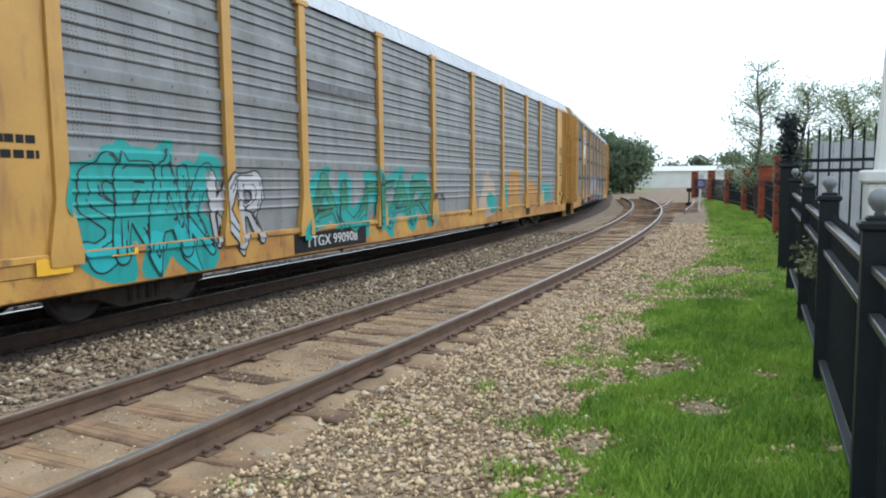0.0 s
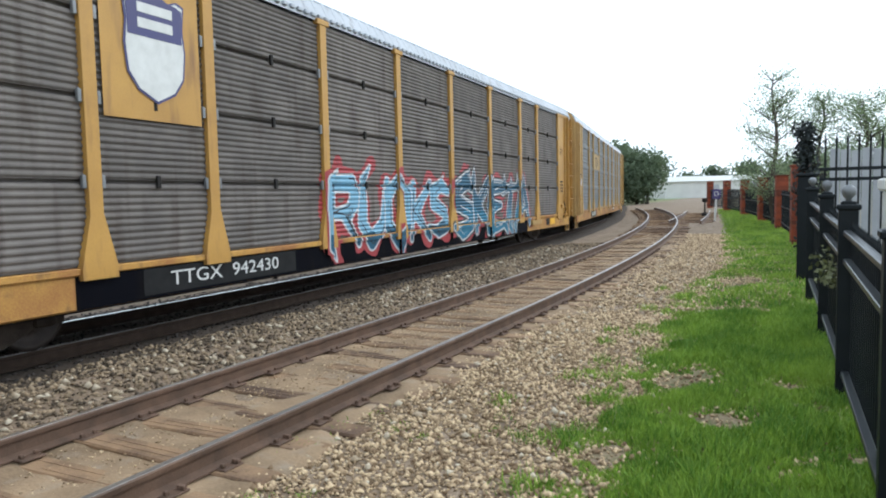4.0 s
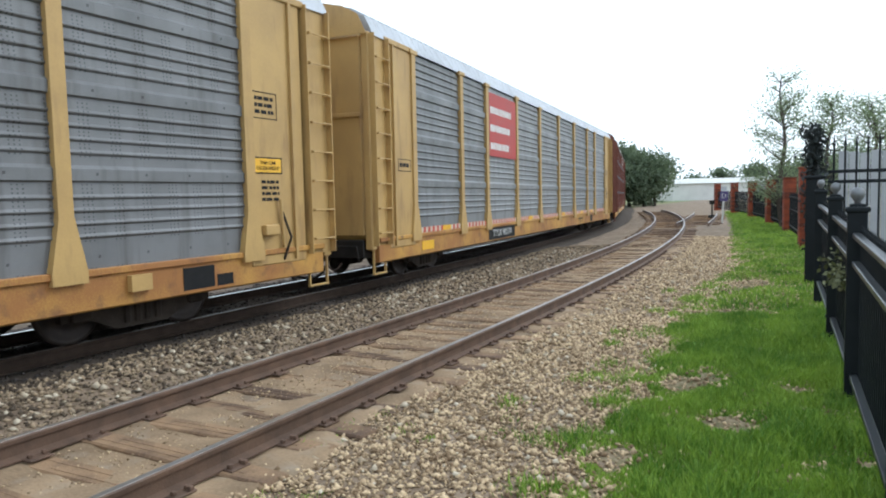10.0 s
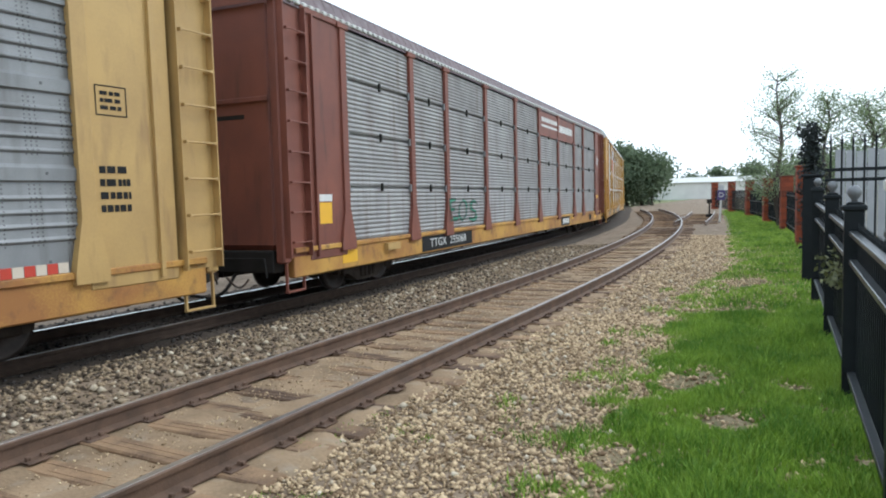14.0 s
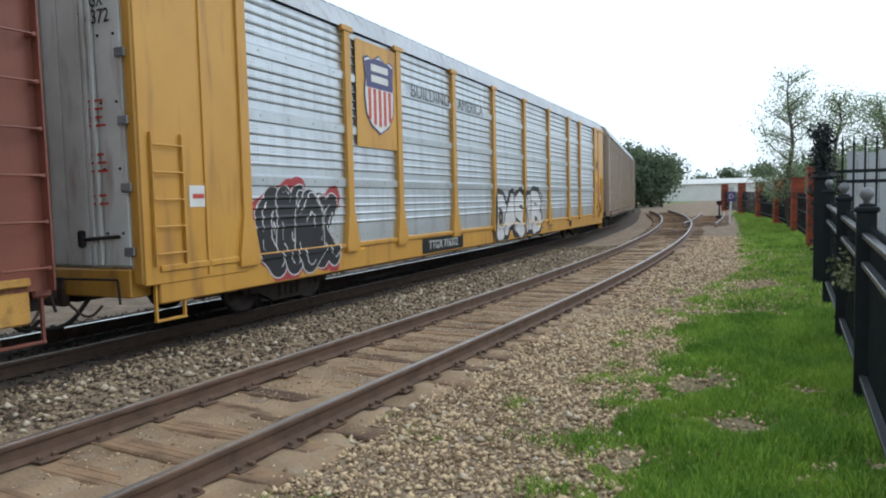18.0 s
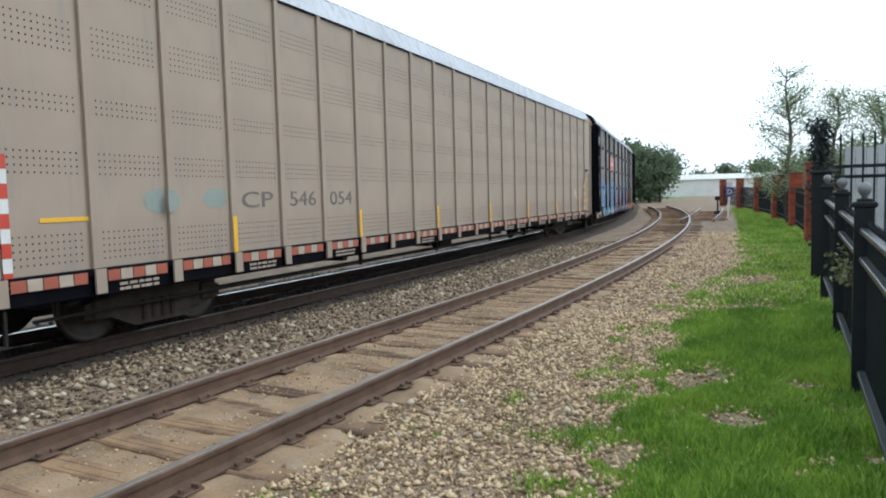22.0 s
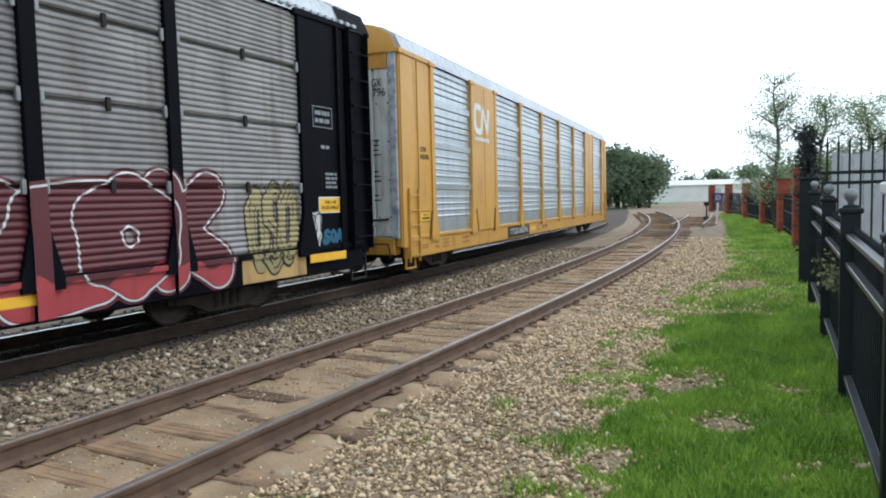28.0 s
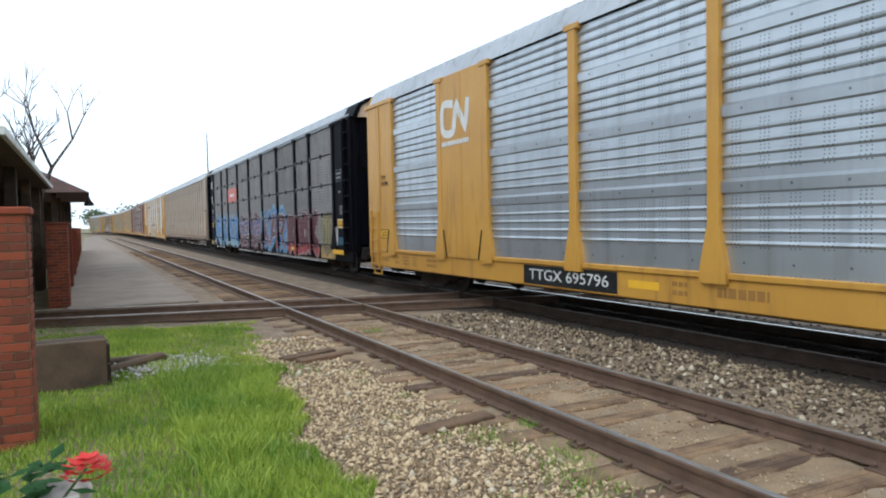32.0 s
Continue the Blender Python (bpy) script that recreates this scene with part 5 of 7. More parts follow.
piece("C", [7, 4, 3, 2, 5, 0, 5, 6, 1], back("C", 0.3), back("C", 2.95), 0.56, 0.92, 27, 0.024, mark_brown, mark_brown, None, 0, None, 0.006)
board("C", "data_plate", back("C", 10.65), back("C", 11.2), 0.56, 0.86, mark_black, 0.0312, "black data plate")
board("C", "data_plate", back("C", 11.25), back("C", 11.55), 0.56, 0.72, mark_black, 0.0312)
board("C", "sill_box", back("C", 9.8), back("C", 10.1), 0.66, 0.86, tan_yellow, 0.032, "", 0.08)
stencil_box("C", back("C", 12.05), back("C", 12.6), 2.95, 3.35, mark_black, 24)
height_sign("C", back("C", 12.05), back("C", 12.65), 2.15, 2.36)
bars("C", back("C", 12.2), back("C", 12.6), 1.7, 2.05, 4, mark_black, 25, 0.048)
# D
board("D", "name_board", back("D", -7.0), back("D", -4.44), 2.9, 4.66, board_red, 0.054, "red board with white lines of lettering")
for i, z in enumerate((4.15, 3.65, 3.15)):
    bars("D", 7.65, 9.35 - 0.1 * i, z - 0.14, z + 0.2, 1, mark_white, 31 + i, 0.0605)
d_white = mat("worn_reflector_white", (0.6, 0.52, 0.42), (0.5, 0.42, 0.33), 6, 0.5, bump=0)
for a, b in zip(POSTS, POSTS[1:]):
    y = a + 0.28
    i = 0
    while y < b - 0.3:
        warm = any(u < y < u + 0.5 for u in (-10.6, -3.1, 1.9, 5.45, 7.85))
        board("D", "reflector", back("D", y), back("D", y) + 0.108, 0.99, 1.105, sign_yellow if warm else (d_white, reflector_red)[i % 2], 0.052, "", 0.005)
        y += 0.125
        i += 1
plate("D", "TTGX 942174", back("D", -7.1), back("D", -4.6))
board("D", "data_plate", back("D", 7.85), back("D", 8.42), 0.56, 0.86, mark_black, 0.0312, "black data plate")
stencil_box("D", back("D", -12.8), back("D", -12.2), 2.3, 2.55, mark_black, 37, 1)
board("D", "reflector", 3.4, 4.0, 0.6, 0.8, sign_yellow, 0.031)
stencil_box("D", 26.75, 27.15, 2.75, 3.1, mark_black, 38)
bars("D", 26.75, 27.15, 1.6, 2.2, 4, mark_black, 39, 0.048)
# E
board("E", "name_board", back("E", 1.5), back("E", 7.02), 3.93, 4.79, maroon, 0.05, "oxide red board with white lettering bars")
bars("E", back("E", 1.75), back("E", 4.1), 4.38, 4.66, 1, mark_white, 41, 0.057)
board("E", "lettering_underline", back("E", 1.75), back("E", 4.1), 4.26, 4.34, mark_white, 0.057, "", 0.003)
bars("E", back("E", 4.45), back("E", 6.8), 4.12, 4.62, 1, mark_white, 42, 0.057)
piece("E", [2, 6, 0], 7.3, 9.3, 1.1, 1.75, 43, 0.025, sp_green, sp_black, None, 0, None, 0.02)
plate("E", "TTGX  255068", back("E", -8.75), back("E", -5.55))
board("E", "torn_notice", back("E", -13.0), back("E", -12.5), 1.72, 1.84, mark_white, 0.046, "torn white notice")
board("E", "yellow_label", back("E", -12.95), back("E", -12.52), 1.34, 1.7, sign_yellow, 0.046, "torn yellow label")
board("E", "reflector", 2.9, 3.4, 0.6, 0.84, sign_yellow, 0.031)
board("E", "sill_box", 4.4, 4.9, 0.72, 0.86, tan_yellow, 0.032, "", 0.09)
board("E", "name_plate", back("E", 4.7), back("E", 6.2), 0.55, 0.9, mark_black, 0.0312, "black plate with white marks")
for i in range(3):
    board("E", "logo_bar", back("E", 5.0 + 0.38 * i), back("E", 5.3 + 0.38 * i), 0.62, 0.83, mark_white, 0.039, "", 0.002)
board("E", "reflector", back("E", 6.55), back("E", 7.05), 0.78, 0.86, sign_yellow, 0.0312)
board("E", "data_plate", back("E", 10.4), back("E", 10.94), 0.6, 0.86, mark_black, 0.0312, "black data plate")
stencil_box("E", back("E", 12.1), back("E", 12.75), 3.2, 3.65, mark_white, 44, 3)
board("E", "yellow_label", back("E", 12.0), back("E", 12.55), 1.6, 1.78, sign_yellow, 0.046)
board("E", "yellow_label", back("E", 12.05), back("E", 12.45), 1.2, 1.3, sign_yellow, 0.046)
board("E", "reflector", back("E", 11.65), back("E", 12.15), 0.64, 0.86, sign_yellow, 0.031)
# F
piece("F", [6, 7, 6, 1], back("F", -11.8), back("F", -9.55), 0.56, 2.0, 51, 0.2, sp_black, sp_white, sp_red, 0.26, sp_white, 0.022, None, 0.0, 0, 0.1)
piece("F", [9, 4, 0, 2, 8], back("F", -1.5), back("F", 3.3), 0.54, 2.0, 52, 0.19, sp_white, sp_black, None, 0, None, 0.055, None, 0.0, 0, 0.08, (sp_black, 0.1))
piece("F", [6], back("F", 2.95), back("F", 3.55), 1.45, 1.95, 57, 0.08, sp_pale, sp_black, None, 0, sp_black, 0.03)
for i in range(4):
    spot("F", 3.45 + 0.07 * i, 0.98, 0.012, 0.4, sp_black, 0.1, 6.0)
board("F", "emblem_board", 5.95, 7.42, 2.75, 4.72, amber, 0.052, "amber emblem board")
shield("F", 6.15, 7.25, 3.05, 4.5, True)
side_text("F", "BUILDING", back("F", -5.6), 4.06, 0.4, mark_grey, 0.062, 2.0)
side_text("F", "AMERICA", back("F", -3.2), 4.06, 0.4, mark_grey, 0.062, 1.75)
plate("F", "TTGX 716372", back("F", -6.19), back("F", -3.84))
board("F", "data_plate", back("F", 7.16), back("F", 7.55), 0.6, 0.86, mark_black, 0.0312, "black data plate")
board("F", "reflector", back("F", 2.65), back("F", 3.2), 0.82, 0.9, sign_yellow, 0.05)
bars("F", back("F", 3.2), back("F", 3.6), 0.66, 0.74, 1, mark_brown, 56, 0.0305)
board("F", "reflector", 5.6, 6.1, 0.82, 0.88, sign_yellow, 0.031)
stencil_box("F", 26.85, 27.35, 3.0, 3.4, mark_black, 53)
board("F", "yellow_label", 26.85, 27.1, 2.5, 2.72, sign_yellow, 0.046)
board("F", "round_sign", 27.65, 27.9, 1.6, 1.85, mark_white, 0.046)
bars("F", 26.8, 27.2, 1.9, 2.4, 4, reflector_red, 54, 0.048)
board("F", "round_sign", 2.0, 2.3, 1.7, 1.98, mark_white, 0.046, "white warning sign with a red bar")
board("F", "sign_bar", 2.05, 2.25, 1.81, 1.87, reflector_red, 0.053, "", 0.003)
# G: perforated bands, stencilled number, reflectors
for z0, z1 in ((1.09, 1.46), (2.06, 2.3), (2.74, 2.96), (3.4, 3.72), (4.14, 4.38)):
    k = Kit()
    for p in CAR_POSTS["G"][:-1]:
        z = z0
        while z < z1:
            y = p + 0.14
            while y < p + 1.04:
                k.add([(SIDE + 0.003, y + dy, z + dz) for dy, dz in ((-0.012, 0), (0, -0.014), (0.012, 0), (0, 0.014))], [(0, 1, 2, 3)])
                y += 0.072
            z += 0.075
    tagged(part("perforated_band", k, mark_black, CARS["G"], "rows of small dark vent holes"), kind="stuff")
faded = mat("faded_stencil", (0.11, 0.095, 0.085), (0.16, 0.135, 0.12), 5, 0.7)
for word, y in (("CP", -8.85), ("546", -7.69), ("054", -6.53)):
    side_text("G", word, back("G", y), 1.72, 0.34, faded, 0.006, 0.72)
g_white = mat("dusty_reflector_white", (0.42, 0.35, 0.28), (0.34, 0.28, 0.22), 6, 0.5, bump=0)
g_red = mat("dusty_reflector_red", (0.34, 0.09, 0.05), (0.28, 0.08, 0.05), 6, 0.5, bump=0)
for p in CAR_POSTS["G"][:-1]:
    for i in range(5):
        y = p + 0.11 + i * 0.18
        board("G", "reflector", y + CENTRE, y + CENTRE + 0.168, 0.83, 0.955, (g_red, g_white)[i % 2], 0.0725, "", 0.004)
for i in (1, 3, 5, 8, 13, 14, 16, 18, 19, 20):
    p = CAR_POSTS["G"][i]
    bars("G", p + CENTRE + 0.3, p + CENTRE + 0.95, 0.68, 0.8, 2, g_white, 600 + i, 0.031)
for p in CAR_POSTS["G"]:
    board("G", "post_foot", p + CENTRE - 0.07, p + CENTRE + 0.07, 0.7, 0.98, beige_sheet, 0.075, "post foot bolted to the sill", 0.03)
for p in POSTS_CLOSE[3::3]:
    f = p + CENTRE
    board("G", "yellow_strip", f - 0.042, f + 0.042, 0.95, 1.5, sign_yellow, 0.05)
stencil_box("G", back("G", 10.65), back("G", 11.0), 1.6, 1.84, mark_white, 61, 2)
for i in range(9):
    for y in (-12.84, 12.3):
        board("G", "reflector", back("G", y), back("G", y + 0.1), 0.89 + i * 0.15, 1.035 + i * 0.15, (reflector_red, mark_white)[i % 2], 0.05)
for y in (12.42,):
    board("G", "yellow_strip", back("G", y), back("G", y + 0.08), 0.97, 2.25, sign_yellow, 0.05)
for i in range(4):
    part("rung", Kit().tube((SIDE + 0.09, 12.6, 1.0 + 0.43 * i), (SIDE + 0.09, 13.1, 1.0 + 0.43 * i), 0.014, n=6), sign_yellow, CARS["G"], "orange ladder rung")
part("alcove_frame", Kit().box(SIDE + 0.046, SIDE + 0.08, 12.52, 13.25, 2.55, 2.64, 0.01).box(SIDE + 0.046, SIDE + 0.09, 13.18, 13.25, 0.8, 2.55, 0.01), beige_sheet, CARS["G"])
board("G", "alcove_shade", back("G", 12.56), back("G", 13.16), 2.64, 2.74, mark_black, 0.047)
for y in (-12.38, 11.1):
    board("G", "yellow_strip", back("G", y), back("G", y + 0.66), 1.53, 1.58, sign_yellow, 0.004)
sp_faint = spray("spray_faint", 0.26, 0.3, 0.27)
spot("G", -10.75, 1.74, 0.26, 0.15, sp_faint, 0.4)
spot("G", -9.75, 1.76, 0.24, 0.14, sp_faint, 0.4)
# H
piece("H", [4, 0, 3, 7, 4, 6, 0], back("H", -11.6), back("H", -3.9), 0.5, 2.3, 71, 0.2, sp_blue, sp_white, sp_mint, 0.24, sp_sky, 0.04, (sp_sky, 0.95), 0.5, 3, 0.2, (sp_deep, 0.05))
piece("H", [6, 2, 4, 0, 5], back("H", -4.0), back("H", 1.2), 0.6, 2.05, 72, 0.12, sp_purple, sp_white, sp_maroon, 0.26, None, 0.035, (sp_maroon, 1.2), 0.5, 2, 0.1)
piece("H", [1, 4, 5], back("H", 1.4), back("H", 5.6), 0.58, 2.2, 73, 0.17, sp_maroon, sp_white, sp_sky, 0.42, sp_white, 0.035, (sp_red, 1.0), 0.5, 2, 0.05, (sp_blue, 0.14))
piece("H", [5, 2, 6, 1], back("H", 5.75), back("H", 9.9), 0.5, 2.2, 74, 0.29, sp_maroon, sp_white, None, 0, None, 0.026, (sp_red, 0.92), 0.0, 0, 0.14, (sp_maroon, 0.04))
piece("H", [6, 0, 6], back("H", 10.3), back("H", 11.55), 0.62, 2.1, 75, 0.11, sp_olive, sp_black, None, 0, sp_black, 0.03, None, 0.3, 1, 0.1)
piece("H", [7], back("H", 11.75), back("H", 12.15), 0.95, 1.6, 77, 0.1, sp_white, sp_black, None, 0, sp_black, 0.02)
piece("H", [0, 6, 4], back("H", 12.15), back("H", 12.75), 1.0, 1.28, 87, 0.035, sp_dull, sp_dull, None, 0, None, 0.012)
piece("H", [0, 6, 4, 1], back("H", -12.6), back("H", -11.88), 3.95, 4.42, 78, 0.02, sp_white, sp_white, None, 0, None, 0.012)
piece("H", [5, 7, 2], back("H", -12.58), back("H", -11.95), 3.0, 3.5, 79, 0.022, sp_white, sp_white, None, 0, None, 0.012)
piece("H", [7, 4], back("H", -12.5), back("H", -11.95), 2.0, 2.3, 80, 0.016, sp_purple, sp_purple, None, 0, None, 0.01)
board("H", "name_board", back("H", -6.95), back("H", -4.5), 2.95, 3.68, reflector_red, 0.05, "red board with white lettering bars")
bars("H", back("H", -6.35), back("H", -5.1), 3.16, 3.44, 1, mark_white, 81, 0.057)
plate("H", "TTGX 970285", back("H", -8.0), back("H", -5.8))
stencil_box("H", back("H", -12.5), back("H", -12.1), 2.42, 2.7, mark_white, 82, 1)
height_sign("H", back("H", -12.6), back("H", -12.0), 1.62, 1.86)
height_sign("H", back("H", 12.1), back("H", 12.7), 1.56, 1.8)
stencil_box("H", back("H", 12.0), back("H", 12.55), 3.0, 3.36, faint_white, 83, 2)
bars("H", back("H", 12.2), back("H", 12.45), 2.62, 2.72, 1, faint_white, 84, 0.048)
bars("H", back("H", 12.3), back("H", 12.65), 1.95, 2.25, 4, faint_white, 85, 0.048)
board("H", "sill_panel", back("H", 11.72), back("H", 12.75), 0.72, 0.86, sign_yellow, 0.105, "faded yellow paint on the sill end")
board("H", "sill_panel", back("H", 10.2), back("H", 11.7), 0.54, 0.9, tan_yellow, 0.031)
board("H", "reflector", back("H", -12.4), back("H", -11.5), 0.7, 0.9, sign_yellow, 0.031)
board("H", "sill_panel", back("H", -13.1), back("H", -12.45), 0.54, 0.9, tan_yellow, 0.031)
board("H", "reflector", 21.5, 22.2, 0.7, 0.82, sign_yellow, 0.046)
# I
faint_stencil = mat("faint_stencil", (0.3, 0.15, 0.03), (0.24, 0.12, 0.03), 6, 0.6, bump=0)
emblem("I", 5.6, 6.95, 3.55, 4.3, 0.17, mark_white, 0.078)
bars("I", 5.65, 6.95, 3.28, 3.46, 1, mark_white, 91, 0.078)
plate("I", "TTGX 695796", 8.85, 11.45)
side_text("I", "GTW", back("I", -12.3), 2.86, 0.17, mark_black, 0.05, 0.3)
side_text("I", "695796", back("I", -12.22), 2.7, 0.17, mark_black, 0.05, 0.46)
height_sign("I", back("I", -12.5), back("I", -12.0), 1.28, 1.48)
board("I", "reflector", 1.75, 2.2, 0.66, 0.86, sp_orange, 0.031)
board("I", "reflector", 11.7, 12.35, 0.66, 0.78, sign_yellow, 0.031)
for f, w, r in ((2.6, 0.25, 2), (3.1, 0.45, 3), (3.75, 0.25, 4), (4.6, 0.6, 2), (12.6, 0.3, 2), (13.4, 0.8, 1)):
    bars("I", f, f + w, 0.6, 0.84, r, faint_stencil, int(f * 10), 0.031)

for p, side in ((-11.76, -1), (-9.03, 1), (-7.04, -1), (7.04, 1), (9.03, -1), (11.76, 1)):
    part("flare_slot", Kit().tube((SIDE + 0.082, p + side * 0.31, 0.9), (SIDE + 0.082, p + side * 0.17, 1.5), 0.014, n=6), mark_black, CARS["I"], "dark slanted slot beside the post foot")
# numbers and notices on the car ends that show between cars
for key, lines, tone in (("F", ("TTGX", "716372"), mark_black), ("I", ("TTGX", "695796"), mark_black), ("H", ("TTGX", "970285"), mark_white)):
    y = -HALVES.get(key, HALF) - 0.03
    for i, word in enumerate(lines):
        lettering("lettering", word, 0.24, tone, CARS[key], pose(0.93, y, 4.2 - 0.2 * i, 90, 0, 0), 0.42 if i == 0 else 0.6)
    rnd = random.Random(9)
    for z in (3.0, 2.9, 2.8, 2.7, 2.35, 2.25, 2.15, 1.85, 1.75):
        w = rnd.uniform(0.2, 0.34)
        part("stencil_bar", Kit().box(0.93 - w / 2, 0.93 + w / 2, y - 0.003, y, z, z + 0.028), reflector_red if key == "F" else tone, CARS[key])
slate = mat("peeling_slate_seal", (0.16, 0.19, 0.24), (0.45, 0.46, 0.47), 5, 0.6, 0, 0.1, 30, 1.6)
for key in "I":
    y = -HALVES.get(key, HALF)
    part("corner_seal", Kit().box(SIDE - 0.2, SIDE - 0.04, y - 0.06, y - 0.005, 0.95, Z1, 0.01), slate, CARS[key], "peeling slate corner seal")
    part("door_band", Kit().box(0.02, SIDE - 0.22, y - 0.05, y - 0.04, 4.5, Z1 + 0.08, 0.003), amber, CARS[key], "amber band above the white doors")



# ---- verge: gravel and grass ----
rng = np.random.default_rng(11)


def grass_edge(y):
    y = np.asarray(y, dtype=float)
    e = np.interp(y, (-16, -12.2, -10.1, -8.1, -6.3, -4.9, -2, 4.4, 6.9, 8.3, 10, 11.7, 14.6, 18, 39, 60), (-3.25, -2.8, -2.55, -2.2, -1.98, -1.9, -1.85, -1.87, -1.82, -1.86, -2.05, -2.0, -2.3, -2.2, -4.5, -7.3))
    return e + 0.1 * np.sin(2.9 * y + 1.0) + 0.08 * np.sin(6.7 * y) + 0.05 * np.sin(13.1 * y + 2)


def near_x(y):
    return np.array([near_line(float(q))[0] for q in y])


def main_x(y):
    return np.array([main_line(float(q))[0] for q in y])


def heights(x, y):
    return np.array([ground_height(float(a), float(b)) for a, b in zip(x, y)])


def stones(name, x, y, lo, hi, material, label, lift=0.0):
    n = len(x)
    base = np.array([(1, 0, 0), (-1, 0, 0), (0, 1, 0), (0, -1, 0), (0, 0, 0.8), (0, 0, -0.5)])
    tri = np.array([(0, 2, 4), (2, 1, 4), (1, 3, 4), (3, 0, 4), (2, 0, 5), (1, 2, 5), (3, 1, 5), (0, 3, 5)])
    r = lo + (hi - lo) * rng.random(n) ** 2.2
    v = base[None] * (1 + rng.uniform(-0.38, 0.38, (n, 6, 3))) + rng.uniform(-0.22, 0.22, (n, 6, 3))
    v *= r[:, None, None] * rng.uniform(0.7, 1.25, (n, 1, 3))
    a = rng.uniform(0, 6.28, n)
    c, s = np.cos(a)[:, None], np.sin(a)[:, None]
    vx, vy = v[..., 0] * c - v[..., 1] * s, v[..., 0] * s + v[..., 1] * c
    z = heights(x, y) + r * 0.25 + lift
    V = np.stack([vx + x[:, None], vy + y[:, None], v[..., 2] + z[:, None]], -1).reshape(-1, 3)
    F = (tri[None] + 6 * np.arange(n)[:, None, None]).reshape(-1, 3)
    return tagged(part(name, np_mesh(name, V, F), material), label, "gravel", kind="stuff")


def spread(n, x0, x1, y0, y1, power=1.0):
    """Random spots, thicker towards the middle of the stretch nearest to the platform edge."""
    y = y0 + (y1 - y0) * rng.random(n) ** power
    return x0 + (x1 - x0) * rng.random(n), y


# between the tracks
f, y = spread(42000, 0, 1, -13, 26, 1.0)
x = (main_x(y) + 1.25) * (1 - f) + (near_x(y) - 0.86) * f
stones("ballast_between_tracks", x, y, 0.01, 0.042, dull_stone, "loose tan and grey ballast stones between the tracks")
# shoulder towards the grass
f, y = spread(46000, 0, 1, -12, 30, 1.0)
x = (near_x(y) + 1.0) * (1 - f) + (grass_edge(y) + 0.35) * f
stones("ballast_shoulder", x, y, 0.01, 0.038, stone_mat, "loose tan ballast stones on the shoulder of the siding")
f, y = spread(36000, 0, 1, -9, 11, 1.0)
x = (near_x(y) + 1.1) * (1 - f) + (grass_edge(y) + 0.2) * f
stones("fine_ballast", x, y, 0.009, 0.026, stone_mat, "small pale stones packed between the larger ballast", 0.004)
f, y = spread(1500, 0, 1, -13, 24, 1.0)
x = (main_x(y) + 1.75) * (1 - f) + (near_x(y) - 0.95) * f
stones("pale_ballast", x, y, 0.016, 0.055, bright_stone, "larger pale stones scattered over the ballast", 0.012)
f, y = spread(1300, 0, 1, -12, 22, 1.0)
x = (near_x(y) + 1.15) * (1 - f) + (grass_edge(y) + 0.3) * f
stones("pale_shoulder_stones", x, y, 0.014, 0.045, bright_stone, "larger pale stones on the shoulder of the siding", 0.01)
# thin scatter inside the siding and among the grass
f, y = spread(20000, -0.66, 0.66, -13, 26)
stones("ballast_in_siding", near_x(y) + f, y, 0.004, 0.015, stone_mat, "fine grit and stones between the siding rails", 0.022)
f, y = spread(18000, 0, 2.0, 2, 24)
stones("stones_in_grass", grass_edge(y) + f, y, 0.01, 0.034, stone_mat, "scattered stones showing through thin grass", 0.01)
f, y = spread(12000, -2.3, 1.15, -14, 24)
# stone colour holds both the oil and the shade under the train
dark_stone = mat("oil_and_shade_stone", (0.055, 0.042, 0.034), (0.022, 0.018, 0.016), 9, 0.75, 0, 0.3, 60, 0.8, 0.5, island=True)
stones("oily_ballast", main_x(y) + f, y, 0.015, 0.04, dark_stone, "oily ballast under the main track, darkened for the train's shade")


def blades(name, x, y, h, material, label, width=0.006, lean=0.5):
    n = len(x)
    a = rng.uniform(0, 6.28, n)
    dx, dy = np.cos(a), np.sin(a)
    b = rng.uniform(0, 6.28, n)
    le = rng.uniform(0.1, lean, n) * h
    lx, ly = np.cos(b) * le, np.sin(b) * le
    z = heights(x, y) - 0.01
    w = width * rng.uniform(0.6, 1.4, n)
    rows = []
    for k, ww in ((0, 1.0), (0.55, 0.75), (1.0, 0.12)):
        for s in (-1, 1):
            rows.append(np.stack([x + lx * k * k + s * dx * w * ww, y + ly * k * k + s * dy * w * ww, z + h * k * (1 - 0.15 * k)], -1))
    V = np.stack(rows, 1).reshape(-1, 3)
    F = (np.array([(0, 1, 3, 2), (2, 3, 5, 4)])[None] + 6 * np.arange(n)[:, None, None]).reshape(-1, 4)
    return tagged(part(name, np_mesh(name, V, F), material), label, "grass", kind="stuff")


# worn stony spots in the verge: x, y and radii
WORN = [(-1.52, 5.3, 0.2, 0.32), (-1.38, 7.2, 0.22, 0.45), (-0.85, 6.25, 0.3, 0.2), (-1.5, 15.1, 0.5, 0.8), (-1.3, 11.8, 0.5, 0.3), (-0.45, 7.5, 0.22, 0.25), (0.05, 5.8, 0.2, 0.25)]


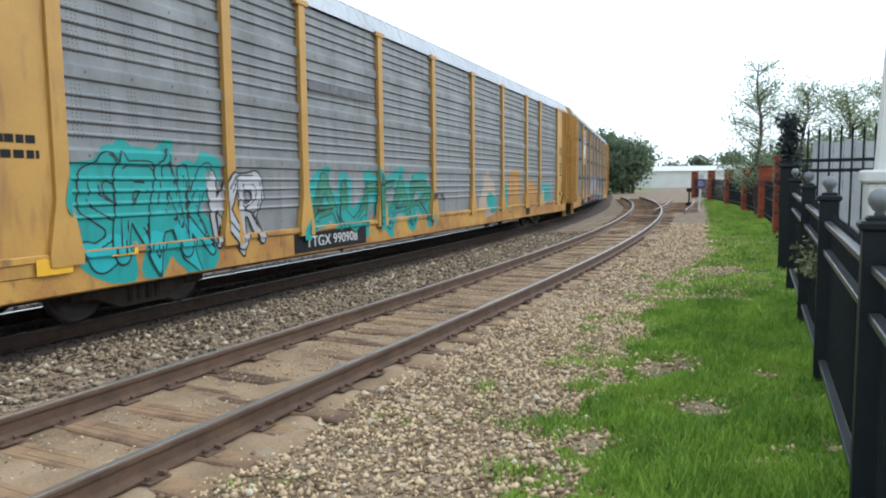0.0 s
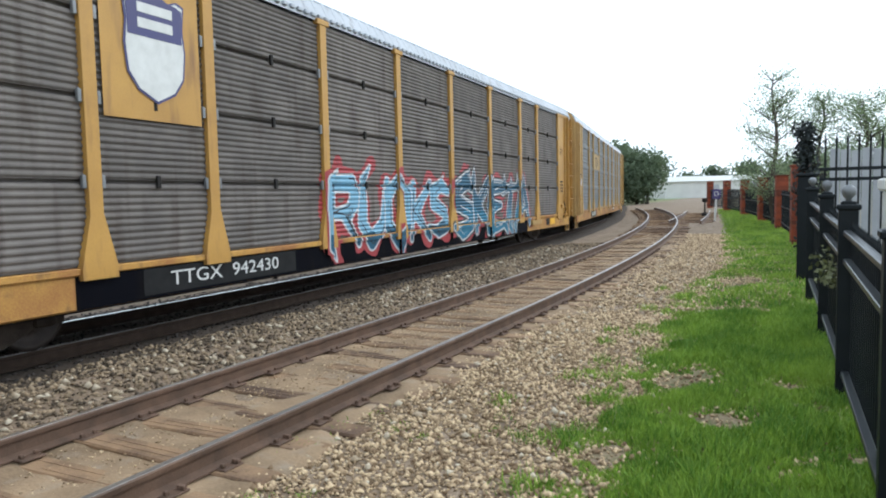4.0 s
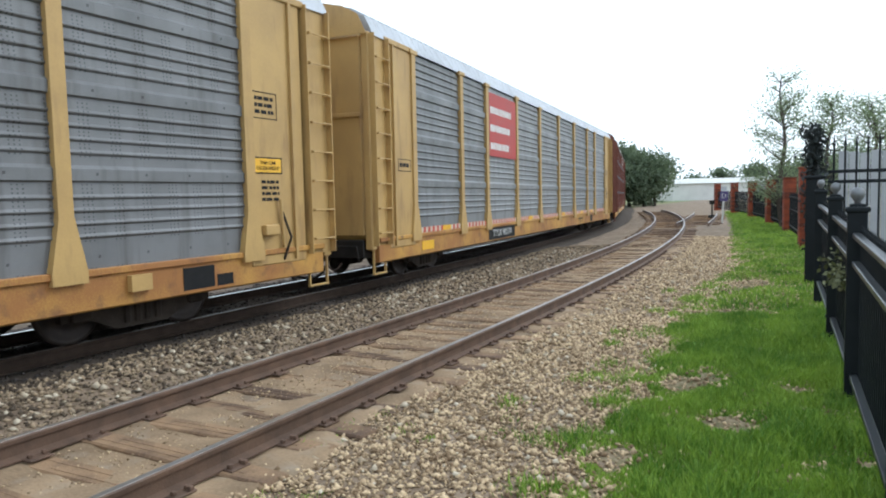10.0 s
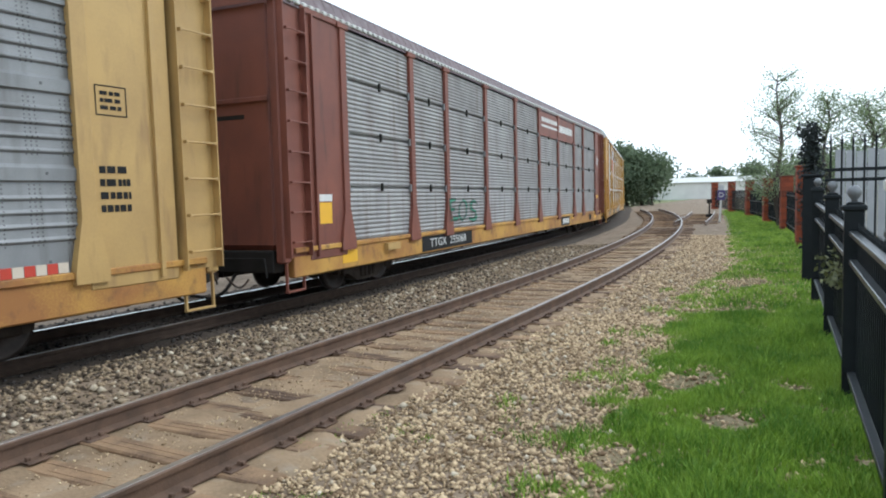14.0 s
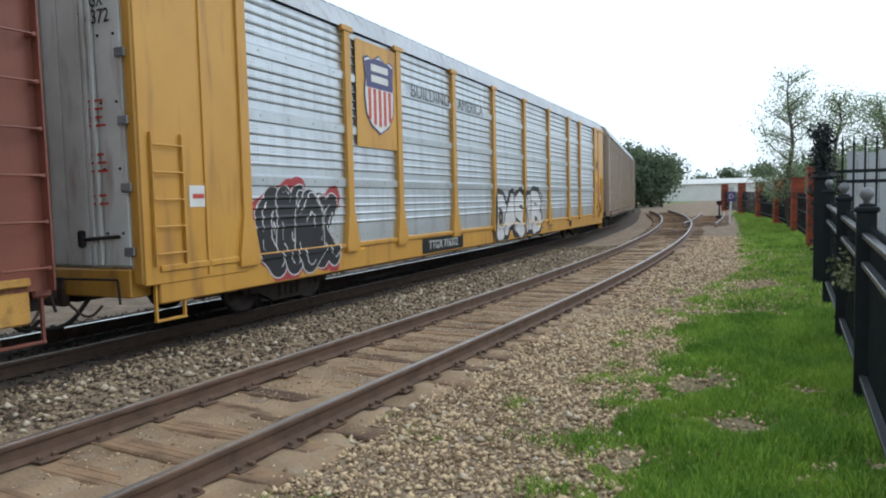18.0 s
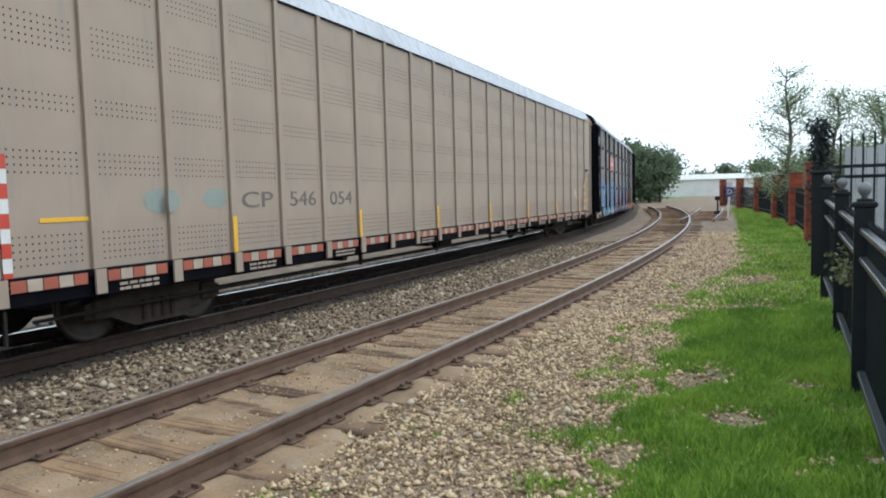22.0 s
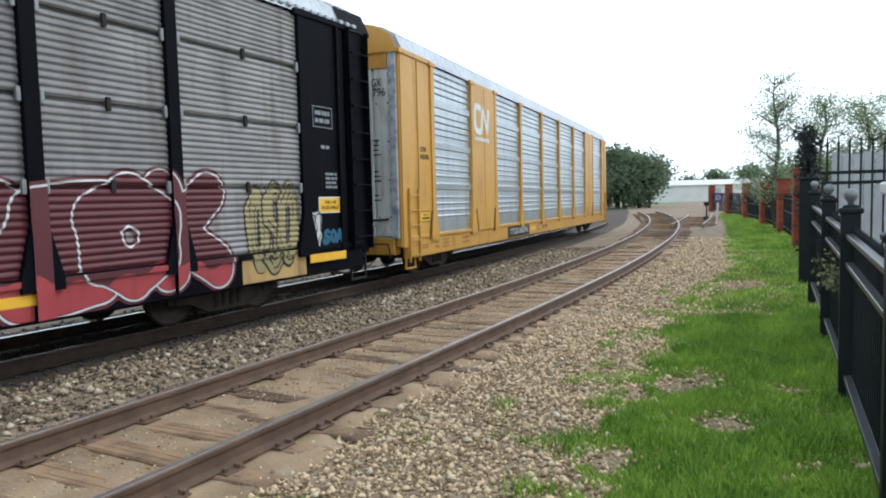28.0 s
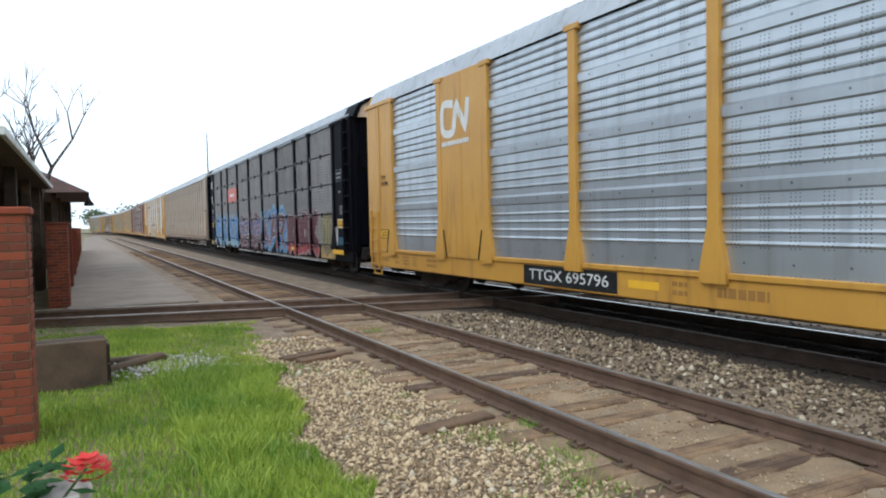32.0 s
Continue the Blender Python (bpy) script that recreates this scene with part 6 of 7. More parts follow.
def lush(x, y):
    """How thick the grass grows at a spot, 0 to 1: tufts with bare gaps."""
    out = []
    for a, b in zip(x, y):
        if b < 0:
            out.append(noise.noise((a * 0.9, b * 0.55, 7.1)) + 0.5 * noise.noise((a * 2.6, b * 2.2, 1.7)))
            continue
        g = 0.24 + 0.6 * noise.noise((a * 1.7, b * 1.1, 7.1)) + 0.3 * noise.noise((a * 6, b * 5, 1.7))
        for px, py, rx, ry in WORN:
            g -= 0.85 * math.exp(-((a - px) / rx) ** 2 - ((b - py) / ry) ** 2)
        out.append(g)
    return np.array(out)


def grow(name, n, y0, y1, x1, thr, hmin, hmax, width, label, material=None, lean=0.5):
    y = rng.uniform(y0, y1, n)
    e = grass_edge(y) + 0.1
    x = e + (x1 - e) * rng.random(n)
    g = lush(x, y) + np.clip((x - e) * 0.3, 0, 0.38)
    keep = g > thr
    x, y, g = x[keep], y[keep], g[keep]
    h = hmin + (hmax - hmin) * np.clip(g * 0.85 + 0.08, 0.04, 1) * rng.uniform(0.5, 1.2, len(x))
    blades(name, x, y, h, material or grass_mat, label, width, lean)


grow("grass_verge", 125000, 2.0, 12.0, 0.5, -0.04, 0.03, 0.24, 0.0055, "lush green spring grass along the fence")
grow("grass_far_verge", 62000, 12.0, 62.0, 0.2, -0.02, 0.05, 0.17, 0.012, "green grass strip running along the brick and iron fence")
grow("grass_lawn", 62000, -14.3, -1.5, 1.2, -0.28, 0.05, 0.17, 0.006, "bright green lawn beside the track crossing", lawn_mat)
grow("tall_grass", 15000, -9.5, -2.6, -0.9, -0.25, 0.12, 0.34, 0.006, "taller bright grass tufts at the lawn edge", lawn_mat, 0.7)
grow("straw", 16000, 2.0, 30.0, 0.2, -0.7, 0.02, 0.05, 0.006, "dry straw and dead stems among the grass", dry_grass, 1.5)


# the lawn round the camera and behind the fence
y = rng.uniform(-16.5, 16, 40000)
x = rng.uniform(-1.9, 7.5, 40000)
keep = (((y < 2.6) & (y > -3)) | (x > 0.3) | ((y < -2) & (x > 0))) & (lush(x, y) > -0.25) & (np.hypot(x - 3, y) < 15 + 2 * np.sin(3 * np.arctan2(y, x - 3)))
x, y = x[keep], y[keep]
blades("lawn_grass", x, y, rng.uniform(0.03, 0.1, len(x)), grass_mat, "mown lawn grass behind the iron fence", 0.008, 0.7)
# tufts that stray into the ballast
y = np.repeat(rng.uniform(2.2, 16.0, 70), 90)
x = grass_edge(y) - np.repeat(rng.exponential(0.22, 70), 90) + 0.15 + rng.normal(0, 0.07, 6300)
y = y + rng.normal(0, 0.09, 6300)
blades("stray_tufts", x, y, rng.uniform(0.03, 0.13, 6300), grass_mat, "small grass tufts straying into the ballast", 0.005, 0.8)
x, y = rng.uniform(-4.0, -2.4, 60), rng.uniform(-9, 6, 60)
x, y = np.repeat(x, 40) + rng.normal(0, 0.06, 2400), np.repeat(y, 40) + rng.normal(0, 0.08, 2400)
blades("track_weeds", x, y, rng.uniform(0.02, 0.07, 2400), grass_mat, "sparse low weeds beside the siding rail", 0.004, 0.9)
# weed clumps between the ties and along the siding rail
wx, wy = [], []
for cx, cy, n, sp in ((-3.84, -5.74, 260, 0.09), (-3.29, -5.63, 160, 0.12), (-3.34, -4.42, 240, 0.14), (-3.54, -4.93, 200, 0.13), (-4.59, -11.8, 120, 0.1), (-3.0, -3.9, 160, 0.16), (-2.6, -9.3, 120, 0.14)):
    wx.append(rng.normal(cx, sp, n))
    wy.append(rng.normal(cy, sp * 1.4, n))
wx, wy = np.concatenate(wx), np.concatenate(wy)
blades("weed_clumps", wx, wy, rng.uniform(0.03, 0.12, len(wx)), grass_mat, "small green weed clumps growing between the ties", 0.004, 0.9)


# ---- iron fence along the verge ----
def fence_x(y):
    return 0.13 - 0.047 * (y - 4.65) - 0.0006 * (y - 4.65) ** 2


POST_Y = [1.9, 4.6, 7.35, 9.95, 13.0]


def fence_z(y):
    return 0.02 * (y - 7.35) - 0.025


fence = thing("iron_fence", "black iron picket fence with ball-topped posts beside the grass", "fence")
k = Kit().box(-0.075, 0.075, -0.075, 0.075, -0.1, 1.68, 0.008)
k.box(-0.095, 0.095, -0.095, 0.095, 1.66, 1.71, 0.012)
k.box(-0.06, 0.06, -0.06, 0.06, 1.7, 1.735, 0.01)
pm = k.mesh("fence_post")
pm.materials.append(fence_black)
bm_ball = Kit().ring([(0.0, 0), (0.028, 0), (0.022, 0.018), (0.034, 0.03), (0.053, 0.06), (0.057, 0.085), (0.048, 0.115), (0.026, 0.135), (0.0, 0.14)], 18).mesh("ball_finial", True)
bm_ball.materials.append(mat("weathered_grey_finial", (0.2, 0.21, 0.22), (0.12, 0.125, 0.13), 6, 0.45, 0.2, 0.1, 40))
pk = Kit().box(-0.009, 0.009, -0.009, 0.009, 0.08, 1.52, 0.003)
pk.add([(-0.009, -0.009, 1.52), (0.009, -0.009, 1.52), (0.009, 0.009, 1.52), (-0.009, 0.009, 1.52), (0, 0, 1.57)], [(0, 1, 4), (1, 2, 4), (2, 3, 4), (3, 0, 4)])
picket = pk.mesh("picket")
picket.materials.append(fence_black)
for i, y in enumerate(POST_Y):
    p = part("fence_post", pm, None, fence, at=pose(fence_x(y), y, fence_z(y)))
    part("ball_finial", bm_ball, None, p, "grey ball finial", at=pose(0, 0, 1.735))
    if i + 1 == len(POST_Y):
        continue
    y2 = POST_Y[i + 1]
    a = Vector((fence_x(y), y, 0))
    b = Vector((fence_x(y2), y2, 0))
    ang = math.degrees(math.atan2(-(b.x - a.x), b.y - a.y))
    ln = (b - a).length
    for z in (0.26, 1.23, 1.47):
        part("fence_rail", Kit().box(-0.03, 0.03, 0.07, ln - 0.07, z - 0.02, z + 0.025, 0.006), fence_rail_mat, fence, at=pose(a.x - 0.012, a.y, fence_z(y), math.degrees(math.atan2(fence_z(y2) - fence_z(y), ln)), 0, ang))
    nn = int(ln / 0.11)
    for j in range(1, nn):
        q = a.lerp(b, j / nn)
        part("picket", picket, None, fence, at=pose(q.x + 0.03, q.y, fence_z(q.y), 0, 0, ang))

# wide end post, and the gate behind
k = Kit().box(-0.15, 0.15, -0.15, 0.15, -0.1, 2.0, 0.015).box(-0.18, 0.18, -0.18, 0.18, 2.0, 2.06, 0.015)
tagged(part("gate_post", k, fence_black, at=pose(-0.42, 15.6, 0)), "wide black metal gate post between the iron and brick fences", "gate post")
gate = thing("picket_gate", "tall black iron picket gate standing behind the fence", "gate", at=pose(-0.22, 9.98, 0))
for i in range(11):
    k = Kit().box(-0.011, 0.011, -0.011, 0.011, 0.1, 2.36, 0.003)
    k.add([(-0.016, -0.016, 2.34), (0.016, -0.016, 2.34), (0.016, 0.016, 2.34), (-0.016, 0.016, 2.34), (0, 0, 2.46)], [(0, 1, 4), (1, 2, 4), (2, 3, 4), (3, 0, 4)])
    part("picket", k, fence_black, gate, at=pose(0.06 + 0.115 * i, 0, 0))
for z in (0.3, 1.91, 2.03):
    part("gate_rail", Kit().box(0.0, 1.25, -0.02, 0.02, z - 0.02, z + 0.02, 0.005), fence_black, gate)
wall = thing("board_fence", "grey vertical board fence behind the iron gate", "fence", at=pose(-0.05, 14.4, 0))
for i in range(14):
    part("board", Kit().box(i * 0.16, i * 0.16 + 0.15, -0.012, 0.012, 0.02, 2.45 - 0.02 * (i % 3), 0.004), wall_grey, wall)
col = thing("porch_column", "pale tapered porch column on a square white pedestal", "column", at=pose(0.62, 8.2, 0))
k = Kit().add([(sx * w, sy * w, z) for z, w in ((1.9, 0.22), (4.2, 0.13)) for sx, sy in ((-1, -1), (1, -1), (1, 1), (-1, 1))], [(3, 2, 1, 0), (4, 5, 6, 7), (0, 1, 5, 4), (1, 2, 6, 5), (2, 3, 7, 6), (3, 0, 4, 7)])
part("shaft", k, shed_white, col)
part("pedestal", Kit().box(-0.3, 0.3, -0.3, 0.3, 0, 1.78, 0.02).box(-0.34, 0.34, -0.34, 0.34, 1.78, 1.9, 0.02), shed_white, col)
urn = thing("garden_urn", "dark turned garden urn on a low plinth", "urn", at=pose(0.3, 5.2, 0))
part("plinth", Kit().box(-0.12, 0.12, -0.12, 0.12, 0, 1.4, 0.01), timber, urn)
part("bowl", Kit().ring([(0.0, 1.4), (0.09, 1.4), (0.05, 1.44), (0.12, 1.5), (0.13, 1.58), (0.1, 1.6), (0.0, 1.6)], 18), grime, urn, smooth=True)


# ---- brick pillars and fence panels ----
BRICK = {}


def brick_pillar(at, w, h, real=True, label="red brick fence pillar with pale mortar joints"):
    ob = thing("brick_pillar", label, "pillar", at=at, group="brick pillars")
    part("core", Kit().box(-w / 2 + 0.008, w / 2 - 0.008, -w / 2 + 0.008, w / 2 - 0.008, -0.1, h - 0.06), mortar if real else brick_mat, ob, "pale mortar core")
    part("cap", Kit().box(-w / 2 - 0.03, w / 2 + 0.03, -w / 2 - 0.03, w / 2 + 0.03, h - 0.065, h, 0.012), brick_mat, ob, "flat brick cap")
    n = int((h - 0.07) / 0.075)
    step = (h - 0.07) / n
    if not real:
        for i in range(n // 2):
            part("brick_course", Kit().box(-w / 2, w / 2, -w / 2, w / 2, i * step * 2 + 0.008, (i + 1) * step * 2 - 0.008, 0.004), brick_mat, ob)
        return ob
    for i in range(n):
        z = i * step
        cuts = [(0, 0.5), (0.5, 1)] if i % 2 else [(0, 0.27), (0.27, 0.73), (0.73, 1)]
        for face in range(4):
            for a, b in cuts:
                key = (round(w, 2), round(b - a, 2), round(step, 3))
                if key not in BRICK:
                    L = (b - a) * (w - 0.02) - 0.01
                    me = Kit().box(-L / 2, L / 2, 0, 0.02, 0.005, step - 0.006, 0.0035).mesh("brick")
                    me.materials.append(brick_mat)
                    BRICK[key] = me
                m = (a + b) / 2 * (w - 0.02) - (w - 0.02) / 2
                part("brick", BRICK[key], None, ob, at=pose(0, 0, 0, 0, 0, face * 90) @ pose(m, -w / 2 - 0.004, z))
    return ob


brick_pillar(pose(0.45, -7.53, 0), 0.46, 2.06)
brick_pillar(pose(0.4, -19.45, 0), 0.46, 2.02)
FAR_PILLARS = [(-0.72, 24.6), (-1.55, 33.0), (-2.75, 41.0), (-4.3, 49.0), (-6.2, 57.0), (-8.4, 65.0)]
for i, (x, y) in enumerate(FAR_PILLARS):
    brick_pillar(pose(x, y, 0, 0, 0, 8 + 3 * i), 0.46, 2.45 if i == 0 else 2.25, False, "red brick pillar between black iron fence panels")
spans = [((-0.42, 15.75), FAR_PILLARS[0])] + list(zip(FAR_PILLARS, FAR_PILLARS[1:]))
for (xa, ya), (xb, yb) in spans:
    ln = math.hypot(xb - xa, yb - ya)
    pan = thing("picket_fence", "black iron picket panel between brick pillars", "fence", at=pose(xa, ya, 0, 0, 0, math.degrees(math.atan2(xa - xb, yb - ya))), group="iron panels")
    for z in (0.3, 0.95, 1.45):
        part("fence_rail", Kit().box(-0.025, 0.025, 0.2, ln - 0.2, z - 0.02, z + 0.025, 0.005), fence_black, pan)
    nn = int(ln / 0.16)
    for j in range(2, nn - 1):
        part("picket", picket, None, pan, at=pose(0, ln * j / nn, 0.05))

# ---- posts and small trackside things ----
sg = thing("letter_sign", "small purple sign with a white letter on a white post", "sign", at=pose(-5.15, 41.3, 0, 0, 3, 8))
part("post", Kit().box(-0.05, 0.05, -0.03, 0.03, -0.1, 1.3, 0.006), mark_white, sg)
part("board", Kit().box(-0.2, 0.2, -0.06, -0.035, 1.15, 1.68, 0.01), mat("sign_purple", (0.06, 0.045, 0.16), (0.08, 0.06, 0.18), 4, 0.5, bump=0), sg)
lettering("letter", "D", 0.36, mark_white, sg, pose(0, -0.066, 1.42, 90, 0, 0))
sw = thing("switch_stand", "low black switch stand beside the points", "switch stand", at=pose(-6.5, 47.5, 0))
part("stand", Kit().box(-0.2, 0.2, -0.15, 0.15, -0.05, 0.18, 0.02).tube((0, 0, 0.15), (0, 0, 1.0), 0.06, 0.04), grime, sw)
part("target", Kit().box(-0.16, 0.16, -0.02, 0.02, 0.85, 1.1, 0.02), grime, sw)

# stacked old timbers by the crossing
st = thing("timber_stack", "stack of dark weathered railway timbers on the lawn", "timber stack", at=pose(0.62, -10.1, 0, 0, 0, 3))
rnd = random.Random(5)
for lay in range(2):
    for j in range(3):
        y0 = -0.42 + j * 0.285
        part("timber", Kit().box(-1.05 + rnd.uniform(-0.03, 0.03), 1.1, y0 + 0.01, y0 + 0.27, lay * 0.25 + (0.0 if lay else -0.03), lay * 0.25 + 0.235, 0.015), timber, st)
part("timber", Kit().box(-0.98, 1.1, 0.46, 0.58, 0.0, 0.56, 0.012), timber, st)
for x, y, r, s in ((-0.75, -10.5, 25, 0.4), (-0.62, -10.75, -30, 0.32)):
    k = Kit().box(-s, s, -0.09, 0.09, 0, 0.14, 0.03)
    tagged(part("broken_timber", k, timber, at=pose(x, y, -0.01, 0, 6, r)), "broken piece of dark timber lying in the grass", "timber")
x, y = rng.normal(-1.15, 0.35, 900), rng.normal(-10.4, 0.35, 900)
stones("grit_heap", x, y, 0.01, 0.03, mat("pale_grit", (0.5, 0.47, 0.42), (0.3, 0.28, 0.25), 9, 0.9, 0, 0.2, 60, 0.8, 0.5, island=True), "pale grit spilled in the grass", 0.05)

# old brown tie pieces at the edge of the siding
for x, y, r in ((-3.15, -9.95, 8), (-3.0, -10.25, 12), (-3.2, -6.15, 4)):
    tagged(part("loose_tie_end", Kit().box(-0.4, 0.4, -0.1, 0.1, -0.05, 0.05, 0.014), old_tie, at=pose(x, y, -0.025, 0, 2, r)), "loose weathered tie end in the ballast", "timber")

# potted red flower close to the camera
pot = thing("flower_pot", "pale clay pot with a red flower and dark leaves", "potted plant", at=pose(-0.13, -2.75, 0))
part("stand", Kit().box(-0.09, 0.09, -0.09, 0.09, -0.05, 0.9, 0.01), timber, pot, "dark wooden stand")
part("pot", Kit().ring([(0.0, 0.9), (0.06, 0.9), (0.075, 1.02), (0.088, 1.08), (0.09, 1.11), (0.082, 1.115), (0.075, 1.09), (0.0, 1.085)], 20), mat("pale_clay", (0.5, 0.47, 0.42), (0.4, 0.37, 0.33), 8, 0.8), pot, smooth=True)
k = Kit()
rnd = random.Random(3)
for i in range(34):
    a, rr, h = rnd.uniform(0, 6.28), rnd.uniform(0.02, 0.17), rnd.uniform(1.1, 1.2)
    c = Vector((0.07 + rr * math.cos(a), rr * math.sin(a), h))
    u = Vector((math.cos(a), math.sin(a), rnd.uniform(-0.4, 0.4))).normalized() * rnd.uniform(0.03, 0.05)
    w = u.cross(Vector((0, 0, 1))).normalized() * 0.022
    k.add([c - u, c + w, c + u, c - w, c + Vector((0, 0, 0.008))], [(0, 1, 4), (1, 2, 4), (2, 3, 4), (3, 0, 4)])
part("leaves", k, mat("dark_rose_leaf", (0.025, 0.075, 0.018), (0.015, 0.045, 0.012), 5, 0.75, spec=0.15), pot)
k = Kit()
for ring_i, (nn, rr, zz) in enumerate(((5, 0.016, 0.03), (7, 0.034, 0.02), (9, 0.05, 0.002), (9, 0.055, -0.018))):
    for i in range(nn):
        a = 6.28 * i / nn + ring_i * 0.5
        c = Vector((-0.075 + rr * math.cos(a), rr * math.sin(a), 1.165 + zz))
        u = Vector((math.cos(a), math.sin(a), 0.5)).normalized() * 0.024
        w = Vector((-math.sin(a), math.cos(a), 0)) * 0.022
        k.add([c - u * 0.4, c + w, c + u, c - w, c + Vector((0, 0, -0.006))], [(0, 1, 4), (1, 2, 4), (2, 3, 4), (3, 0, 4)])
part("flower", k, petal, pot, "bright red flower head")
part("stem", Kit().tube((0.0, 0, 1.07), (-0.075, 0, 1.165), 0.004, n=6), mat("green_stem", (0.06, 0.12, 0.03), (0.05, 0.1, 0.03)), pot)

# ---- platform and station ----
pl = Kit().box(-2.65, 0.25, -170, -18.7, -0.2, 0.03, 0.02)
tagged(part("platform_paving", pl, concrete), "long grey concrete platform paving beside the siding", "pavement", kind="structure")
wl2 = thing("platform_wall", "low brown brick wall along the station platform", "wall", kind="structure")
for i in range(7):
    y1 = -19.75 - i * 6.4
    part("wall_panel", Kit().box(0.32, 0.5, y1 - 6.0, y1, -0.05, 1.72, 0.01), brick_mat, wl2)
    part("pier", Kit().box(0.2, 0.6, y1 - 6.4, y1 - 6.0, -0.05, 1.9, 0.01), brick_mat, wl2)
sta = thing("station_building", "dark brick railway station with brown hipped roofs", "building", at=pose(0, 0, 0))


def hip_roof(x0, x1, y0, y1, z, rise, over):
    k = Kit()
    m = min(x1 - x0, y1 - y0) / 2
    xa, xb = (x0 + m, x1 - m) if x1 - x0 > y1 - y0 else ((x0 + x1) / 2,) * 2
    ya, yb = (y0 + m, y1 - m) if y1 - y0 >= x1 - x0 else ((y0 + y1) / 2,) * 2
    if x1 - x0 > y1 - y0:
        top = [(xa, (y0 + y1) / 2, z + rise), (xb, (y0 + y1) / 2, z + rise)]
        fs = [(0, 1, 5, 4), (1, 2, 5), (2, 3, 4, 5), (3, 0, 4)]
    else:
        top = [((x0 + x1) / 2, ya, z + rise), ((x0 + x1) / 2, yb, z + rise)]
        fs = [(0, 1, 4), (1, 2, 5, 4), (2, 3, 5), (3, 0, 4, 5)]
    k.add([(x0, y0, z), (x1, y0, z), (x1, y1, z), (x0, y1, z)] + top, fs + [(3, 2, 1, 0)])
    return k


part("wall", Kit().box(2.3, 8.6, -25.0, -12.8, -0.1, 3.2), mat("dark_station_brick", (0.16, 0.07, 0.05), (0.1, 0.05, 0.04), 3, 0.9, 0, 0.3, 40), sta)
roof_p = part("roof", hip_roof(0.75, 9.6, -26.0, -11.4, 3.22, 2.3, 0), roof_tile, sta)
part("gutter", Kit().box(0.68, 0.76, -26.05, -11.35, 3.12, 3.24, 0.01), white_paint, roof_p, "pale gutter")
part("soffit", Kit().box(0.76, 9.5, -25.95, -11.45, 3.12, 3.2), timber, sta)
for y in (-13, -17, -21, -25):
    part("porch_post", Kit().box(1.0, 1.22, y - 0.11, y + 0.11, 0, 3.15, 0.01), timber, sta)
    part("window", Kit().box(2.24, 2.33, y + 0.8, y + 2.0, 1.0, 2.4, 0.01), grime, sta)
part("porch_end_wall", Kit().box(0.95, 2.3, -25.45, -25.3, -0.1, 3.12), timber, sta)
can = thing("platform_canopy", "brown roofed platform canopy on dark posts", "canopy")
part("roof", hip_roof(-0.35, 4.0, -38.0, -27.5, 3.1, 1.2, 0), roof_tile, can)
for y in (-28.3, -32.5, -37.2):
    for x in (0.75, 3.6):
        part("post", Kit().box(x - 0.09, x + 0.09, y - 0.09, y + 0.09, 0, 3.12, 0.01), timber, can)
part("back_wall", Kit().box(0.4, 3.7, -37.8, -37.65, 0, 3.12), timber, can)
lamp = thing("platform_lamp", "dark hanging lamp under the canopy eave", "lamp", at=pose(-0.33, -28.0, 2.65))
part("shade", Kit().ring([(0.0, 0.3), (0.03, 0.3), (0.05, 0.22), (0.16, 0.08), (0.17, 0.0), (0.0, 0.02)], 14), grime, lamp)
part("hanger", Kit().tube((0, 0, 0.28), (0, 0, 0.46), 0.015), grime, lamp)

# shed far beyond the bend
sh = thing("metal_shed", "long low white metal shed beyond the bend", "shed", at=pose(-22.0, 118.5, 0, 0, 0, 32))
part("wall", Kit().box(0, 26, 0, 12, -0.2, 2.7), shed_white, sh)
part("roof", Kit().add([(-0.3, -0.4, 2.7), (26.3, -0.4, 2.7), (26.3, 12.4, 2.7), (-0.3, 12.4, 2.7), (-0.3, 6, 3.6), (26.3, 6, 3.6)], [(0, 1, 5, 4), (2, 3, 4, 5), (1, 2, 5), (3, 0, 4), (3, 2, 1, 0)]), white_paint, sh)
part("door", Kit().box(8.0, 9.0, -0.06, 0.02, -0.1, 2.1, 0.01), wall_grey, sh)
part("door", Kit().box(14.0, 17.0, -0.06, 0.02, -0.1, 2.4, 0.01), wall_grey, sh)
tagged(part("radio_mast", Kit().tube((0, 0, 0), (0, 0, 13), 0.12, 0.05), grime, at=pose(-13.6, -89.5, 0)), "thin dark radio mast beyond the train", "mast")


# ---- trees ----
def limbs(k, rnd, p, d, length, r, depth, tips, spread_a=0.55):
    q = p + d * length
    k.tube(p, q, r, r * 0.68, 6 if depth > 1 else 4, False)
    tips.append(q)
    if depth == 0:
        return
    for _ in range(rnd.choice((2, 3, 3))):
        nd = (d + Vector((rnd.uniform(-1, 1), rnd.uniform(-1, 1), rnd.uniform(-0.4, 0.7))) * spread_a).normalized()
        limbs(k, rnd, q, nd, length * rnd.uniform(0.6, 0.85), r * 0.6, depth - 1, tips, spread_a)


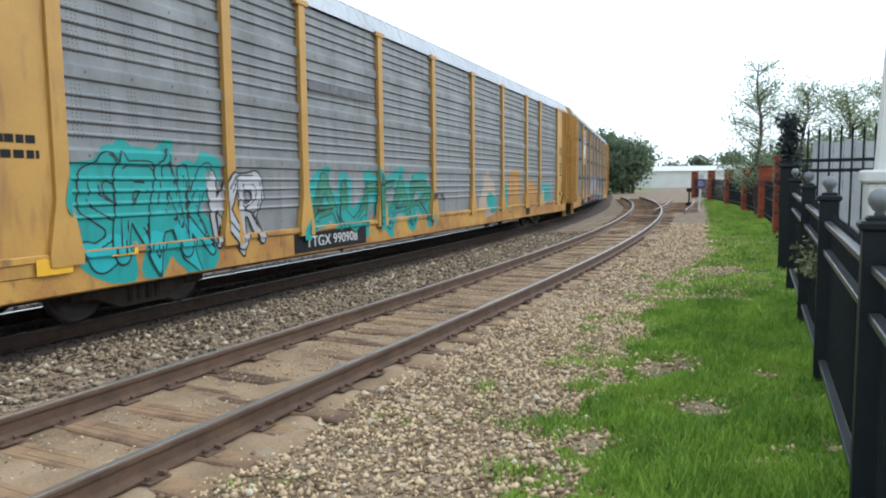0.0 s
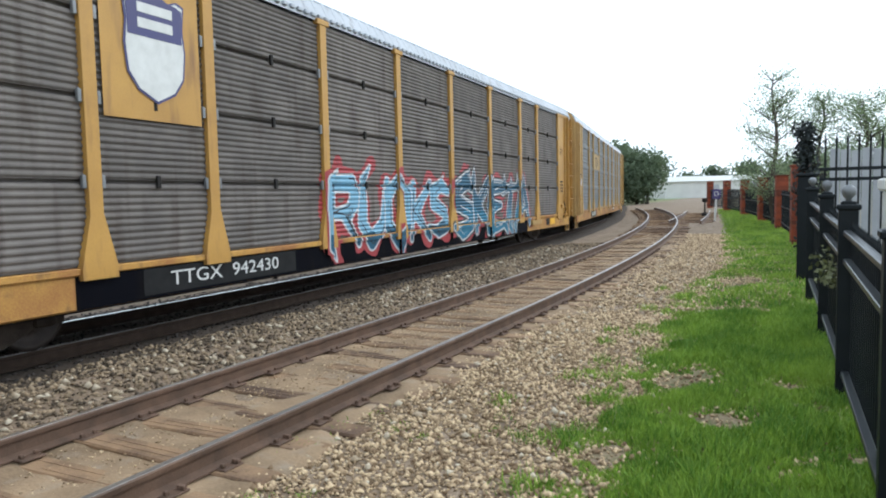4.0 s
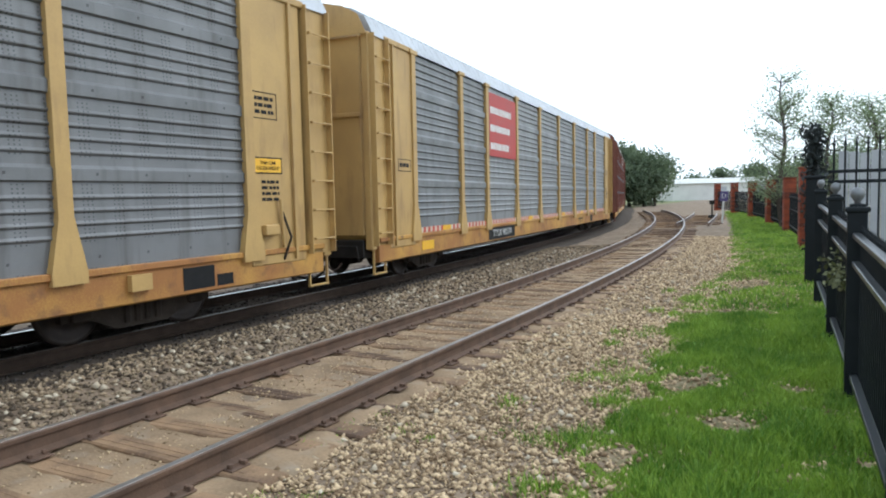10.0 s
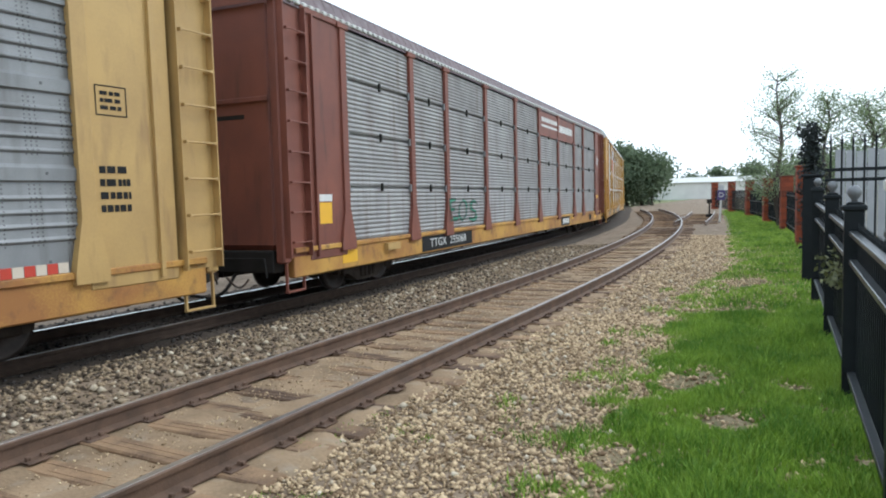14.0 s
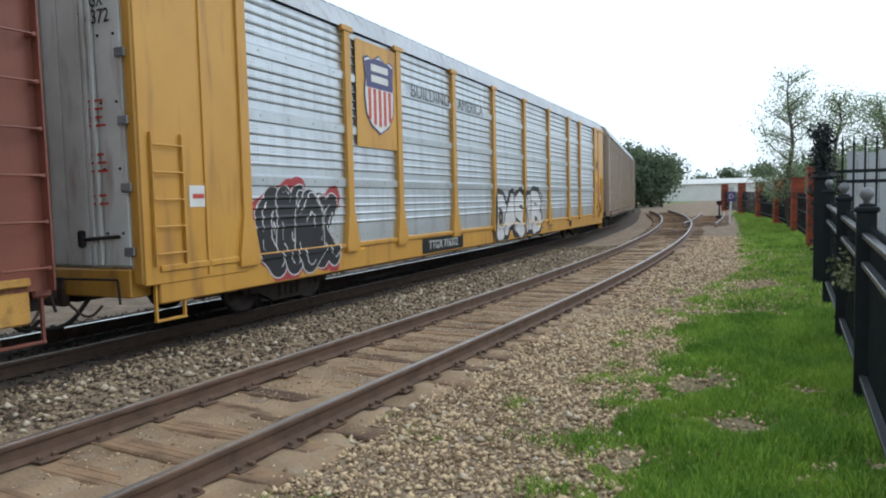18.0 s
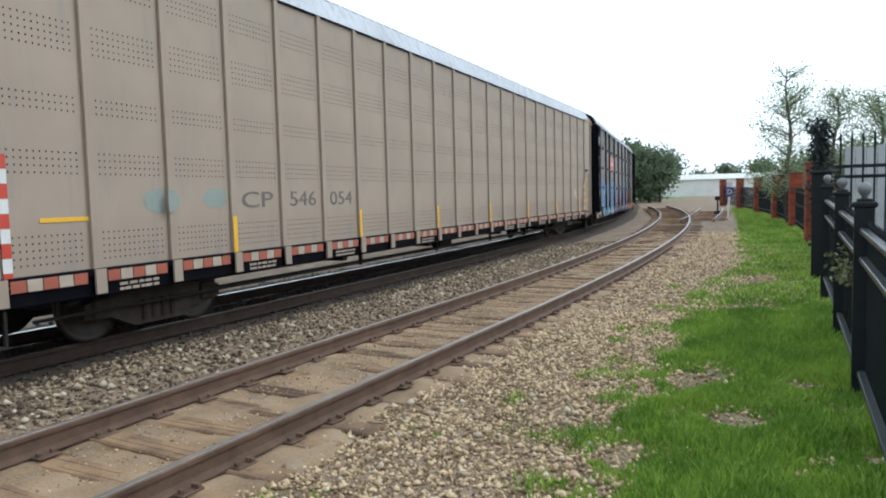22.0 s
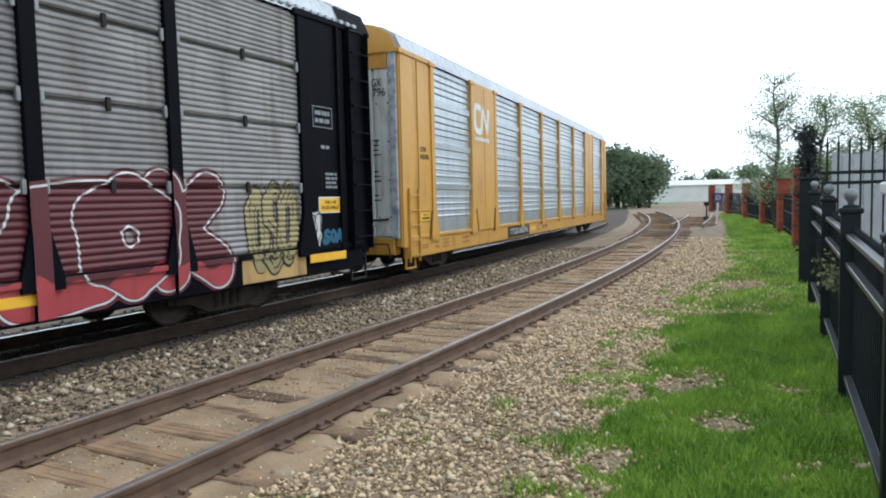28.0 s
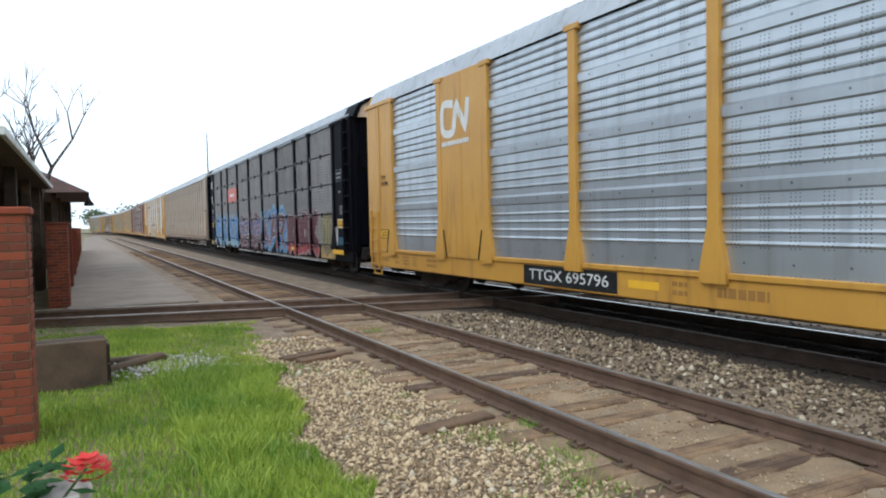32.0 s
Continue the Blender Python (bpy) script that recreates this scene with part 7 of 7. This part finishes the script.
def leaf_cards(rnd_seed, centres, per, radius, size):
    g = np.random.default_rng(rnd_seed)
    c = np.array([tuple(p) for p in centres])
    n = len(c) * per
    pos = np.repeat(c, per, 0) + g.normal(0, radius, (n, 3)) * np.array((1, 1, 0.75))
    u = g.normal(0, 1, (n, 3))
    u /= np.linalg.norm(u, axis=1)[:, None]
    w = np.cross(u, g.normal(0, 1, (n, 3)))
    w /= np.linalg.norm(w, axis=1)[:, None]
    s = size * g.uniform(0.6, 1.4, (n, 1))
    V = np.stack([pos - u * s, pos + w * s * 0.5, pos + u * s, pos - w * s * 0.5], 1).reshape(-1, 3)
    return V, np.arange(4 * n).reshape(n, 4)


def tree(seed, x, y, height, trunk, depth, per, radius, size, material, label, name="tree", spread_a=0.55, first=0.28):
    rnd = random.Random(seed)
    t = thing(name, label, "tree" if name != "shrub" else "shrub", at=pose(x, y, 0))
    k, tips = Kit(), []
    limbs(k, rnd, Vector((0, 0, -0.1)), Vector((rnd.uniform(-0.05, 0.05), rnd.uniform(-0.05, 0.05), 1)).normalized(), height * first, trunk, depth, tips, spread_a)
    part("trunk", k, bark, t)
    if per:
        V, F = leaf_cards(seed, [p for p in tips if p.z > height * 0.12], per, radius, size)
        V[:, 2] = np.maximum(V[:, 2], 0.1)
        part("crown", np_mesh("crown", V, F), material, t)
    return t


def feathery(seed, x, y, height, width, label):
    """Slim tree: one leader with rising side branches from low down and small pale leaves along them."""
    rnd = random.Random(seed)
    t = thing("tree", label, "tree", at=pose(x, y, 0))
    k, tips = Kit(), []
    n = 9
    line = [Vector((0.12 * math.sin(i * 1.1 + seed), 0.1 * math.cos(i), -0.1 + height * i / n)) for i in range(n + 1)]
    for i in range(n):
        k.tube(line[i], line[i + 1], 0.14 * (1 - i / n) + 0.02, 0.14 * (1 - (i + 1) / n) + 0.02, 7, False)
    for i in range(46):
        u = rnd.uniform(0.16, 1.0)
        j = min(n - 1, int(u * n))
        p = line[j].lerp(line[j + 1], u * n - j)
        a = rnd.uniform(0, 6.28)
        ln = width * rnd.uniform(0.6, 1.15) * (0.45 + 0.75 * math.sin(min(1.0, 1.25 * (1.08 - u)) * 1.6))
        d = Vector((math.cos(a), math.sin(a), rnd.uniform(0.25, 0.9))).normalized()
        q = p + d * ln
        k.tube(p, q, 0.035, 0.01, 4, False)
        for m in range(3):
            tips.append(p.lerp(q, 0.4 + 0.3 * m))
            d2 = (d + Vector((rnd.uniform(-1, 1), rnd.uniform(-1, 1), rnd.uniform(-0.3, 0.8)))).normalized()
            q2 = p.lerp(q, 0.4 + 0.3 * m) + d2 * ln * 0.35
            k.tube(p.lerp(q, 0.4 + 0.3 * m), q2, 0.012, 0.005, 3, False)
            tips.append(q2)
    part("trunk", k, bark, t)
    V, F = leaf_cards(seed, tips, 22, 0.24, 0.05)
    part("crown", np_mesh("crown", V, F), pale_leaf, t)


feathery(21, -2.0, 36.0, 6.9, 1.35, "slender airy tree in pale spring leaf behind the fence")
feathery(24, -0.1, 38.0, 5.7, 1.4, "slender airy tree in pale spring leaf beside another")
feathery(26, 1.6, 37.0, 5.6, 1.7, "airy spring tree standing behind the iron gate")
feathery(27, 3.4, 39.0, 5.6, 1.7, "airy spring tree beyond the board fence")
tree(23, 5.2, 44.0, 7.0, 0.15, 4, 22, 0.55, 0.08, pale_leaf, "airy spring tree beyond the board fence")
dk = mat("dark_evergreen", (0.022, 0.03, 0.03), (0.014, 0.02, 0.02), 3, 0.7, 0, 0, 20, 0.9, 0.3, island=True)
t = thing("shrub", "dark narrow evergreen shrub behind the gate post", "shrub", at=pose(-0.35, 17.6, 0))
part("trunk", Kit().tube((0, 0, -0.1), (-0.1, 0, 2.3), 0.06, 0.03), bark, t)
V, F = leaf_cards(9, [(-0.02 - 0.14 * i / 12 + 0.02 * (i % 3), 0.03 * (i % 2), 0.5 + 0.21 * i) for i in range(13)], 260, 0.11, 0.05)
part("crown", np_mesh("crown", V, F), dk, t)
vine = thing("shrub", "small leafy bush growing through the iron fence", "shrub", at=pose(0.06, 9.2, 0))
V, F = leaf_cards(31, [(-0.12 + 0.05 * (i % 3), -0.5 + 0.16 * i, 0.9 + 0.05 * (i % 4)) for i in range(6)], 70, 0.09, 0.035)
part("leaves", np_mesh("leaves", V, F), mat("olive_leaf", (0.16, 0.17, 0.06), (0.09, 0.1, 0.04), 6, 0.6, 0, 0, 20, 0.9, 0.4, island=True), vine)
part("stem", Kit().tube((0, 0, -0.05), (0, 0, 0.95), 0.015), bark, vine)

# the rounded grove that the bend runs into
for i, (x, y, h) in enumerate(((-21.0, 83, 10.8), (-24.4, 82, 10.0), (-18.6, 86, 10.0), (-27.5, 84, 10.0), (-22.5, 88, 11.0), (-31.5, 86, 9.4), (-35, 84, 9.8), (-20.0, 81.5, 6.6), (-25.5, 80.5, 6.6), (-17.6, 83.5, 6.2), (-22.6, 80.5, 4.0), (-18.4, 82, 3.6))):
    tree(60 + i, x, y, h, 0.25, 4, 48, 0.8, 0.2, leaf_mat, "dense rounded green tree in the grove past the bend", spread_a=0.75, first=0.2)
# low trees on the skyline
for i, (x, y, h) in enumerate(((-3.2, 70, 4.6), (-0.8, 74, 6.0), (2.5, 70, 6.5), (6, 62, 6.5), (9, 50, 6.0))):
    tree(80 + i, x, y, h, 0.16, 3, 46, 0.7, 0.18, leaf_mat, "low green tree behind the brick pillars", spread_a=0.7)
for i in range(16):
    a = -52 + i * 6.4
    tree(100 + i, a, 165 + 7 * math.sin(i * 2.1), 6.2 + 1.3 * math.sin(i * 1.3), 0.25, 3, 40, 1.2, 0.4, leaf_mat, "distant hazy green tree on the skyline", spread_a=0.7)
# scrub across the line, behind the train
for i in range(26):
    y = -62 + i * 4.1
    tree(130 + i, -43 + 3 * math.sin(i * 1.7), y, 5.2 + 1.0 * math.sin(i * 2.3), 0.14, 4, 30, 0.6, 0.11, leaf_mat if i % 3 else pale_leaf, "scrubby half-bare tree across the line", spread_a=0.7, first=0.24)
for i in range(9):
    tree(260 + i, -46 - (i % 2), -28 + i * 5.2, 7.0 + 0.6 * math.sin(i), 0.1, 5, 0, 0, 0, None, "leafless thin tree above the scrub across the line", "bare_tree", 0.5, 0.3)
scrub = np.random.default_rng(77)
for i in range(24):
    sh_y = -60 + 4.4 * i
    t = thing("shrub", "dense low green brush across the line", "shrub", at=pose(-40.5 + 1.2 * math.sin(i * 2.4), sh_y, 0))
    c = [(scrub.uniform(-1.2, 1.2), scrub.uniform(-2.4, 2.4), scrub.uniform(0.3, 2.6)) for _ in range(26)]
    V, F = leaf_cards(300 + i, c, 60, 0.5, 0.1)
    V[:, 2] = np.maximum(V[:, 2], 0.02)
    part("foliage", np_mesh("foliage", V, F), leaf_mat if i % 2 else pale_leaf, t)
    part("stem", Kit().tube((0, 0, -0.1), (0.1, 0.2, 1.8), 0.05, 0.02, 6), bark, t)
x, y = rng.uniform(-41, -36, 5000), rng.uniform(-60, 45, 5000)
blades("rough_grass", x, y, rng.uniform(0.4, 1.3, 5000), dry_grass, "tall rough grass at the foot of the scrub", 0.03, 0.6)
for i, (x, y, h) in enumerate(((-13, -250, 9), (-20, -262, 10), (-4, -255, 9), (8, -240, 10), (16, -225, 9), (22, -200, 10), (-30, -250, 11))):
    tree(150 + i, x, y, h, 0.3, 3, 40, 1.4, 0.5, leaf_mat, "distant dark tree at the end of the line", spread_a=0.7)
tree(171, 1.3, -27.2, 5.6, 0.14, 5, 0, 0, 0, None, "bare branching tree behind the station roof", "bare_tree", 0.72, 0.4)
tree(172, 3.4, -30.0, 6.0, 0.13, 5, 0, 0, 0, None, "bare branching tree beside the canopy", "bare_tree", 0.5, 0.34)


def motions():
    for key in MIDDLE:
        rows = []
        for j in range(0, 65):
            t = j * 0.5
            s = MIDDLE[key] - travelled(t)
            xa, ya, _ = main_line(s - 10.4)
            xb, yb, _ = main_line(s + 10.4)
            za, zb = main_fall(s - 10.4), main_fall(s + 10.4)
            rows.append((t, pose((xa + xb) / 2, (ya + yb) / 2, RAIL_Z + 0.003 + (za + zb) / 2, math.degrees(math.atan2(zb - za, 20.8)), 0, math.degrees(math.atan2(xa - xb, yb - ya)))))
        walk(CARS[key], rows)
    turn = [(j / 12, math.degrees(travelled(j / 12) / 0.442)) for j in range(385)]
    for ws in WHEELS:
        y = ws.location.y
        walk(ws, [(t, pose(0, y, 0.445, a % 360, 0, 0)) for t, a in turn])


motions()
